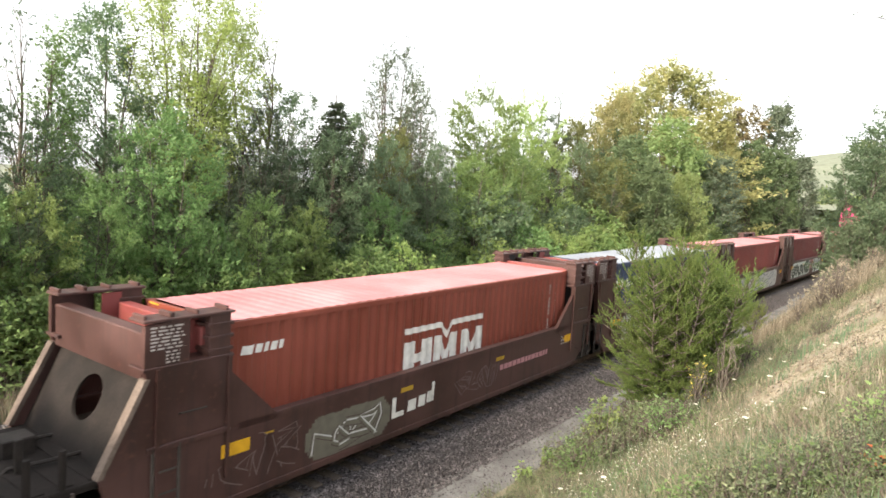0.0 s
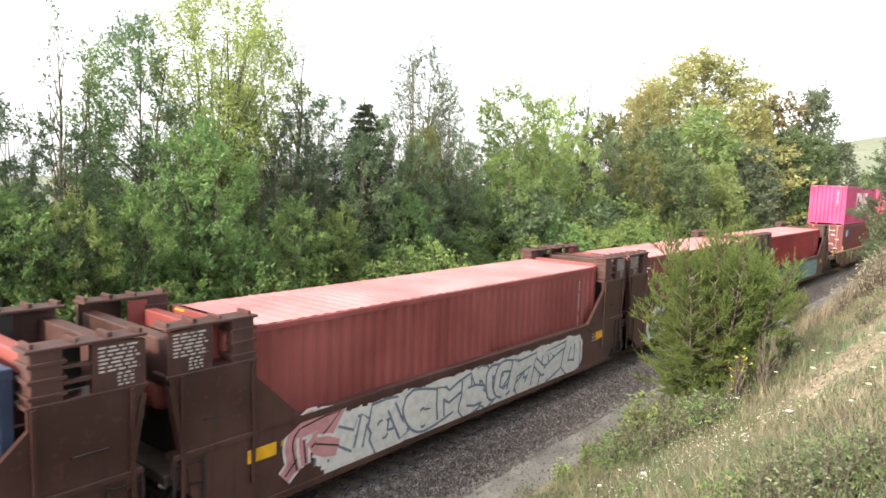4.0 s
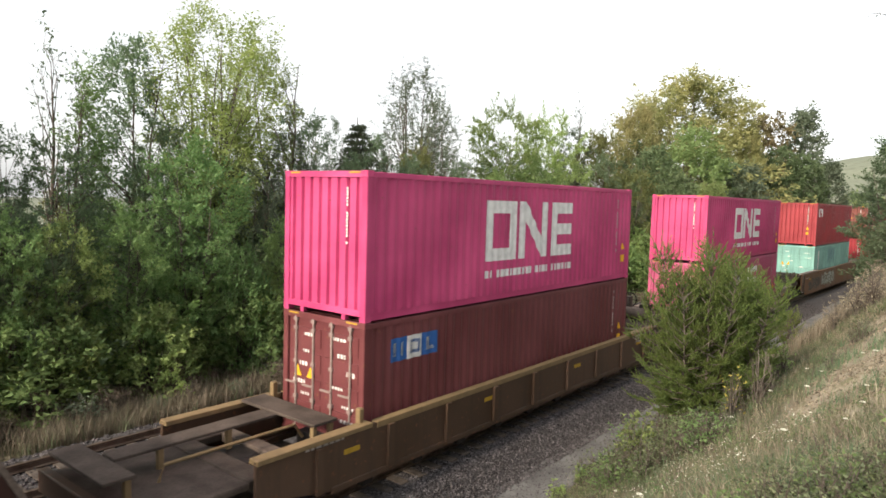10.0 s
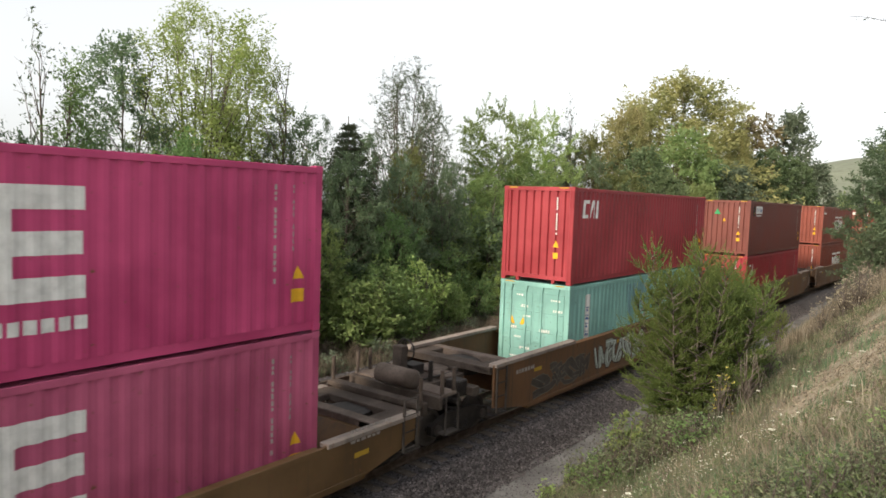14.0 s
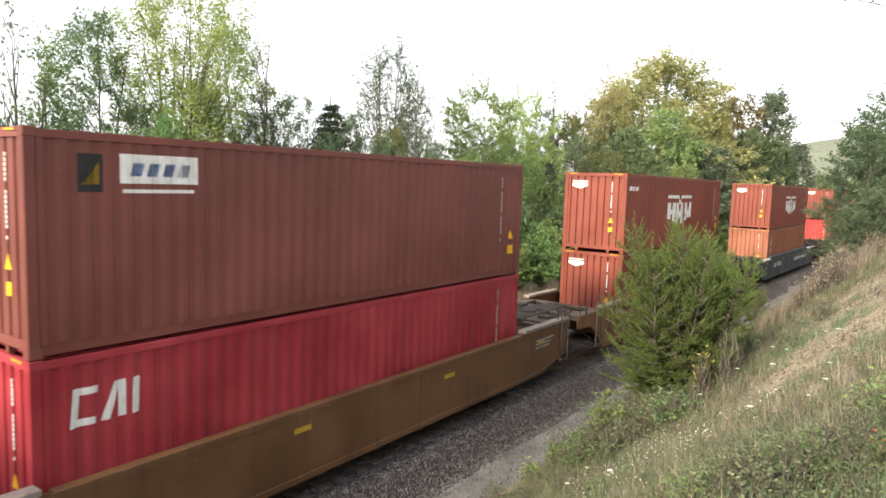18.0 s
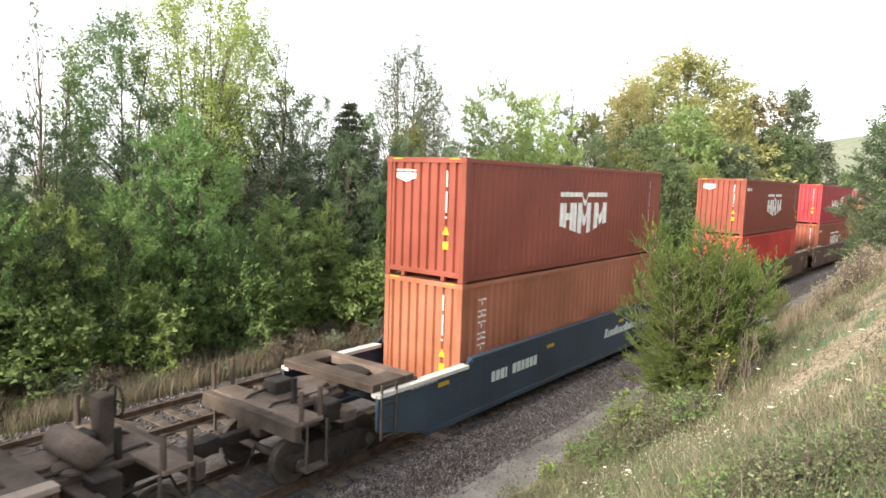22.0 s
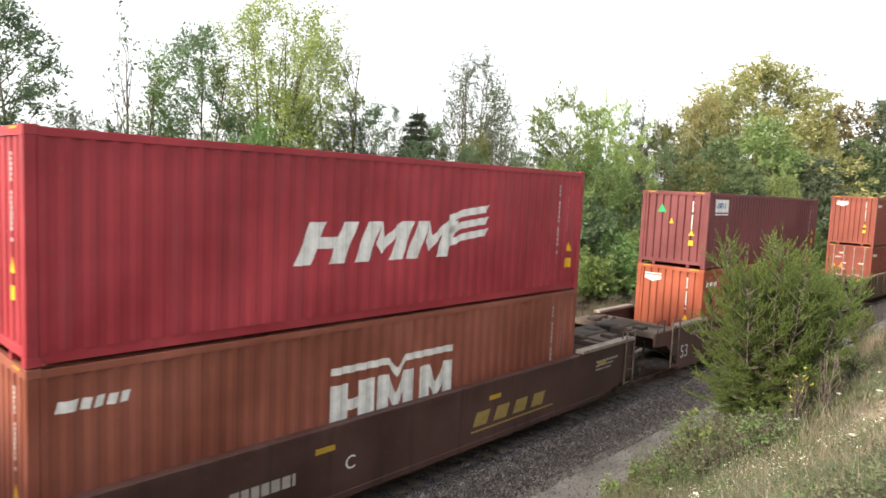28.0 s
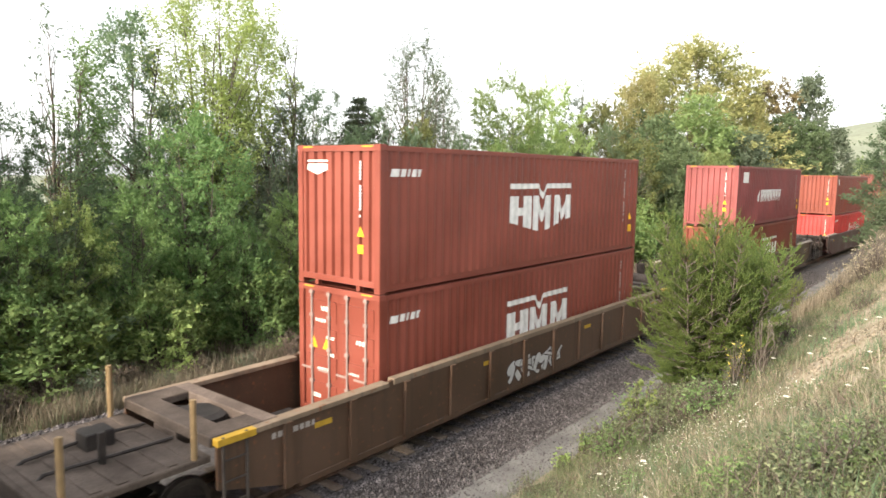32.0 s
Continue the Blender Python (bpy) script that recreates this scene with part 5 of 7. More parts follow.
LOOPS = [[[(0, 0), (0.05, 1), (0.5, 0.45), (0.95, 1), (1, 0)]],
         [[(0.9, 0.9), (0.3, 1), (0.05, 0.5), (0.35, 0), (0.95, 0.15)], [(0.45, 0.5), (1, 0.5)]],
         [[(0.1, 0), (0.15, 1)], [(0.15, 0.95), (0.9, 0.8), (0.2, 0.5)], [(0.3, 0.5), (0.95, 0)]],
         [[(0.85, 0.95), (0.2, 0.85), (0.3, 0.55), (0.8, 0.45), (0.75, 0.1), (0.1, 0.05)]],
         [[(0.1, 1), (0.15, 0.2), (0.5, 0), (0.85, 0.25), (0.9, 1)]],
         [[(0.5, 0.02), (0.1, 0.3), (0.2, 0.9), (0.7, 1), (0.95, 0.5), (0.5, 0.02)]]]


def spray(car, x0, x1, z0, z1, seed, label, fill, edge, shine=None, ground=None, cell=0.9, width=0.26, rim=0.10):
    """Sprayed graffiti: a ragged painted ground, and looping edged strokes over one another."""
    r = random.Random(seed)
    layers = {}
    def put(m, polys, lift):
        g = layers.setdefault(m, Geo())
        for p in polys:
            g.add([(u, -1.4625 - lift, z) for u, z in p], [tuple(range(len(p)))])
    if ground:
        u, k = x0 - 0.12, 0
        while u < x1 + 0.12:
            fade = min(1.0, (u - x0 + 0.3) / 0.4, (x1 + 0.3 - u) / 0.4)
            mid = (z0 + z1) / 2
            top = mid + (z1 - mid) * fade * (0.94 + 0.10 * noise.noise((u * 2.1, seed, 0.0)) + 0.08 * r.random())
            low = mid - (mid - z0) * fade * (0.96 + 0.08 * noise.noise((u * 1.7, seed, 5.0)))
            put(ground, [rect(u, u + 0.07, low, top)], 0.0)
            u += 0.07
    u, k = x0 + 0.1, 0
    while u < x1 - 0.5 * cell:
        w = min(cell * r.uniform(0.8, 1.25), x1 - u)
        lean = r.uniform(-0.10, 0.18)
        a, b = z0 + width * 0.5 + r.uniform(0, 0.08), z1 - width * 0.5 - r.uniform(0, 0.10)
        for pts in LOOPS[r.randrange(len(LOOPS))]:
            flip = r.random() < 0.5
            line = curve([(u + ((1 - p if flip else p) + r.uniform(-0.3, 0.3)) * w * 0.95 + lean * q, a + (b - a) * min(1, max(0, q + r.uniform(-0.3, 0.3)))) for p, q in pts], r.choice((1, 2, 5)))
            if len(line) < 3:
                line = [line[0], tuple(0.5 * (i + j) for i, j in zip(*line)), line[1]]
            lift = 0.0012 + 0.0007 * (k % 14)
            thin = r.choice((0.5, 0.8, 1.0))
            put(edge, band(line, width * thin + 2 * rim, z0 - 0.03, z1 + 0.03, 0.2), lift)
            put(fill, band(line, width * thin, z0, z1, 0.25), lift + 0.0003)
            if shine:
                put(shine, band([(p + 0.02, q + 0.03) for p, q in line], 0.035, z0, z1), lift + 0.0005)
            k += 1
        u += w * 0.58
    for m, g in layers.items():
        part("graffiti", g, M[m], car, label)["kind"] = "stuff"


def number_mark(car, text, x, z, size, m, y=-1.466):
    """Readable lettering, in the built-in font, as a flat mesh on the near side."""
    cu = bpy.data.curves.new("lettering", "FONT")
    cu.body, cu.size, cu.align_x = text, size, "LEFT"
    tmp = bpy.data.objects.new("lettering", cu)
    scene.collection.objects.link(tmp)
    me = bpy.data.meshes.new_from_object(tmp.evaluated_get(bpy.context.evaluated_depsgraph_get()))
    bpy.data.objects.remove(tmp)
    me.materials.clear()
    part("lettering", me, M[m], car, "painted lettering", at=pose(x, y, z, 90, 0, 0))


def well_car(label, n0, over_l, over_r, paint_m, left, right, top_end=1.70, wing=0.0, top_mid=1.60, bot=0.34, lift=0.95, chord=None, ribs=0, ramp_len=1.6, jog=0.15, deck=1.62, plens=(2.0, 1.25), towers=False, walkway=False):
    """A well wagon whose box's leading end stands n0 metres along the train. left, right: 'joint' shares a truck with its neighbour, 'free' has a platform and coupler."""
    car = thing("well_wagon", label, "railway wagon", "wagons of the train")
    m = M[paint_m]
    cm = M[chord] if chord else m
    xl, xr = -LONG / 2 - over_l, LONG / 2 + over_r
    ramp_left = 0.3 if wing else ramp_len
    if left != "free" and not towers or right != "free" and not towers:
        lift = 0.64
    jl, jr = -LONG / 2 + jog, LONG / 2 - jog
    for sy in (-1, 1):
        a, b = sorted((sy * 1.40, sy * 1.46))
        plate = part("side_sill", Geo().plate(side_plate(xl, xr, jl, jr, top_end, top_mid, bot, lift, ramp_len, ramp_left), a, b), m, car)
        c0, c1 = sorted((sy * 1.30, sy * 1.475))
        part("top_chord", Geo().chamfered(jl, jr, c0, c1, top_mid - 0.10, top_mid + 0.02, 0.012), m if chord == "cream" else cm, plate)
        for e0, e1 in ((xl, jl - 0.15), (jr + 0.15, xr)):
            part("top_chord", Geo().chamfered(e0, e1, c0 - 0.03, c1 + 0.03, top_end - 0.06, top_end + 0.025, 0.012), M["cream"] if chord == "cream" else m if towers else M["flange"] if not chord else cm, plate, "" if towers else "worn pale flange")
        part("bottom_chord", Geo().chamfered(xl + ramp_left, xr - ramp_len, c0, c1, bot - 0.05, bot + 0.07, 0.012), m, plate)
        for k in range(ribs):
            x = xl + 1.3 + (xr - xl - 2.6) * k / (ribs - 1)
            r0, r1 = sorted((sy * 1.46, sy * 1.53))
            part("rib", Geo().plate([(x - 0.08, bot + 0.05), (x + 0.08, bot + 0.05), (x + 0.08, top_mid - 0.1), (x - 0.08, top_mid - 0.1)], r0, r1), m, plate)
    # floor of the well
    for k in range(9):
        x = xl + 2.6 + (xr - xl - 5.2) * k / 8
        part("floor_beam", shared("floor_beam", lambda: Geo().chamfered(-0.14, 0.14, -1.4, 1.4, 0.22, 0.35, 0.02).mesh("floor_beam")), M["iron"], car, at=pose(x, 0, 0))
    for x0, d, kind in ((xl, 1, left), (xr, -1, right)):
        meets = kind != "free" and not towers
        if meets:
            joint_deck(car, x0, d, m, wing if d > 0 else 0.0, deck, None)
        else:
            end_deck(car, x0 - d * 0.05, x0 + d * min(1.0 if towers else 1.2, (over_l if d > 0 else over_r) - 0.62), 1.10 if walkway and d > 0 else deck, m, d * 1.0)
        part("lock_box", Geo().chamfered(*sorted((x0 + d * 2.35, x0 + d * 2.85)), -0.45, 0.45, 0.36, 0.9, 0.03), M["iron"], car)
        if kind == "free" and walkway and d > 0:
            walkway_end(car, x0 - d * 0.05, -d, m, plens[0])
        elif kind == "free":
            platform_end(car, x0 - d * 0.05, -d, m, M["post"] if ribs else M["near_black"] if towers else M["deck_dark"], d < 0 and not towers, plens[0] if d > 0 else plens[1], M["near_black"] if towers else None, ribs > 9 or (chord is None and over_l < 1.5 and not towers and d > 0))
            ladder(car, x0 + d * 0.3, -1.475, 0.5, 1.62, M["steel"])
        else:
            ladder(car, x0 + d * (0.25 if d < 0 or not wing else -0.1), -1.48, 0.42, 1.95 if not towers else 1.5, M["deck"] if not towers else M["iron"], 0.46)
            if towers:
                part("side_bearing", Geo().chamfered(*sorted((x0 - d * 0.36, x0 + d * 0.05)), -0.42, 0.42, 0.72, 1.45, 0.04), M["iron"], car)
            if kind == "joint_truck":
                truck(car, x0 - d * 0.33)
    # yellow reflectors and small print
    for k in range(4):
        x = xl + 1.9 + (xr - xl - 3.8) * k / 3
        flat_marks(car, [rect(x, x + 0.40, top_mid - 0.40, top_mid - 0.30)], "dull_yellow", "yellow reflector strip", name="reflector")
    flat_marks(car, bars_row(xl + 1.0, xl + 1.9, 1.30, 0.10, int(n0)) + bars_row(xr - 2.0, xr - 0.9, 1.28, 0.06, int(n0) + 1) + bars_row(xr - 2.0, xr - 1.1, 1.18, 0.05, int(n0) + 2) + bars_row(xr - 2.0, xr - 1.2, 1.08, 0.05, int(n0) + 3), "print", "small worn stencilled print")
    WAGONS.append((car, n0 + LONG / 2))
    return car


def bulkhead_car(n0, left, right, plens=(1.0, 0.35)):
    """A unit of an articulated bulkhead well wagon: low side sills and a tall corner tower at each end."""
    car = well_car("dark brown articulated bulkhead well wagon with sprayed graffiti", n0, 1.45, 1.45, "car_brown", left, right, 1.62, 0.0, 1.62, 0.36, 1.25, ramp_len=0.9, jog=0.1, deck=1.32, plens=plens, towers=True)
    m = M["car_brown"]
    e = LONG / 2
    for d, kind in ((-1, left), (1, right)):
        free = kind == "free"
        order = (lambda p: p) if d > 0 else (lambda p: p[::-1])
        foot = 2.10 if free else 1.22
        for sy in (-1, 1):
            ya, yb = sorted((sy * 1.385, sy * 1.475))
            y0, y1 = sorted((sy * 1.12, sy * 1.47))
            X = lambda u: d * (e + u)
            # tall sheet below the tower, with a gusset that slopes down to the side sill
            sheet = part("end_gusset", Geo().plate(order([(X(-0.95), 1.56), (X(0.95), 0.62), (X(foot - 0.1), 0.95 if free else 0.7), (X(foot), 1.4), (X(1.45), 2.62), (X(1.5), 2.80), (X(0.05), 2.80), (X(0.05), 2.52)][1:] + [(X(-0.95), 1.56)]), ya, yb), m, car, "dark brown sloping side sheet")
            c0, c1 = sorted((sy * 1.34, sy * 1.50))
            # free ends take a lighter colour here that stands for the sunlit edge
            part("edge_flange", Geo().plate(order([(X(1.42), 2.66), (X(foot - 0.03), 1.4), (X(foot + 0.05), 1.4), (X(1.50), 2.66)]), c0, c1), M["deck"] if free else m, sheet, "pale edge, sunlight put into its colour" if free else "")
            for u in (0.10, 1.30):
                part("rib", Geo().box(*sorted((X(u) - 0.03, X(u) + 0.03)), *sorted((sy * 1.475, sy * 1.515)), 0.8, 2.78), m, sheet)
            # tower head: print panel, open slot, ribbed column
            part("tower_panel", Geo().plate(order([(X(0.80), 2.80), (X(1.50), 2.80), (X(1.50), 3.42), (X(1.02), 3.46), (X(0.80), 3.50)]), ya, yb), M["car_brown"], car, "brown panel with white print")
            col = part("tower_column", Geo().chamfered(*sorted((X(0.08), X(0.46))), y0, y1, 2.80, 3.50, 0.015), m, car)
            for z in (2.88, 3.08, 3.28):
                part("rib", Geo().chamfered(*sorted((X(0.04), X(0.50))), y0 - 0.02, y1 + 0.035, z, z + 0.05, 0.008), m, col)
            for z, t in ((2.77, 0.045), (3.46, 0.04)):
                part("tower_shelf", Geo().chamfered(*sorted((X(0.02), X(1.53))), y0 - 0.02, y1 + 0.04, z, z + t, 0.012), m, car)
            for u, w2 in ((0.10, 0.05), (0.62, 0.04), (1.02, 0.07), (1.44, 0.05)):
                part("lug", Geo().chamfered(*sorted((X(u), X(u + w2))), y0 + 0.05, y1 + 0.02, 3.495, 3.545 + 0.3 * w2, 0.008), m, car)
            part("hand_hold", Geo().tube([(X(0.52), sy * 1.49, 2.05), (X(0.52), sy * 1.54, 2.07), (X(0.95), sy * 1.54, 2.07), (X(0.95), sy * 1.49, 2.05)], 0.014, 5), M["iron"], car)
            # backing of the open slot: maroon when leading, black for inner shade when trailing
            part("slot_plate", Geo().box(*sorted((X(0.46), X(0.80))), *sorted((sy * 1.12, sy * 1.15)), 2.83, 3.44), M["maroon_b"] if d < 0 else M["black"], car, "backing plate of tower slot, black where it stands for shade")
            for k in range(2 if d > 0 else 0):
                part("slot_bar", Geo().box(*sorted((X(0.44), X(0.82))), *sorted((sy * 1.40, sy * 1.46)), 3.0 + 0.2 * k, 3.05 + 0.2 * k), m, car)
        for u0, u1, z0, z1, mm in ((0.30, 0.52, 2.98, 3.26, "maroon_b"), (1.22, 1.46, 2.62, 3.30, "car_brown")):
            part("cross_beam", Geo().chamfered(*sorted((d * (e + u0), d * (e + u1))), -1.34, 1.34, z0, z1, 0.02), M[mm], car, "steel cross beam")
        if d < 0 and not free:
            drum = part("air_drum", Geo().tube([(d * (e + 1.30), y, 2.42) for y in (-1.05, -1.0, 0.2, 0.25)], [0.16, 0.24, 0.24, 0.16], 14).mesh("air_drum", True), M["maroon_b"], car, "grimy red air drum")
            part("drum_label", Geo().box(d * (e + 1.30) - 0.10, d * (e + 1.30) + 0.10, -0.86, -0.60, 2.655, 2.668), M["cream"], drum, "small pale label")
        # sloping end sheet with a round hole
        n = 24
        g = Geo()
        top, botm = Vector((d * (e + 1.30), 0, 2.66)), Vector((d * (e + (1.95 if free else 1.05)), 0, 1.28))
        mid = top.lerp(botm, 0.42)
        upw = (top - botm).normalized()
        ring, out = [], []
        for k in range(n):
            c, s = math.cos(2 * math.pi * k / n), math.sin(2 * math.pi * k / n)
            f = 1 / max(abs(c), abs(s))
            ring.append(mid + Vector((0, 1, 0)) * 0.36 * c + upw * 0.36 * s)
            out.append(mid + Vector((0, 1, 0)) * 1.37 * c * f + ((top - mid) if s > 0 else (mid - botm)) * s * f)
        off = Vector((-d * 0.05, 0, 0))
        g.add([*ring, *out, *[p + off for p in ring], *[p + off for p in out]],
              [(k, (k + 1) % n, n + (k + 1) % n, n + k) for k in range(n)] + [(2 * n + k, 3 * n + k, 3 * n + (k + 1) % n, 2 * n + (k + 1) % n) for k in range(n)] + [(k, 2 * n + k, 2 * n + (k + 1) % n, (k + 1) % n) for k in range(n)])
        part("end_sheet", g, M["near_black"], car, "sloping end sheet with a round hole")
        lo = d * (e + 1.44) if d < 0 else d * (e + 0.86)
        rows = [q for k in range(7) for q in bars_row(lo + 0.02, lo + 0.56 - 0.04 * (k % 3), 3.06 + 0.052 * k, 0.026, k + 3, (0.05, 0.16))]
        rows += [q for k in range(4) for q in bars_row(lo + 0.26, lo + 0.48, 2.85 + 0.05 * k, 0.026, k + 30, (0.04, 0.09))]
        flat_marks(car, rows, "g_worn", "worn white stencilled print", -1.479)
        flat_marks(car, [rect(*sorted((d * (e + 0.2), d * (e - 0.35))), 1.12, 1.34)], "yellow", "yellow reflector plate", -1.479, name="reflector")
    return car


for k, n0 in enumerate((-11.9, 6.55, 22.07, 37.6, 53.1, 68.65)):
    car = bulkhead_car(n0, "free" if k == 1 else "joint_truck", "free" if k in (0, 5) else "joint", (1.6, 0.35))
    x = -LONG / 2
    if k == 1:
        flat_marks(car, [rect(x + 3.95, x + 4.07, 0.72, 1.16), rect(x + 4.07, x + 4.34, 0.72, 0.83), rect(x + 4.46, x + 4.74, 0.75, 1.0, 0.02), rect(x + 4.82, x + 5.06, 0.77, 1.02, 0.02), rect(x + 5.12, x + 5.34, 0.80, 1.05, 0.02), rect(x + 5.28, x + 5.38, 0.80, 1.24, 0.02)], "white", "white painted brand lettering")
        spray(car, x + 1.7, x + 3.7, 0.45, 1.28, 11, "grey-olive graffiti patch with pale curls", "g_grey", "g_brown", "g_white", "g_grey", 0.7, 0.16, 0.015)
        spray(car, x - 0.5, x + 1.5, 0.50, 1.40, 12, "faint grey graffiti scrawl", "car_brown", "g_faint", None, None, 0.8, 0.22, 0.018)
        spray(car, x + 6.2, x + 8.0, 0.62, 1.25, 13, "faint grey graffiti scrawl", "car_brown", "g_faint", None, None, 0.5, 0.12, 0.02)
        flat_marks(car, bars_row(x + 8.2, x + 10.8, 0.95, 0.14, 5, (0.12, 0.2)), "g_pink", "faded pink stencilled lettering")
    elif k == 2:
        spray(car, x + 0.9, x + 6.3, 0.42, 1.42, 21, "dark green and grey camouflage-like graffiti", "g_dark", "g_pale", "g_sage", "g_sage", 1.15, 0.40, 0.06)
        spray(car, x + 7.9, x + 10.9, 0.48, 1.52, 22, "white rounded graffiti letters", "g_white", "g_sage", "g_slate", None, 0.72, 0.34, 0.05)
        flat_marks(car, [rect(x + 6.45, x + 6.55, 0.72, 1.16), rect(x + 6.55, x + 6.72, 0.72, 0.80), rect(x + 6.98, x + 7.22, 0.74, 1.0), rect(x + 7.46, x + 7.60, 0.76, 1.02)], "g_white", "white painted brand lettering")
        flat_marks(car, bars_row(x + 6.4, x + 8.0, 1.32, 0.10, 6), "g_pink", "faded pink stencilled lettering")
    elif k == 3:
        spray(car, x + 1.3, x + 10.9, 0.40, 1.46, 31, "white graffiti letters with slate blue shadows", "g_white", "g_steelblue", "g_white", "g_white", 1.0, 0.34, 0.055)
        spray(car, x + 0.2, x + 1.7, 0.42, 1.72, 33, "brown and cream graffiti figure", "g_pink", "g_white", "black", None, 0.9, 0.30, 0.05)
    elif k == 4:
        spray(car, x + 0.3, x + 6.7, 0.40, 1.52, 41, "black graffiti letters with white rims on pale mint", "g_dark", "g_white", None, "g_pale", 0.95, 0.32, 0.04)
        spray(car, x + 8.2, x + 11.0, 0.42, 1.55, 42, "black graffiti letters with white rims", "g_dark", "g_white", None, "g_pale", 0.6, 0.26, 0.05)
        flat_marks(car, [rect(x + 6.85, x + 7.08, 0.80, 1.05), rect(x + 7.22, x + 7.45, 0.82, 1.08), rect(x + 7.60, x + 7.82, 0.84, 1.10), rect(x + 7.74, x + 7.84, 0.84, 1.32)], "g_pink", "faded pink brand lettering")
        flat_marks(car, bars_row(x + 6.6, x + 8.2, 1.38, 0.10, 8), "g_pink", "faded pink stencilled lettering")
    elif k == 5:
        spray(car, x + 0.9, x + 4.4, 0.40, 1.42, 51, "green graffiti letters with white rims", "g_sea", "g_mint", None, "g_sea", 0.75, 0.26, 0.03)
        spray(car, x + 4.2, x + 5.0, 0.45, 1.35, 53, "white graffiti curls", "g_sage", "g_white", None, None, 0.6, 0.20, 0.05)
        spray(car, x + 5.0, x + 7.8, 0.42, 1.42, 52, "slate blue graffiti letters", "g_slate", "g_teal", "g_mint", None, 0.8, 0.36, 0.05)
        spray(car, x + 7.4, x + 11.0, 0.42, 1.46, 54, "pale teal graffiti letters", "g_teal", "g_mint", "g_slate", "g_teal", 0.85, 0.34, 0.03)

b1 = well_car("grimy yellow well wagon with ribbed sides", 88.6, 2.6, 2.3, "car_grey", "free", "free", 1.42, 0.0, 1.40, 0.42, 0.75, chord="post", ribs=9, deck=1.36, walkway=True, plens=(2.0, 1.3))
b2 = well_car("grimy yellow well wagon with a low side sill", 108.6, 1.25, 2.6, "car_yellow", "free", "free", 1.22, 0.0, 1.18, 0.36, 0.7, deck=1.22, plens=(2.2, 0.25))
c1 = well_car("rusty tan articulated well wagon with faded graffiti", 130.5, 4.2, 2.72, "car_tan", "free", "joint_truck")
c2 = well_car("rusty tan articulated well wagon, middle unit", 150.1, 2.25, 2.72, "car_tan", "joint", "joint_truck", wing=1.6)
c3 = well_car("rusty tan articulated well wagon, last unit", 169.7, 2.25, 2.72, "car_tan", "joint", "free", wing=1.6, plens=(2.0, 2.0))
d1 = well_car("dark slate blue well wagon with pale top flanges", 193.5, 3.0, 3.0, "car_blue", "free", "free", 1.42, 0.0, 1.55, 0.22, 0.7, chord="cream", plens=(1.9, 1.9))
d2 = well_car("dark brown well wagon, leading unit", 217.3, 3.5, 2.75, "car_brown", "free", "joint_truck")
d3 = well_car("dark brown well wagon, middle unit", 236.8, 2.3, 2.75, "car_brown", "joint", "joint_truck", wing=1.35)
d4 = well_car("dark brown well wagon with yellow and black graffiti", 256.8, 2.3, 3.05, "car_brown", "joint", "free", wing=1.35)
e1 = well_car("grimy brown well wagon with ribbed sides and yellow corners", 280.3, 3.74, 3.0, "car_grey", "free", "free", 1.58, 0.0, 1.62, 0.34, 0.8, chord="tan_flange", ribs=12, plens=(2.25, 2.0))
e2 = well_car("dark grimy well wagon near the tail", 303.75, 3.1, 3.1, "car_grey", "free", "free", plens=(2.0, 1.9))
e3 = well_car("dark brown well wagon near the tail", 326.9, 3.0, 3.0, "car_brown", "free", "free", plens=(1.9, 1.8))
e4 = well_car("dark brown well wagon at the tail", 349.8, 3.0, 3.0, "car_brown", "free", "free", plens=(1.8, 1.8))
x = -LONG / 2
flat_marks(b2, bars_row(x + 0.5, x + 2.6, 0.72, 0.28, 9, (0.18, 0.24)), "white", "white stencilled lettering")
spray(b2, x + 2.9, x + 6.6, 0.45, 1.05, 61, "dark faded graffiti", "g_brown", "car_tan", None, None, 0.7, 0.2, 0.03)
spray(c1, x - 2.4, x + 1.0, 0.46, 1.30, 71, "grey faded graffiti", "steel", "g_grey", None, None, 0.8, 0.18, 0.02)
spray(c1, x + 1.2, x + 5.4, 0.46, 1.42, 72, "grey-white graffiti letters with dark rims", "g_sage", "g_brown", "g_pale", None, 0.7, 0.24, 0.04)
number_mark(c3, "53", x - 1.6, 0.62, 0.62, "g_brown")
number_mark(c2, "53", x - 1.6, 0.62, 0.62, "g_brown")
flat_marks(c3, [rect(x + 8.0, x + 9.3, 1.00, 1.28)], "g_pale", "pale blue-white painted panel", name="panel")
flat_marks(c3, bars_row(x + 9.45, x + 10.8, 1.04, 0.20, 12, (0.14, 0.17)), "g_brown", "dark stencilled lettering")
flat_marks(d1, bars_row(x + 1.0, x + 1.7, 0.80, 0.26, 14, (0.15, 0.19)) + bars_row(x + 1.95, x + 3.2, 0.82, 0.26, 24, (0.15, 0.19)), "g_pale", "pale stencilled lettering")
flat_marks(d1, [[(a, b - 0.02), (c, b - 0.02), (c + 0.08, b + h), (a + 0.08, b + h)] for (a, _), (c, _), b, h in [(q[0], q[1], 0.82, 0.26 if n % 4 == 0 else 0.18) for n, q in enumerate(bars_row(x + 7.4, x + 11.8, 0, 0.1, 15, (0.12, 0.2)))]], "g_pale", "pale slanted brand lettering")
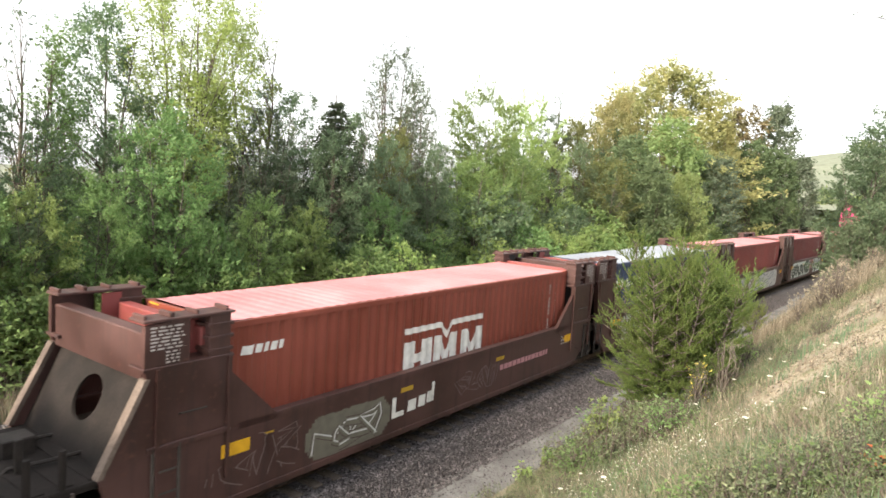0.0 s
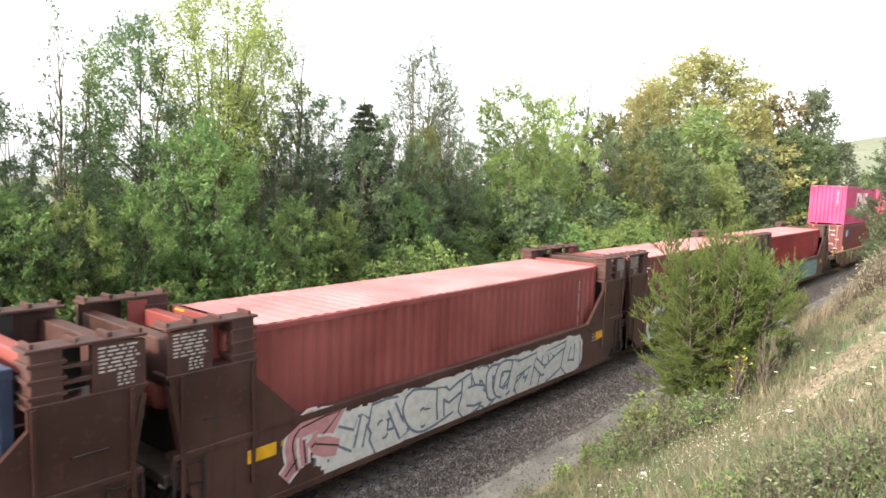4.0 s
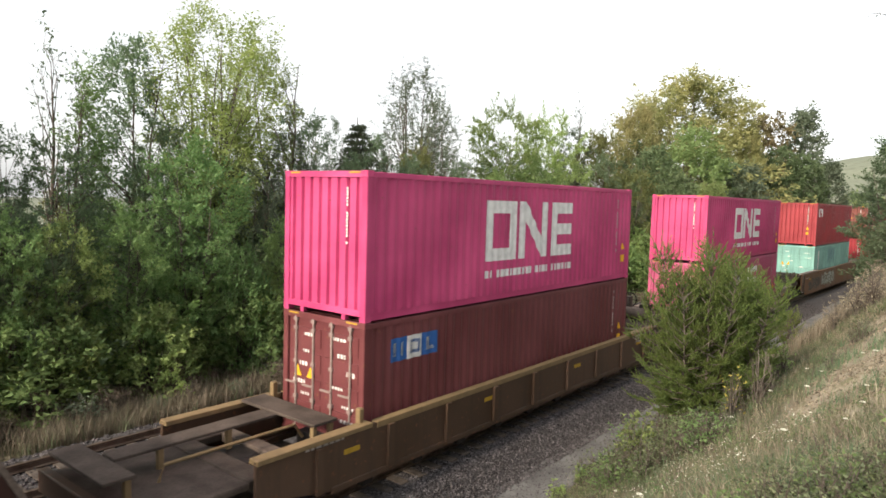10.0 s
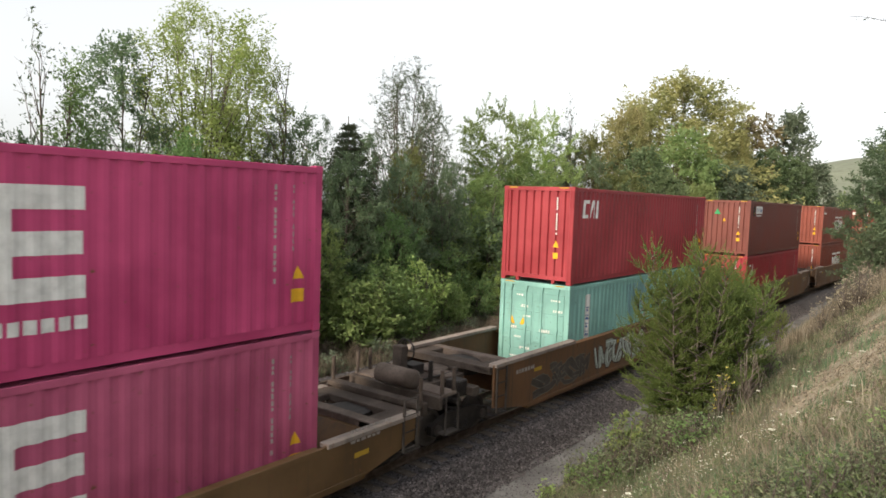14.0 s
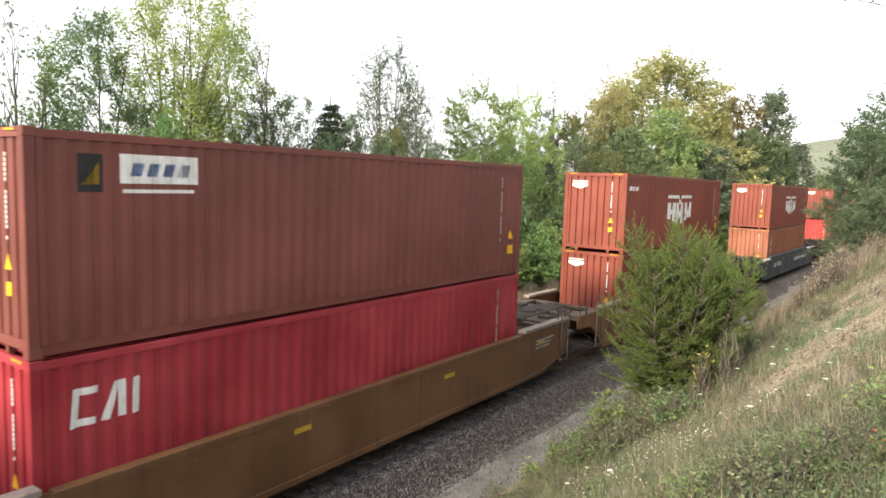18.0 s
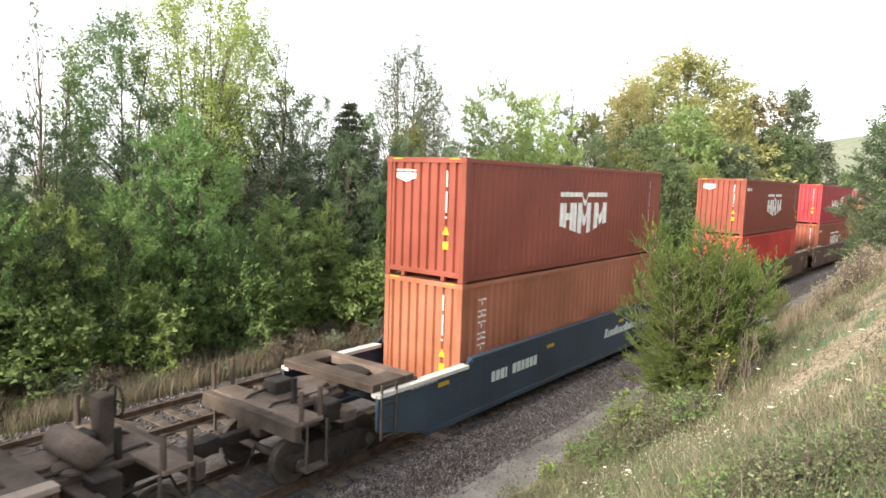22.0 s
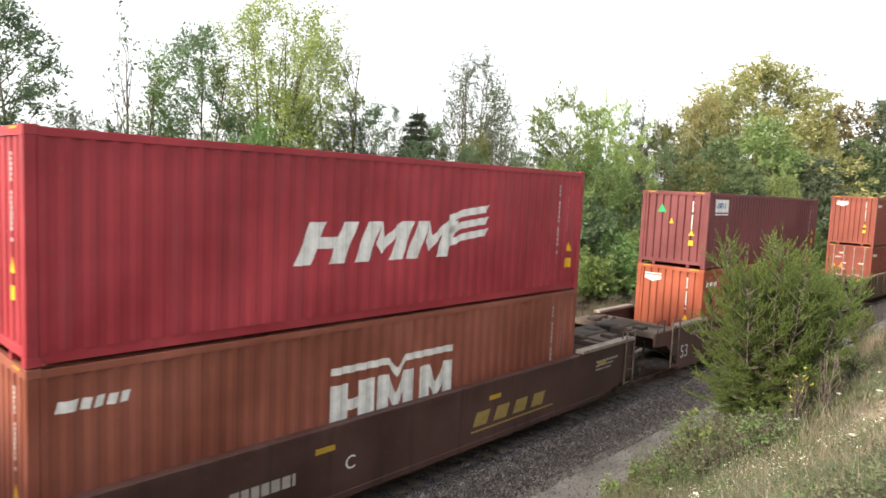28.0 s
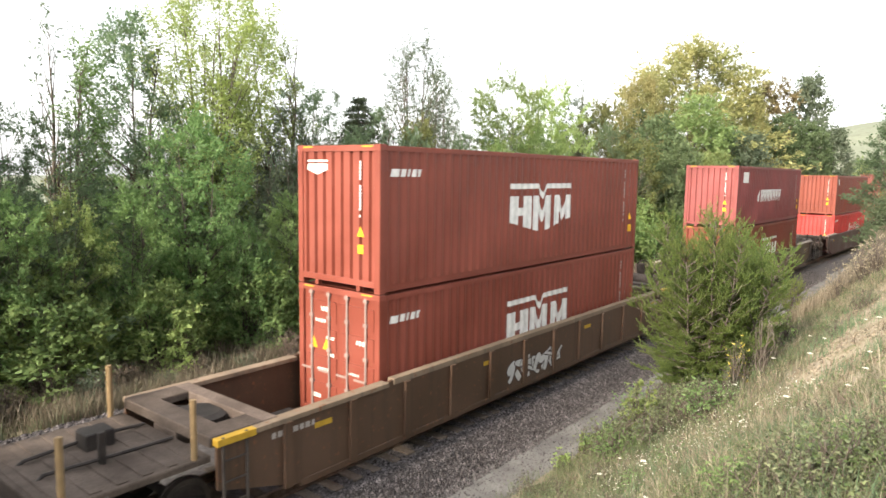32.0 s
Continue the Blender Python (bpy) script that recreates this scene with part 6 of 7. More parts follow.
for d, s in ((d2, 1), (d3, 2), (d4, 3)):
    number_mark(d, "53", x - 1.95, 0.62, 0.58, "g_white")
    if d is not d4:
        flat_marks(d, [rect(x + 8.05 + 0.68 * k, x + 8.5 + 0.68 * k, 0.72, 1.02, 0.12) for k in range(4)] + [rect(x + 8.0, x + 11.0, 0.60, 0.64)], "g_gold", "faded gold slanted brand mark")
    flat_marks(d, bars_row(x + 1.3, x + 2.3, 0.80, 0.20, 20 + s, (0.13, 0.17)) + bars_row(x + 2.55, x + 3.7, 0.82, 0.20, 40 + s, (0.13, 0.17)), "print", "faded cream stencilled lettering")
number_mark(d3, "C", x + 4.7, 0.78, 0.34, "white")
number_mark(d4, "R", x + 4.7, 0.78, 0.34, "white")
spray(d4, x + 6.6, x + 11.2, 0.45, 1.42, 81, "grey and black graffiti letters with gold rays", "g_sage", "black", None, None, 0.75, 0.17, 0.06)
for u, z in ((6.3, 0.9), (6.9, 1.35), (8.2, 0.6), (9.9, 1.4), (11.3, 1.0)):
    flat_marks(d4, [[(x + u - 0.32, z - 0.05), (x + u, z - 0.10), (x + u + 0.34, z + 0.12), (x + u, z + 0.10)]], "g_gold", "gold sprayed ray", -1.4622)
spray(e1, x + 4.1, x + 6.9, 0.42, 1.15, 91, "pale graffiti letters", "g_white", "g_brown", None, None, 0.5, 0.15, 0.03)
for e0 in (-LONG / 2 - 3.76, LONG / 2 + 2.0):
    part("corner_stripe", Geo().chamfered(e0, e0 + 0.7, -1.512, -1.36, 1.50, 1.61, 0.01), M["dull_yellow"], e1, "worn yellow corner paint")

# ---- plants ----
def leaf_cloud(centres, radii, count, size, rng, flat=0.75, droop=0.0, slim=0.6):
    """Small leaves scattered round the given centres: three-cornered blades. Returns vertices, faces."""
    centres, radii = np.asarray(centres), np.asarray(radii)
    pick = rng.choice(len(centres), count, p=radii ** 1.5 / (radii ** 1.5).sum())
    c = centres[pick] + rng.normal(0, 0.45, (count, 3)) * radii[pick, None] * [1, 1, flat]
    c[:, 2] -= droop * np.abs(rng.normal(0, 1, count))
    return blade_leaves(c, rng.normal(0, 1, (count, 3)) * [1, 1, 0.55], size, rng, slim)


def blade_leaves(c, a, size, rng, slim):
    """Leaves at the places c that point along a."""
    count = len(c)
    a = a / (np.linalg.norm(a, axis=1)[:, None] + 1e-9)
    b = np.cross(a, rng.normal(0, 1, (count, 3)) + [0, 0, 0.8])
    b /= np.linalg.norm(b, axis=1)[:, None] + 1e-9
    s = (size * rng.uniform(0.55, 1.3, count))[:, None]
    v = np.stack([c - a * s * 0.75 + b * s * slim, c - a * s * 0.75 - b * s * slim, c + a * s * 1.25], 1).reshape(-1, 3)
    return v, np.arange(3 * count).reshape(-1, 3)


def twig_leaves(twigs, count, size, rng, loose=0.07, slim=0.6):
    """Leaves set along twigs, so that sprays with gaps between them form."""
    p, q = np.array([t[0] for t in twigs]), np.array([t[1] for t in twigs])
    w = np.linalg.norm(q - p, axis=1)
    k = rng.choice(len(p), count, p=w / w.sum())
    u = (0.12 + 0.95 * rng.random(count) ** 0.8)[:, None]
    c = p[k] + (q[k] - p[k]) * u + rng.normal(0, loose, (count, 3))
    a = (q[k] - p[k]) / w[k, None] * 0.7 + rng.normal(0, 0.7, (count, 3)) * [1, 1, 0.7]
    return blade_leaves(c, a, size, rng, slim)


def outline(shape, q):
    """How wide a crown is, 0 to 1, at a height q from its foot (0) to its top (1)."""
    if shape == "round":
        return math.sqrt(max(0.0, 1 - (1.75 * q - 0.75) ** 2)) if q > 0.02 else 0.6
    if shape == "dome":
        return math.sqrt(max(0.0, 1 - (1.35 * q - 0.38) ** 2))
    if shape == "fan":
        return 0.30 + 0.9 * q if q < 0.72 else max(0.12, 0.95 * math.sqrt(max(0, 1 - ((q - 0.72) / 0.29) ** 2)))
    if shape == "cone":
        return 1.0 - 0.9 * q
    return 0.55 + 0.45 * math.sin(min(1, q * 1.5) * 1.57) if q < 0.6 else max(0.10, 1 - 1.9 * (q - 0.6) ** 1.0)


def grow(rng, height, crown_from, spread, clumps, stems=1, shape="round", rc=0.5, lean=0.05, rise=0.6, shell=0.35, flat=0.75, twigs=7, thick=1.0):
    """Stems that fork into limbs all through the crown's outline, each limb ending in a spray of twigs; returns wood, twigs."""
    g, sprays, lines = Geo(), [], []
    n = 8
    r0 = (0.009 * height + 0.03) * thick
    for i in range(stems):
        a = i * 2.4 + rng.uniform(0, 1.5)
        out = 0 if stems == 1 else spread * rng.uniform(0.25, 0.5)
        top = height * rng.uniform(0.86, 0.97)
        pts = []
        wob = Vector((0, 0, 0))
        for k in range(n + 1):
            q = k / n
            wob += Vector((rng.normal(0, lean), rng.normal(0, lean), 0)) * height / n
            pts.append(Vector((math.cos(a) * out * q ** 1.3, math.sin(a) * out * q ** 1.3, -0.3 + (top + 0.3) * q)) + wob)
        rr = r0 / math.sqrt(stems) * 1.1
        g.tube(pts, [rr * (1 - 0.9 * k / n) for k in range(n + 1)], 6)
        lines.append((pts, rr, top))
    for i in range(clumps):
        q = (i + rng.uniform(0, 1)) / clumps
        q = 1 - (1 - q) ** 0.9
        z = height * (crown_from + (1 - crown_from) * q)
        rad = spread * outline(shape, q) * rng.uniform(0.72, 1.15)
        rho = rad * math.sqrt(rng.uniform(shell, 1.0))
        a = i * 2.4 + rng.uniform(-0.7, 0.7)
        tip = Vector((math.cos(a) * rho, math.sin(a) * rho, z))
        pts, rr, top = min(lines, key=lambda s: (s[0][-2].xy - tip.xy).length + rng.uniform(0, 0.8))
        zf = max(0.12 * height, z - rise * (rho + 0.3) - rng.uniform(0.1, 0.5))
        k = min(n - 1, max(0, int(zf / top * n)))
        base = pts[k].lerp(pts[k + 1], min(1, max(0, zf / top * n - k)))
        mid = base.lerp(tip, 0.5) + Vector((rng.normal(0, 0.12), rng.normal(0, 0.12), 0.10 * rho * rng.uniform(-0.5, 1.4)))
        br = max(0.012, rr * (1 - 0.85 * zf / height) * 0.5)
        g.tube([base, mid, tip], [br, br * 0.6, br * 0.25], 4)
        size = rc * rng.uniform(0.6, 1.35)
        along = (tip - mid).normalized()
        for m in range(twigs):
            o = mid.lerp(tip, rng.uniform(0.35, 1.0))
            d = Vector((rng.normal(0, 1), rng.normal(0, 1), rng.normal(0.1, 0.9) * flat)) * 0.62 + along * 0.75
            e = o + d.normalized() * size * rng.uniform(0.7, 1.7)
            if m < 4:
                g.tube([o, e], [br * 0.3, br * 0.1], 3)
            sprays.append((tuple(o), tuple(e)))
    return g, sprays


def tree_kind(name, label, seed, leaf, height, crown_from, spread, clumps, leaves, size, bark="bark", category="tree", group="trees of the wood", key="", **kw):
    """One tree of a kind, to be copied: stems with limbs, and a crown of single leaves."""
    cloud = {k: kw.pop(k) for k in ("loose", "slim") if k in kw}
    rng = np.random.default_rng(seed)
    g, sprays = grow(rng, height, crown_from, spread, clumps, **kw)
    ob = thing(name, label, category, group)
    part("trunk", g.mesh("trunk", True), M[bark], ob)
    v, f = twig_leaves(sprays, leaves, size, rng, **cloud)
    part("crown", quick_mesh("crown", v, f), M[leaf], ob)
    ob["high"], ob["wide"] = height + 0.2, 2 * spread + 0.4
    return ob


def conifer_kind(name, label, seed, leaf, height=9.0, spread=2.0, tiers=26, leaves=9000, size=0.09):
    rng = np.random.default_rng(seed)
    g, centres, radii = Geo(), [], []
    g.tube([(0, 0, -0.2), (0.05, 0, height * 0.5), (0, 0.05, height)], [0.14, 0.08, 0.015], 7)
    for i in range(tiers):
        z = height * (0.12 + 0.86 * i / tiers)
        reach = spread * (1 - i / tiers) ** 0.8 * rng.uniform(0.8, 1.2) + 0.1
        for k in range(6):
            a = k * 1.05 + i * 0.7 + rng.uniform(-0.3, 0.3)
            q = Vector((math.cos(a) * reach, math.sin(a) * reach, z - 0.15 * reach + rng.uniform(-0.1, 0.1)))
            g.tube([(0, 0, z), tuple(q)], [0.02, 0.005], 4)
            for m in (0.35, 0.7, 1.0):
                centres.append((q.x * m, q.y * m, z + (q.z - z) * m))
                radii.append(0.12 + 0.14 * reach * m)
    ob = thing(name, label, "conifer", "trees of the wood")
    part("trunk", g.mesh("trunk", True), M["bark"], ob)
    v, f = leaf_cloud(centres, radii, leaves, size, rng, 1.0, slim=0.35)
    part("crown", quick_mesh("crown", v, f), M[leaf], ob)
    ob["high"], ob["wide"] = height, 2 * spread
    return ob


EDGE = "shrubs at the wood's edge"
KINDS = dict(
    airy=tree_kind("tall_light_tree", "tall vase-shaped tree with light yellow-green leaves on forked stems", 11, "leaf_light", 12, 0.28, 2.3, 120, 32000, 0.052, stems=5, shape="fan", rc=0.62, rise=1.5, flat=1.1, twigs=9, loose=0.10, thick=1.15),
    airy_b=tree_kind("tall_light_tree", "slender airy tree with sparse light leaves on bare limbs", 12, "leaf_light", 12, 0.35, 1.7, 60, 7500, 0.052, stems=2, shape="tall", rc=0.55, rise=1.2, lean=0.07, thick=1.2),
    column=tree_kind("slender_tree", "narrow ivy-clad stem with fresh green leaves", 26, "leaf_mid", 11, 0.1, 0.7, 60, 8500, 0.055, stems=1, shape="tall", rc=0.40, rise=0.5, loose=0.09),
    open_dark=tree_kind("open_crowned_tree", "open-crowned tree with dark green leaf clusters and gaps", 13, "leaf_dark", 11, 0.12, 2.2, 86, 17000, 0.064, stems=2, shape="tall", rc=0.52, rise=0.5, flat=0.7, loose=0.09, thick=1.2),
    sparse=tree_kind("open_crowned_tree", "thin open tree with few brownish green leaves", 25, "leaf_gray", 11, 0.15, 2.2, 84, 13000, 0.06, stems=3, shape="fan", rc=0.50, rise=0.8, flat=0.8, loose=0.08, thick=1.2),
    layer=tree_kind("layered_tree", "dark tree with flat spreading layers of leaves", 27, "leaf_dark", 9, 0.2, 2.8, 64, 14500, 0.06, stems=2, shape="dome", rc=0.75, rise=0.15, flat=0.16, loose=0.07, thick=1.2),
    round_mid=tree_kind("broadleaf_tree", "dense broadleaf tree with mid green leaves in tiers", 14, "leaf_mid", 8, 0.06, 2.3, 84, 17500, 0.068, stems=2, shape="round", rc=0.62, flat=0.35, rise=0.35, twigs=9),
    round_dark=tree_kind("broadleaf_tree", "dark green broadleaf tree with open tiers", 15, "leaf_dark", 8, 0.06, 2.3, 70, 13500, 0.068, stems=2, shape="round", rc=0.60, flat=0.4, rise=0.4, twigs=8),
    round_light=tree_kind("broadleaf_tree", "broadleaf tree with bright light green leaves", 28, "leaf_shrub", 8, 0.08, 2.3, 76, 15000, 0.068, stems=3, shape="round", rc=0.60, flat=0.35, rise=0.4, twigs=9),
    willow=tree_kind("grey_green_tree", "feathery grey-green tree with a fine upright crown", 16, "leaf_gray", 12, 0.15, 2.4, 120, 25000, 0.056, stems=3, shape="tall", rc=0.75, rise=1.6, flat=1.7, slim=0.40, loose=0.05, thick=1.15),
    fan=tree_kind("spreading_tree", "spreading tree with layered light green foliage and dark forks", 17, "leaf_light", 9, 0.34, 3.2, 90, 23000, 0.066, stems=4, shape="fan", rc=0.8, rise=0.25, flat=0.18, thick=1.3),
    olive=tree_kind("olive_toned_tree", "tree with dull olive-brown leaves", 18, "leaf_olive", 10, 0.12, 2.6, 90, 11000, 0.095, stems=2, shape="dome", rc=0.65, loose=0.10),
    gold=tree_kind("autumn_tree", "large round tree turning golden yellow", 19, "leaf_yellow", 14, 0.10, 5.2, 150, 38000, 0.125, stems=4, shape="dome", rc=1.15, rise=0.5, flat=0.6, twigs=12, loose=0.13, thick=1.2),
    rust=tree_kind("autumn_tree", "tree with rusty brown autumn crown", 20, "leaf_rust", 12, 0.2, 2.4, 60, 6000, 0.17, shape="dome", rc=0.85, loose=0.15),
    far_mid=tree_kind("broadleaf_tree", "tall mid green tree beside the track", 21, "leaf_far", 12, 0.06, 3.2, 100, 11000, 0.16, stems=2, shape="round", rc=0.85, flat=0.5, loose=0.16, twigs=9),
    far_light=tree_kind("broadleaf_tree", "tall light green tree beside the track", 29, "leaf_far_light", 12, 0.06, 3.0, 100, 11000, 0.15, stems=2, shape="dome", rc=0.85, flat=0.8, loose=0.18, twigs=9),
    far_gray=tree_kind("grey_green_tree", "tall grey-green tree standing against the sky", 22, "leaf_gray", 13, 0.06, 2.6, 90, 9000, 0.16, stems=2, shape="tall", rc=0.85, rise=0.8, loose=0.15),
    distant=tree_kind("distant_tree", "distant rounded tree on the hill", 30, "leaf_far_light", 10, 0.1, 4.0, 50, 1500, 0.5, shape="dome", rc=1.4, flat=0.7, loose=0.5),
    conifer=conifer_kind("conifer", "dark green conical conifer among broadleaf trees", 23, "leaf_fir", 9, 1.8, 26, 30000, 0.07),
    bare=tree_kind("bare_tree", "bare thin grey sapling, nearly leafless", 24, "leaf_gray", 9, 0.3, 0.6, 26, 420, 0.07, stems=1, shape="tall", rc=0.35, rise=1.6, loose=0.05, lean=0.035),
    weed=tree_kind("leafy_weed", "low grey-green leafy weed on the bank", 35, "grass", 0.55, 0.05, 0.30, 26, 700, 0.018, category="weed", group="weeds on the bank", stems=5, shape="dome", rc=0.07, lean=0.02, rise=0.9),
    weed_c=tree_kind("seeding_weed", "brown seeding weed below the wood", 37, "reed", 1.0, 0.1, 0.35, 34, 900, 0.026, category="weed", group="weeds below the wood", stems=5, shape="dome", rc=0.14, lean=0.03, rise=0.9, loose=0.03),
    weed_d=tree_kind("leafy_weed", "grey-green leafy weed below the wood", 38, "leaf_gray", 0.9, 0.05, 0.40, 34, 800, 0.034, category="weed", group="weeds below the wood", stems=5, shape="dome", rc=0.14, lean=0.03, rise=0.9, loose=0.03),
    weed_b=tree_kind("leafy_weed", "low mid green leafy weed on the bank", 36, "leaf_mid", 0.5, 0.05, 0.30, 26, 650, 0.023, category="weed", group="weeds on the bank", stems=5, shape="dome", rc=0.07, lean=0.02, rise=0.9),
    shrub=tree_kind("shrub", "fresh green leafy shrub at the wood's edge", 31, "leaf_shrub", 2.4, 0.02, 1.35, 60, 4600, 0.068, category="shrub", group=EDGE, stems=4, shape="dome", rc=0.34, flat=0.5),
    shrub_b=tree_kind("shrub", "mid green bushy shrub at the wood's edge", 32, "leaf_mid", 2.8, 0.02, 1.4, 60, 4600, 0.068, category="shrub", group=EDGE, stems=4, shape="dome", rc=0.36, flat=0.6),
    shrub_c=tree_kind("shrub", "dark green dense shrub under the trees", 33, "leaf_dark", 3.2, 0.02, 1.6, 60, 4200, 0.078, category="shrub", group=EDGE, stems=3, shape="dome", rc=0.40),
    shrub_d=tree_kind("shrub", "pale yellow-green shrub with thin arching shoots", 34, "leaf_light", 2.8, 0.05, 1.3, 60, 3600, 0.06, category="shrub", group=EDGE, stems=5, shape="fan", rc=0.30, rise=1.0),
)
USED = set()


def plant(kind, x, y, scale=1.0, turn=0.0, wide=1.0, z=None):
    """Places a plant of a kind: the first time the pattern itself, then copies."""
    src = KINDS[kind]
    m = pose(x, y, ground_z(x, y) - 0.05 if z is None else z, 0, 0, turn) @ Matrix.Diagonal((scale * wide, scale * wide, scale, 1))
    if kind not in USED:
        USED.add(kind)
        src.matrix_basis = m
        return src
    keep = src.scale.copy()
    src.scale = (1, 1, 1)
    ob = copy_thing(src, m)
    src.scale = keep
    return ob


# trees of the wood: kind, x, y, height of the top over the rails, width of the crown
SKYLINE = [
    ("open_dark", 5.6, 22.5, 10.6, 4.6),
    ("open_dark", 4.2, 21.0, 8.8, 3.8),
    ("round_dark", 5.2, 20.5, 6.6, 3.6),
    ("round_mid", 4.2, 19.8, 5.6, 3.2),
    ("sparse", 7.4, 22.5, 7.6, 2.6),
    ("bare", 9.6, 24.0, 11.2, 1.5),
    ("bare", 10.7, 24.5, 10.3, 1.3),
    ("column", 10.2, 22.8, 9.9, 1.7),
    ("layer", 8.7, 21.5, 7.2, 3.4),
    ("open_dark", 12.2, 24.0, 11.3, 4.0),
    ("layer", 13.0, 23.0, 8.2, 3.4),
    ("airy", 15.4, 23.5, 12.9, 6.6),
    ("airy_b", 18.9, 24.5, 12.2, 3.8),
    ("airy_b", 17.2, 25.0, 10.2, 2.6),
    ("layer", 21.0, 25.0, 9.8, 5.2),
    ("sparse", 19.6, 24.0, 8.6, 3.6),
    ("sparse", 23.6, 26.0, 9.8, 3.4),
    ("conifer", 22.0, 22.2, 9.4, 4.4),
    ("willow", 29.8, 25.5, 13.2, 6.6),
    ("open_dark", 26.6, 25.5, 9.2, 3.4),
    ("round_mid", 12.3, 20.0, 7.3, 3.9),
    ("sparse", 15.7, 21.8, 6.8, 3.2),
    ("sparse", 17.8, 21.5, 6.6, 3.0),
    ("open_dark", 18.6, 22.0, 6.4, 2.8),
    ("round_dark", 20.4, 20.6, 7.4, 3.3),
    ("round_dark", 25.0, 21.5, 7.6, 3.4),
    ("olive", 27.2, 23.0, 8.4, 3.0),
    ("round_dark", 28.6, 21.5, 7.4, 3.3),
    ("round_mid", 6.6, 19.6, 5.0, 2.8),
    ("round_light", 8.0, 19.5, 4.9, 2.6),
    ("round_mid", 9.9, 19.5, 5.2, 2.6),
    ("shrub_b", 13.4, 19.0, 4.2, 2.4),
    ("round_mid", 15.7, 19.3, 4.8, 2.4),
    ("round_light", 17.9, 19.3, 4.6, 2.3),
    ("round_mid", 22.6, 19.8, 4.9, 2.6),
    ("willow", 35.3, 28.0, 12.4, 5.0),
    ("fan", 38.8, 25.0, 12.0, 5.9),
    ("fan", 48.3, 27.0, 12.7, 6.1),
    ("bare", 55.5, 28.0, 15.3, 2.2),
    ("sparse", 52.3, 27.0, 12.2, 4.5),
    ("round_light", 31.7, 21.0, 7.3, 4.2),
    ("round_mid", 37.8, 22.0, 8.3, 4.8),
    ("round_light", 42.9, 22.0, 8.9, 4.5),
    ("round_dark", 48.0, 22.0, 9.4, 4.9),
    ("olive", 48.8, 20.0, 8.4, 4.5),
    ("layer", 43.0, 30.5, 8.8, 6.5),
    ("olive", 60.5, 28.0, 12.8, 5.5),
    ("olive", 54.1, 26.0, 11.2, 5.1),
    ("open_dark", 66.6, 27.0, 12.7, 6.1),
    ("gold", 79.5, 26.0, 20.0, 19.0),
    ("gold", 67.0, 27.0, 15.2, 7.0),
    ("gold", 82.7, 20.0, 14.4, 4.3),
    ("rust", 101.0, 22.5, 18.6, 8.5),
    ("olive", 90.0, 24.0, 15.5, 8.0),
    ("far_light", 68.1, 22.0, 13.2, 7.9),
    ("far_mid", 55.7, 21.0, 10.6, 5.5),
    ("far_mid", 72.5, 20.0, 10.6, 6.3),
    ("far_mid", 53.1, 18.0, 8.3, 4.7),
    ("far_light", 58.9, 17.0, 7.6, 4.1),
    ("far_gray", 71.5, 17.5, 10.0, 5.0),
    ("far_gray", 107.8, 19.0, 20.2, 7.9),
    ("far_mid", 88.6, 18.0, 13.0, 6.9),
    ("far_mid", 90.9, 15.5, 12.2, 6.2),
    ("far_gray", 96.6, 13.5, 12.0, 4.9),
    ("round_dark", 50.4, 32.0, 9.4, 7.6),
]
for k, (kind, x, y, top, wide) in enumerate(SKYLINE):
    s = (top - ground_z(x, y)) / KINDS[kind]["high"]
    plant(kind, x, y, s, 67 * k, wide / KINDS[kind]["wide"] / s)

rng = random.Random(8)
# thin undergrowth deep in the wood
for k in range(15):
    x = 5 + 44 * (k / 14) ** 1.15
    plant(("sparse", "round_dark", "open_dark", "layer", "olive")[k * 3 % 5], x + rng.uniform(-0.4, 0.4), rng.uniform(26, 30), rng.uniform(0.52, 0.70) * (1 + x / 140), 53 * k, rng.uniform(0.9, 1.2))
for k in range(30):
    x = 3 + 60 * (k / 29) ** 1.2
    plant(("shrub_c", "shrub_b")[k % 2], x, rng.uniform(24, 33), rng.uniform(1.0, 1.5) * (1 + x / 110), 71 * k, 1.4)
# shrubs in two ranks below the trees
for k in range(54):
    x = -4 + 76 * (k / 53) ** 1.3
    y = line_y(x) + rng.uniform(8.4, 9.6)
    plant(("shrub", "shrub_d", "shrub", "shrub_d", "shrub_b")[k * 7 % 5], x + rng.uniform(-0.5, 0.5), y, rng.uniform(0.55, 1.05) * (1 + x / 110), rng.uniform(0, 360), rng.uniform(0.9, 1.3))
for k in range(36):
    x = -3 + 76 * (k / 35) ** 1.3
    y = line_y(x) + rng.uniform(10.2, 12.0)
    plant(("shrub_c", "shrub_b", "shrub", "shrub_c")[k % 4], x + rng.uniform(-0.7, 0.7), y, rng.uniform(0.9, 1.35) * (1 + x / 110), rng.uniform(0, 360), rng.uniform(0.9, 1.2))


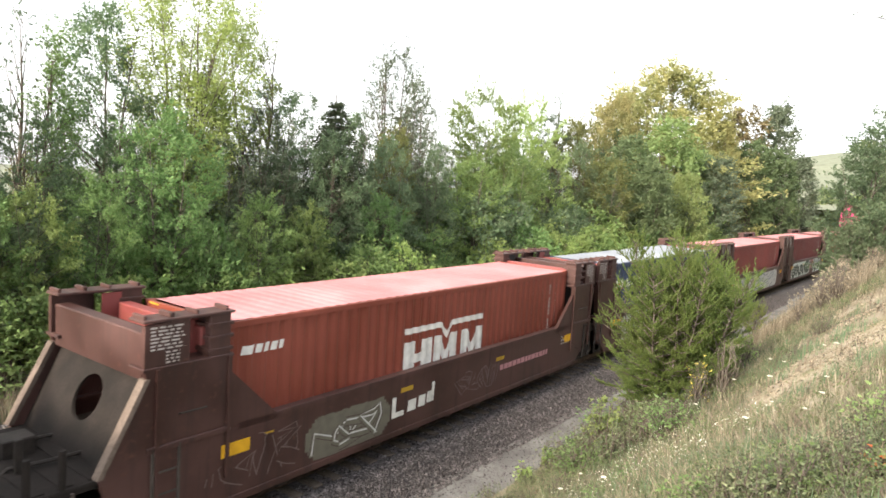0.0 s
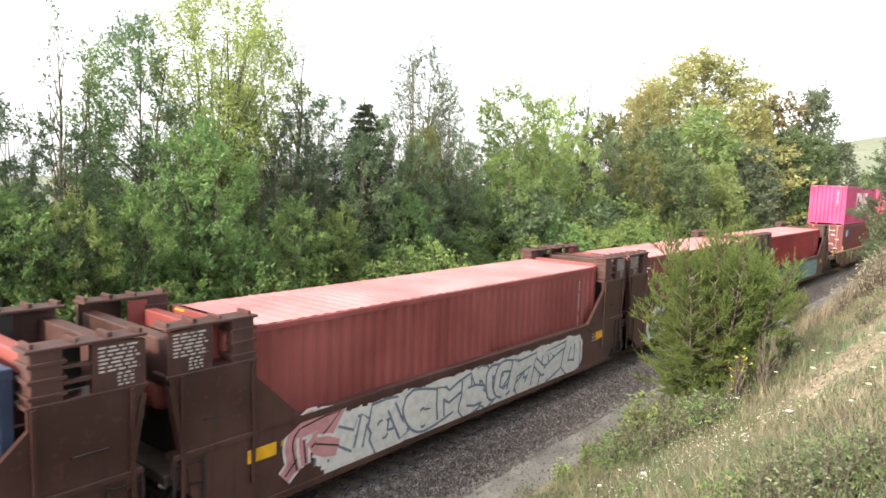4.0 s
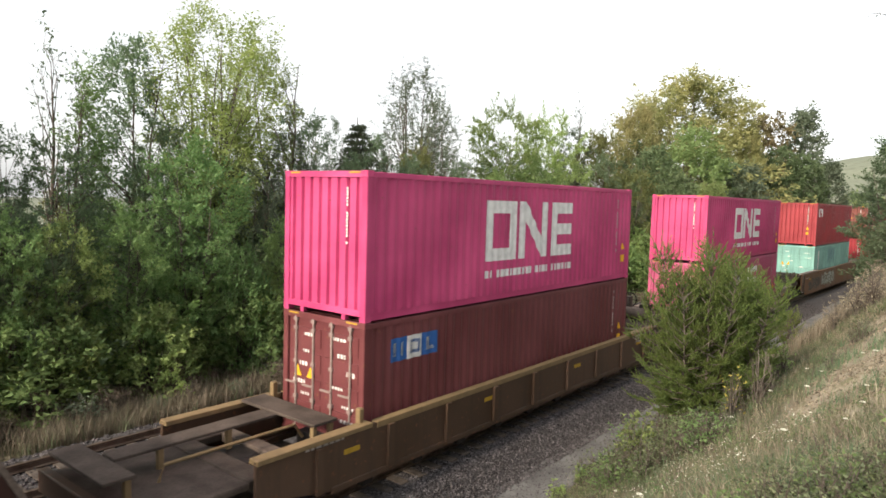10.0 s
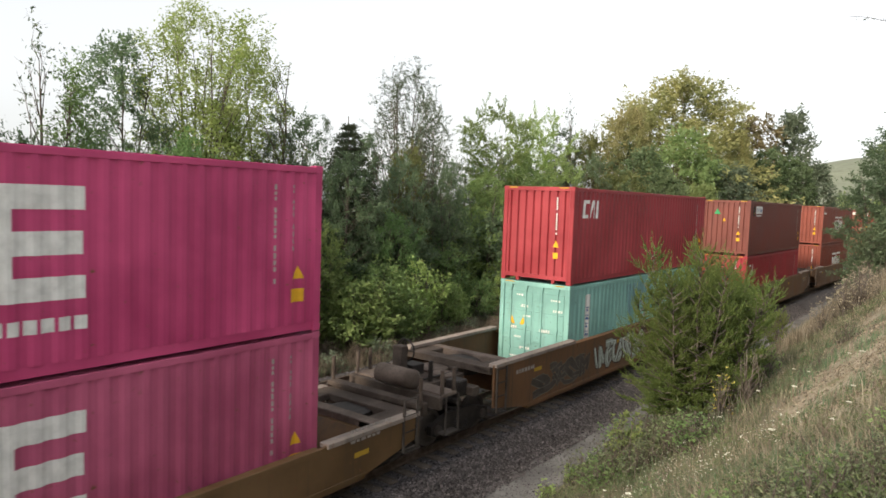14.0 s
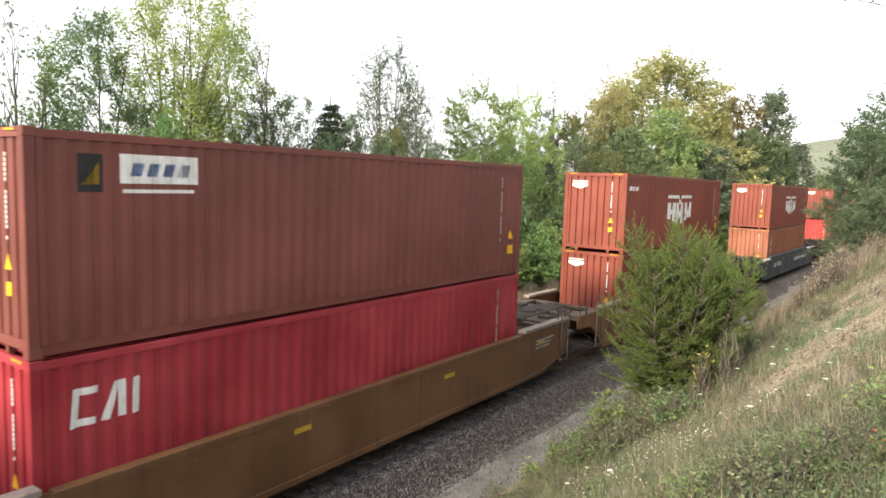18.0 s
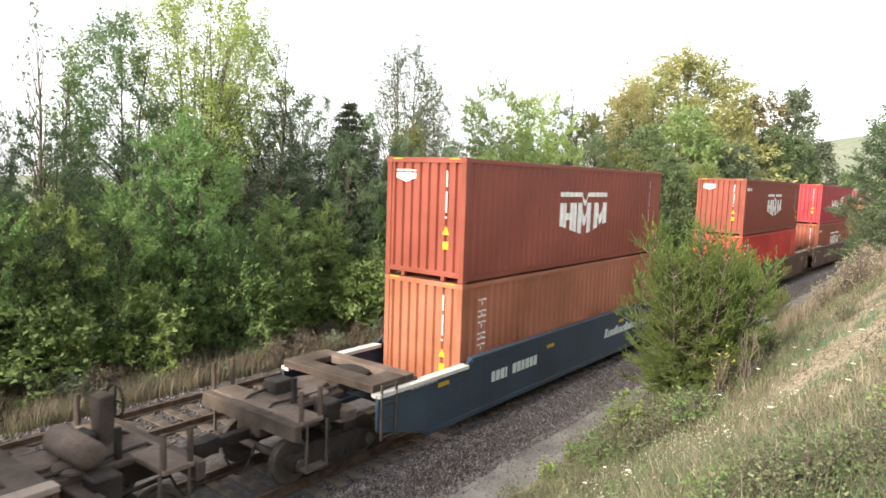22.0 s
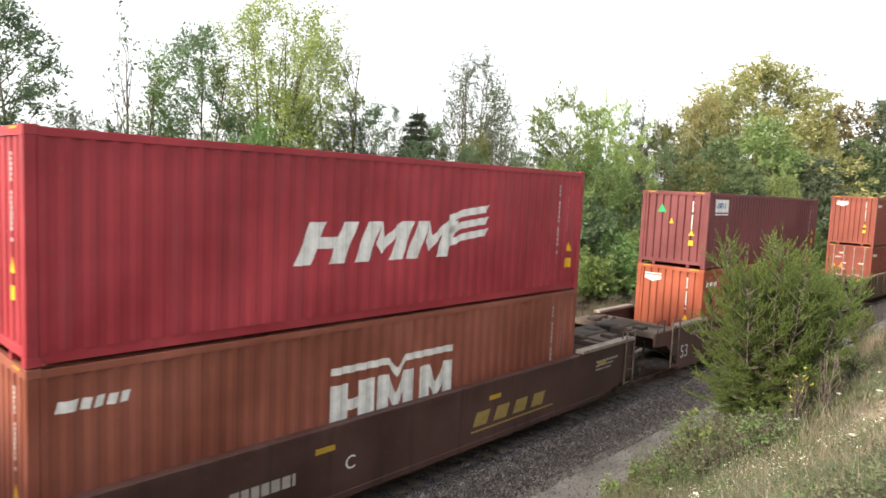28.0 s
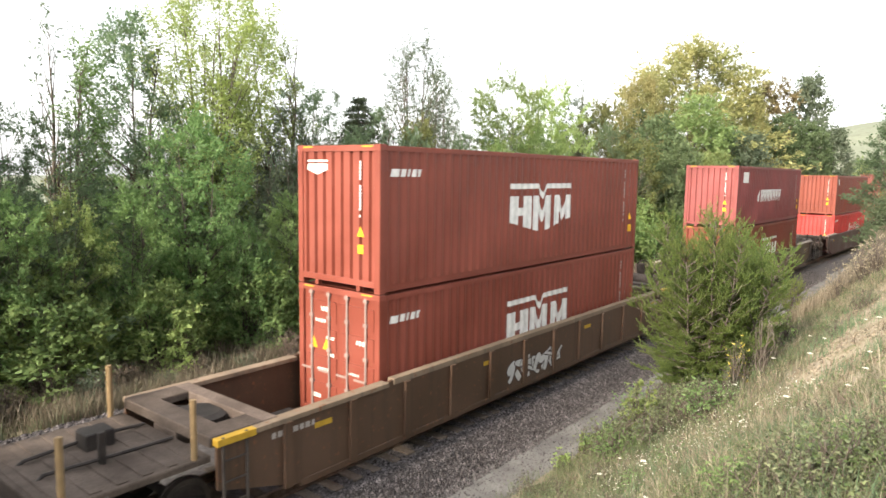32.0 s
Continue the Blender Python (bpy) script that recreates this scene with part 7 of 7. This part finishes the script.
def blades(name, label, count, place, height, width, material, seed, bend=0.5, per=5):
    """Grass: tufts of bent blades, joined. place(rng) gives x, y or None."""
    rng = np.random.default_rng(seed)
    vs, fs, b = [], [], 0
    while b < count:
        p = place(rng)
        if p is None:
            continue
        x, y = p
        z = ground_z(x, y)
        hh = height * rng.uniform(0.5, 1.25)
        for _ in range(per):
            a = rng.uniform(0, 6.283)
            dx, dy = math.cos(a), math.sin(a)
            h = hh * rng.uniform(0.6, 1.1)
            t = h * bend * rng.uniform(0.2, 1.0)
            w = width * rng.uniform(0.6, 1.3)
            ox, oy = x + rng.normal(0, 0.05), y + rng.normal(0, 0.05)
            px, py = -dy * w, dx * w
            vs += [(ox - px, oy - py, z - 0.02), (ox + px, oy + py, z - 0.02), (ox + dx * t * 0.35 + px * 0.7, oy + dy * t * 0.35 + py * 0.7, z + h * 0.6), (ox + dx * t * 0.35 - px * 0.7, oy + dy * t * 0.35 - py * 0.7, z + h * 0.6),
                   (ox + dx * t + px * 0.08, oy + dy * t + py * 0.08, z + h), (ox + dx * t - px * 0.08, oy + dy * t - py * 0.08, z + h)]
            n = len(vs) - 6
            fs += [(n, n + 1, n + 2), (n, n + 2, n + 3), (n + 3, n + 2, n + 4)]
            b += 1
    return lone(name, quick_mesh(name, vs, fs), material, label, "grass", kind="stuff")


def bare_bank(x, y):
    """How bare the sandy bank is at a place, 0 to 1."""
    v = line_y(x) - y
    if v < 5.2:
        return 0.0
    patch = math.exp(-(((x - 14.5) / 5.0) ** 2 + ((v - 9.0) / 1.1) ** 2))
    return min(1.0, patch * 2.1 + max(0, noise.noise((x * 0.5, y * 0.5, 9.0))) * 0.5)


def bank_spot(lo, hi, x0=2.0, x1=46.0, bare=0.9):
    def f(rng):
        x = x0 + (x1 - x0) * rng.random() ** 1.7 - (abs(rng.normal(0, 1.3)) if x0 < 4 else 0)
        v = rng.uniform(lo, hi)
        v += abs(rng.normal(0, 0.8)) if v > 10 else 0
        y = line_y(x) - v
        return None if rng.random() < bare * bare_bank(x, y) else (x, y)
    return f


def verge_spot(rng):
    x = -3 + 55 * rng.random() ** 1.4
    y = line_y(x) + rng.uniform(6.0, 9.0)
    return (x, y) if noise.noise((x * 0.8, y * 0.8, 6.0)) + rng.uniform(-0.15, 0.45) > 0 else None


blades("bank_grass", "green and grey-green grass tufts on the bank", 95000, bank_spot(3.95, 10.6, bare=1.0), 0.23, 0.0042, M["grass"], 5, 1.7)
blades("dry_bank_grass", "dry straw-coloured grass on the bank", 15000, bank_spot(4.2, 10.5, bare=0.95), 0.24, 0.0042, M["straw"], 6, 1.7)
blades("dry_upper_grass", "dry straw-coloured grass high on the bank", 16000, bank_spot(7.2, 10.5, 6.0, bare=0.93), 0.22, 0.0042, M["straw"], 46, 1.7)
blades("dead_bank_grass", "matted dead brown grass on the bank", 34000, bank_spot(4.2, 10.5, bare=0.88), 0.18, 0.005, M["reed"], 36, 2.2)
blades("grass_stalks", "thin tall straw stalks standing in the grass", 5000, bank_spot(4.0, 9.3, bare=0.95), 0.50, 0.003, M["straw"], 26, 0.7, 3)
blades("green_bank_grass", "fresh green grass in patches on the bank", 12000, lambda r: (lambda x, v: (x, line_y(x) - v) if noise.noise((x * 0.6, v * 0.6, 2.0)) > 0.05 else None)(3.5 + 14 * r.random() ** 1.5, r.uniform(4.0, 10.2)), 0.24, 0.0045, M["leaf_dark"], 27, 0.8)


def bank_herbs():
    """Small leaves of low herbs, close to the ground in drifts."""
    rng = np.random.default_rng(91)
    spot, c = bank_spot(3.9, 10.4, 2.5, 26.0, 1.0), []
    while len(c) < 9000:
        p = spot(rng)
        if p is None or noise.noise((p[0] * 0.9, p[1] * 0.9, 4.4)) + rng.uniform(-0.3, 0.3) < 0:
            continue
        c.append((p[0], p[1], ground_z(*p) + rng.uniform(0.02, 0.22)))
    v, f = leaf_cloud(c, np.full(len(c), 0.11), 70000, 0.016, rng, 0.7, slim=0.55)
    lone("bank_herbs", quick_mesh("bank_herbs", v, f), M["herb"], "low grey-green leafy herbs on the bank", "herbs", kind="stuff")


bank_herbs()


def rear_spot(r):
    """The top of the bank, round and behind the place to stand."""
    x = r.uniform(-14, 30)
    v = r.uniform(3.9, 20)
    return None if x > 1.0 and v < 10.2 else (x, line_y(x) - v)


blades("bank_top_grass", "dry and green grass over the top of the bank", 60000, rear_spot, 0.26, 0.008, M["grass"], 29, 1.3)
blades("path_grass", "sparse grass tufts growing into the gravel path", 4500, bank_spot(3.2, 4.0), 0.20, 0.004, M["grass"], 28, 0.9, 4)
blades("tall_dry_grass", "tall pale dry grass at the top of the bank", 7000, bank_spot(5.5, 8.5, 24.0, 44.0, 0.0), 0.75, 0.008, M["straw"], 16, 0.5)
blades("verge_grass", "green and grey grass among dry weeds below the wood", 14000, verge_spot, 0.42, 0.010, M["grass"], 17, 0.9, 6)
blades("dry_verge_weeds", "brown dry weeds below the wood", 52000, verge_spot, 0.58, 0.008, M["reed"], 7, 0.9, 5)
blades("pale_verge_stalks", "pale dead stalks standing among brown weeds", 7000, verge_spot, 0.75, 0.005, M["straw"], 47, 0.5, 3)
for k in range(60):
    # seeding weeds in the verge
    r = random.Random(900 + k)
    x = -2 + 42 * (k / 59) ** 1.2
    plant(("weed_c", "weed_c", "weed_d")[k % 3], x + r.uniform(-0.3, 0.3), line_y(x) + r.uniform(6.3, 8.4), r.uniform(0.6, 1.15), r.uniform(0, 360), 1.2)

# ---- the cedar bush and plants on the bank ----
def cedar(label, seed, height, spread, leaders, sprays, leaf="leaf_cedar", name="cedar_bush", skirt=0.2):
    """A juniper-like bush: a few pointed leaders, branches that sweep out and up, and dense needle plumes on them. skirt: where the foliage begins."""
    rng = np.random.default_rng(seed)
    ob = thing(name, label, "bush", "bushes on the bank")
    g, tips = Geo(), []
    for i in range(leaders):
        a = i * 2.4 + rng.uniform(-0.4, 0.4)
        r = 0.0 if i == 0 else spread * 0.72 * math.sqrt(i / leaders)
        h = height * (1.0 - 0.32 * (r / spread) ** 2) * rng.uniform(0.76, 1.02)
        top = Vector((r * math.cos(a), r * math.sin(a), h))
        pts = [Vector((top.x * (0.15 + 0.85 * k / 6) + rng.normal(0, 0.03), top.y * (0.15 + 0.85 * k / 6) + rng.normal(0, 0.03), h * k / 6)) for k in range(7)]
        part("stem", Geo().tube(pts, [0.032 * (1 - 0.14 * k) for k in range(7)], 6).mesh("stem", True), M["bark"], ob, "brown shaggy stem")
        n = int(h * 15)
        for k in range(n):
            q = skirt + (0.99 - skirt) * (k + rng.uniform(0, 1)) / n
            j = min(5, int(q * 6))
            p = pts[j].lerp(pts[j + 1], q * 6 - j)
            b = k * 2.4 + rng.uniform(-0.5, 0.5)
            ln = (0.12 + spread * 0.52 * (1 - q) ** 0.7) * rng.uniform(0.5, 1.2)
            d = Vector((math.cos(b), math.sin(b), (rng.uniform(-0.1, 0.35) if q < 0.45 else rng.uniform(0.1, 0.6)) + 0.6 * q * q)).normalized()
            e = p + d * ln + Vector((0, 0, 0.16 * ln))
            g.tube([p, p.lerp(e, 0.5) - Vector((0, 0, 0.04 * ln)), e], [0.014, 0.009, 0.004], 4)
            for s in range(max(2, int(sprays * ln))):
                u = rng.uniform(0.3, 1.0)
                w = (d * 0.8 + Vector((rng.normal(0, 0.55), rng.normal(0, 0.55), rng.uniform(0.0, 0.9)))).normalized()
                tips.append((p.lerp(e, u), w, rng.uniform(0.13, 0.28)))
            tips.append((e, (d + Vector((0, 0, 0.8))).normalized(), rng.uniform(0.18, 0.34)))
        tips.append((pts[-1] - Vector((0, 0, 0.1)), Vector((0, 0, 1)), 0.55))
    part("branchwork", g.mesh("branchwork", True), M["bark"], ob, "thin brown branches")["kind"] = "stuff"
    vs, fs = [], []
    for p, d, ln in tips:
        side = d.cross(Vector((rng.normal(), rng.normal(), rng.normal()))).normalized()
        oth = d.cross(side)
        for k in range(16):
            q = (k + 0.3) / 16
            c = p + d * ln * q
            a = k * 2.4
            e = (d * 1.3 + (side * math.cos(a) + oth * math.sin(a)) * 0.75).normalized() * ln * (0.34 - 0.20 * q)
            w = e.cross(d).normalized() * 0.0095
            n = len(vs)
            vs += [tuple(c - w), tuple(c + w), tuple(c + e)]
            fs.append((n, n + 1, n + 2))
    part("foliage", quick_mesh("foliage", vs, fs), M[leaf], ob)
    return ob


def stand(ob, x, y, turn=0, lift=0.0):
    ob.matrix_basis = pose(x, y, ground_z(x, y) + lift, 0, 0, turn)
    return ob


stand(cedar("green feathery cedar bush with pointed leaders on the bank", 3, 4.15, 1.95, 12, 24, skirt=0.14), 14.0, 4.0, 0, -0.1)
stand(cedar("smaller cedar bush growing against a larger one", 4, 4.15, 1.75, 10, 24, skirt=0.14), 16.4, 4.1, 40, -0.1)
stand(cedar("low green bush beside the track", 6, 1.6, 0.9, 4, 14), 30.0, 5.3, 40, -0.1)

# trees on the bank further along, on the near side
for kind, x, y, s, t in (("round_dark", 36.0, 2.6, 0.76, 20), ("shrub_c", 34.5, 1.8, 0.9, 220), ("round_dark", 37.5, 2.2, 0.86, 120), ("round_dark", 40.0, 0.9, 0.95, 80), ("round_mid", 36.0, -0.8, 0.62, 150), ("round_dark", 50.0, 1.0, 0.9, 200), ("shrub_c", 33.5, 2.4, 0.75, 30), ("shrub_b", 42.0, 2.2, 0.9, 130), ("round_mid", 58.0, 1.8, 0.9, 10)):
    plant(kind, x, y, s, t)
for k in range(120):
    # low leafy weeds: at the foot of the bush, along the path, and a green mat at the top
    r = random.Random(100 + k)
    x, v = ((r.uniform(11.5, 19), r.uniform(3.6, 5.4)) if k < 14 else (r.uniform(6.5, 14), r.uniform(3.8, 4.8)) if k < 26 else (r.uniform(3.5, 7.2), r.uniform(8.8, 10.3)) if k < 46 or k >= 90 else (r.uniform(11.6, 14.8), r.uniform(5.2, 6.9)) if k < 66 else (r.uniform(5, 17), r.uniform(4.4, 8.6)))
    plant(("weed", "weed_b", "weed", "weed")[k % 4], x, line_y(x) - v, r.uniform(0.8, 1.5) if k < 14 else r.uniform(0.8, 1.4) if 46 <= k < 66 else r.uniform(0.3, 0.6) if k >= 90 else r.uniform(0.4, 0.85), r.uniform(0, 360), 1.3)


def wild_flower(seed):
    """A thin stem with a flat white umbel."""
    rng = random.Random(seed)
    ob = thing("wild_flower", "white umbel wild flower on a thin stem", "flower", "white flowers on the bank")
    h = 0.45
    part("stem", Geo().tube([(0, 0, 0), (0.02, 0.01, h * 0.5), (0.05, 0.02, h)], 0.004, 5), M["grass"], ob)
    g = Geo()
    for k in range(30):
        a, r = k * 2.4, 0.055 * math.sqrt((k + 0.5) / 30)
        x, y, z = 0.05 + r * math.cos(a), 0.02 + r * math.sin(a), h + 0.012 - 2.0 * r * r + rng.uniform(0, 0.006)
        s = 0.011
        g.add([(x + s, y, z), (x, y + s, z + 0.003), (x - s, y, z), (x, y - s, z + 0.003), (x, y, z - 0.012)], [(0, 1, 2, 3), (0, 4, 1), (1, 4, 2), (2, 4, 3), (3, 4, 0)])
    part("flower_head", g, M["flower"], ob)
    return ob


umbel = wild_flower(1)
spots = random.Random(6)
for k in range(26):
    x = spots.uniform(4.5, 15)
    v = spots.uniform(5.2, 9.6)
    y = line_y(x) - v
    m = pose(x, y, ground_z(x, y) - 0.02, 0, 0, spots.uniform(0, 360)) @ Matrix.Scale(spots.uniform(0.4, 0.75), 4)
    if k == 0:
        umbel.matrix_basis = m
    else:
        keep = umbel.scale.copy()
        umbel.scale = (1, 1, 1)
        copy_thing(umbel, m)
        umbel.scale = keep


def aster_patch():
    rng = np.random.default_rng(12)
    c, r = [], []
    for _ in range(260):
        q = rng.integers(0, 7)
        x0, v0 = ((8.4, 8.1), (8.6, 7.8), (9.6, 6.4), (13.2, 6.1), (9.2, 6.8), (7.6, 6.6), (11.0, 6.9))[q]
        x, v = x0 + rng.normal(0, 0.8), v0 + rng.normal(0, 0.45)
        y = line_y(x) - v
        c.append((x, y, ground_z(x, y) + rng.uniform(0.15, 0.4)))
        r.append(0.12)
    v, f = leaf_cloud(c, r, 1500, 0.0075, rng, 0.5, slim=0.9)
    lone("aster_flowers", quick_mesh("aster_flowers", v, f), M["flower"], "sprays of tiny white aster flowers on the bank", "flowers", kind="stuff")


aster_patch()


def leafy_sprig(name, label, x, y, leaf, height, spread, count, seed, size=0.03):
    """A small plant of a few stems with loose leaves."""
    rng = np.random.default_rng(seed)
    g, sprays = grow(rng, height, 0.25, spread, 26, stems=3, shape="dome", rc=0.10, lean=0.03, twigs=4)
    ob = thing(name, label, "weed", "weeds on the bank")
    part("stem", g.mesh("stem", True), M["bark"], ob)
    v, f = twig_leaves(sprays, count, size, rng, 0.02)
    part("crown", quick_mesh("crown", v, f), M[leaf], ob)
    stand(ob, x, y, 0, -0.03)


leafy_sprig("yellow_weed", "tall weed with yellowing leaves before the bush", 12.9, 3.15, "leaf_lemon", 1.05, 0.20, 80, 71)
leafy_sprig("orange_seedling", "seedling with orange autumn leaves on the bank", 5.62, 0.12, "leaf_orange", 0.20, 0.06, 40, 72, 0.02)
for k, (x, y, h, w, n) in enumerate(((12.9, 6.0, 0.55, 0.30, 300), (13.5, 5.75, 0.45, 0.28, 240), (12.1, 6.2, 0.35, 0.22, 160), (13.1, 4.95, 1.35, 0.50, 520), (13.7, 5.2, 0.9, 0.40, 320), (16.9, 3.1, 0.9, 0.30, 160))):
    leafy_sprig("green_sapling", "fresh green leafy sapling at the foot of the bank", x, y, "leaf_shrub", h, w, n, 60 + k, 0.045)
for k in range(3):
    r = random.Random(700 + k)
    leafy_sprig("dead_weed", "bare dead weed stalks beside the bush", 13.2 + r.uniform(-0.5, 1.6), 2.9 + r.uniform(-0.3, 0.4), "straw", r.uniform(0.8, 1.4), 0.30, 40, 80 + k, 0.012)
for k in range(14):
    r = random.Random(800 + k)
    leafy_sprig("dead_weed", "tall bleached dead weed at the top of the bank", r.uniform(23.0, 30.0), r.uniform(1.4, 3.0), "straw", r.uniform(0.9, 1.5), 0.45, 260, 100 + k, 0.03)


def overhanging_tree():
    """A thin tree at the top of the bank, one long twig of which reaches out."""
    ob = thing("thin_tree", "thin leafless tree with a long twig, on the bank", "tree", "trees on the bank")
    z = ground_z(20.0, -1.6)
    trunk = [(20.0, -1.6, z - 0.2), (20.05, -1.5, z + 2.0), (19.9, -1.2, 8.4), (19.6, -0.16, 9.6)]
    part("trunk", Geo().tube(trunk, [0.07, 0.06, 0.035, 0.018], 6).mesh("trunk", True), M["bark"], ob)
    part("branch", Geo().tube([(19.62, -0.16, 9.58), (18.48, 1.09, 9.96), (17.88, 1.8, 10.09), (17.33, 2.16, 10.04)], [0.016, 0.010, 0.007, 0.003], 5).tube([(18.48, 1.09, 9.96), (17.9, 1.5, 10.02), (17.6, 1.5, 9.96)], [0.006, 0.004, 0.002], 4), M["bark"], ob)
    rng = np.random.default_rng(5)
    v, f = leaf_cloud([(18.2, 1.4, 10.0), (17.9, 1.8, 10.05), (17.6, 2.0, 10.03), (18.6, 0.9, 9.9)], [0.12] * 4, 26, 0.035, rng)
    part("crown", quick_mesh("crown", v, f), M["leaf_olive"], ob)


overhanging_tree()


def hill_z(x, y):
    return 38 * math.exp(-((x - 430) / 150) ** 2 - ((y - 30) / 90) ** 2) - 2 + 1.6 * noise.noise((x * 0.03, y * 0.03, 0)) + 0.8 * noise.noise((x * 0.15, y * 0.15, 4))


def make_hill():
    """A far green hill with a field and woods, past the end of the cutting."""
    xs, ys = np.linspace(230, 620, 40), np.linspace(-160, 120, 40)
    verts = [(x, y, hill_z(x, y)) for x in xs for y in ys]
    faces = [(i * 40 + j, (i + 1) * 40 + j, (i + 1) * 40 + j + 1, i * 40 + j + 1) for i in range(39) for j in range(39)]
    lone("backdrop_hill", quick_mesh("backdrop_hill", verts, faces, True), M["hazy_green"], "far green hill, its colour paled for haze", "hill", kind="structure")


make_hill()
for k in range(40):
    r = random.Random(300 + k)
    x, y = r.uniform(180, 330), r.uniform(-50, 60)
    plant("distant", x, y, r.uniform(0.7, 1.2), r.uniform(0, 360), 1.1)
for k in range(36):
    # woods along the crest and in hedges down the slope
    r = random.Random(400 + k)
    x, y = (r.uniform(395, 440), -70 + 4.2 * k) if k < 26 else (r.uniform(300, 390), r.uniform(-60, 20))
    plant("distant", x, y, r.uniform(0.35, 0.7), r.uniform(0, 360), 1.3, hill_z(x, y) - 0.4)


def make_motions():
    times = [k for k in range(0, 33)]
    for ob, mid, z in CONTAINERS:
        rows = []
        for t in times:
            x = mid - run(t)
            rows.append((t, pose(x, line_y(x), z, 0, 0, line_turn(x))))
        walk(ob, rows)
    for ob, mid in WAGONS:
        rows = []
        for t in times:
            x = mid - run(t)
            rows.append((t, pose(x, line_y(x), 0, 0, 0, line_turn(x))))
        walk(ob, rows)


def roll_wheels():
    """Wheelsets turn as far as the train runs."""
    step = [k / 15 for k in range(0, 481)]
    angle = [math.degrees(run(t) / R_WHEEL) for t in step]
    for ob, x in WHEELS:
        walk(ob, [(t, pose(x, 0, R_WHEEL, 0, -a, 0)) for t, a in zip(step, angle)])


def motions():
    make_motions()
    roll_wheels()


motions()
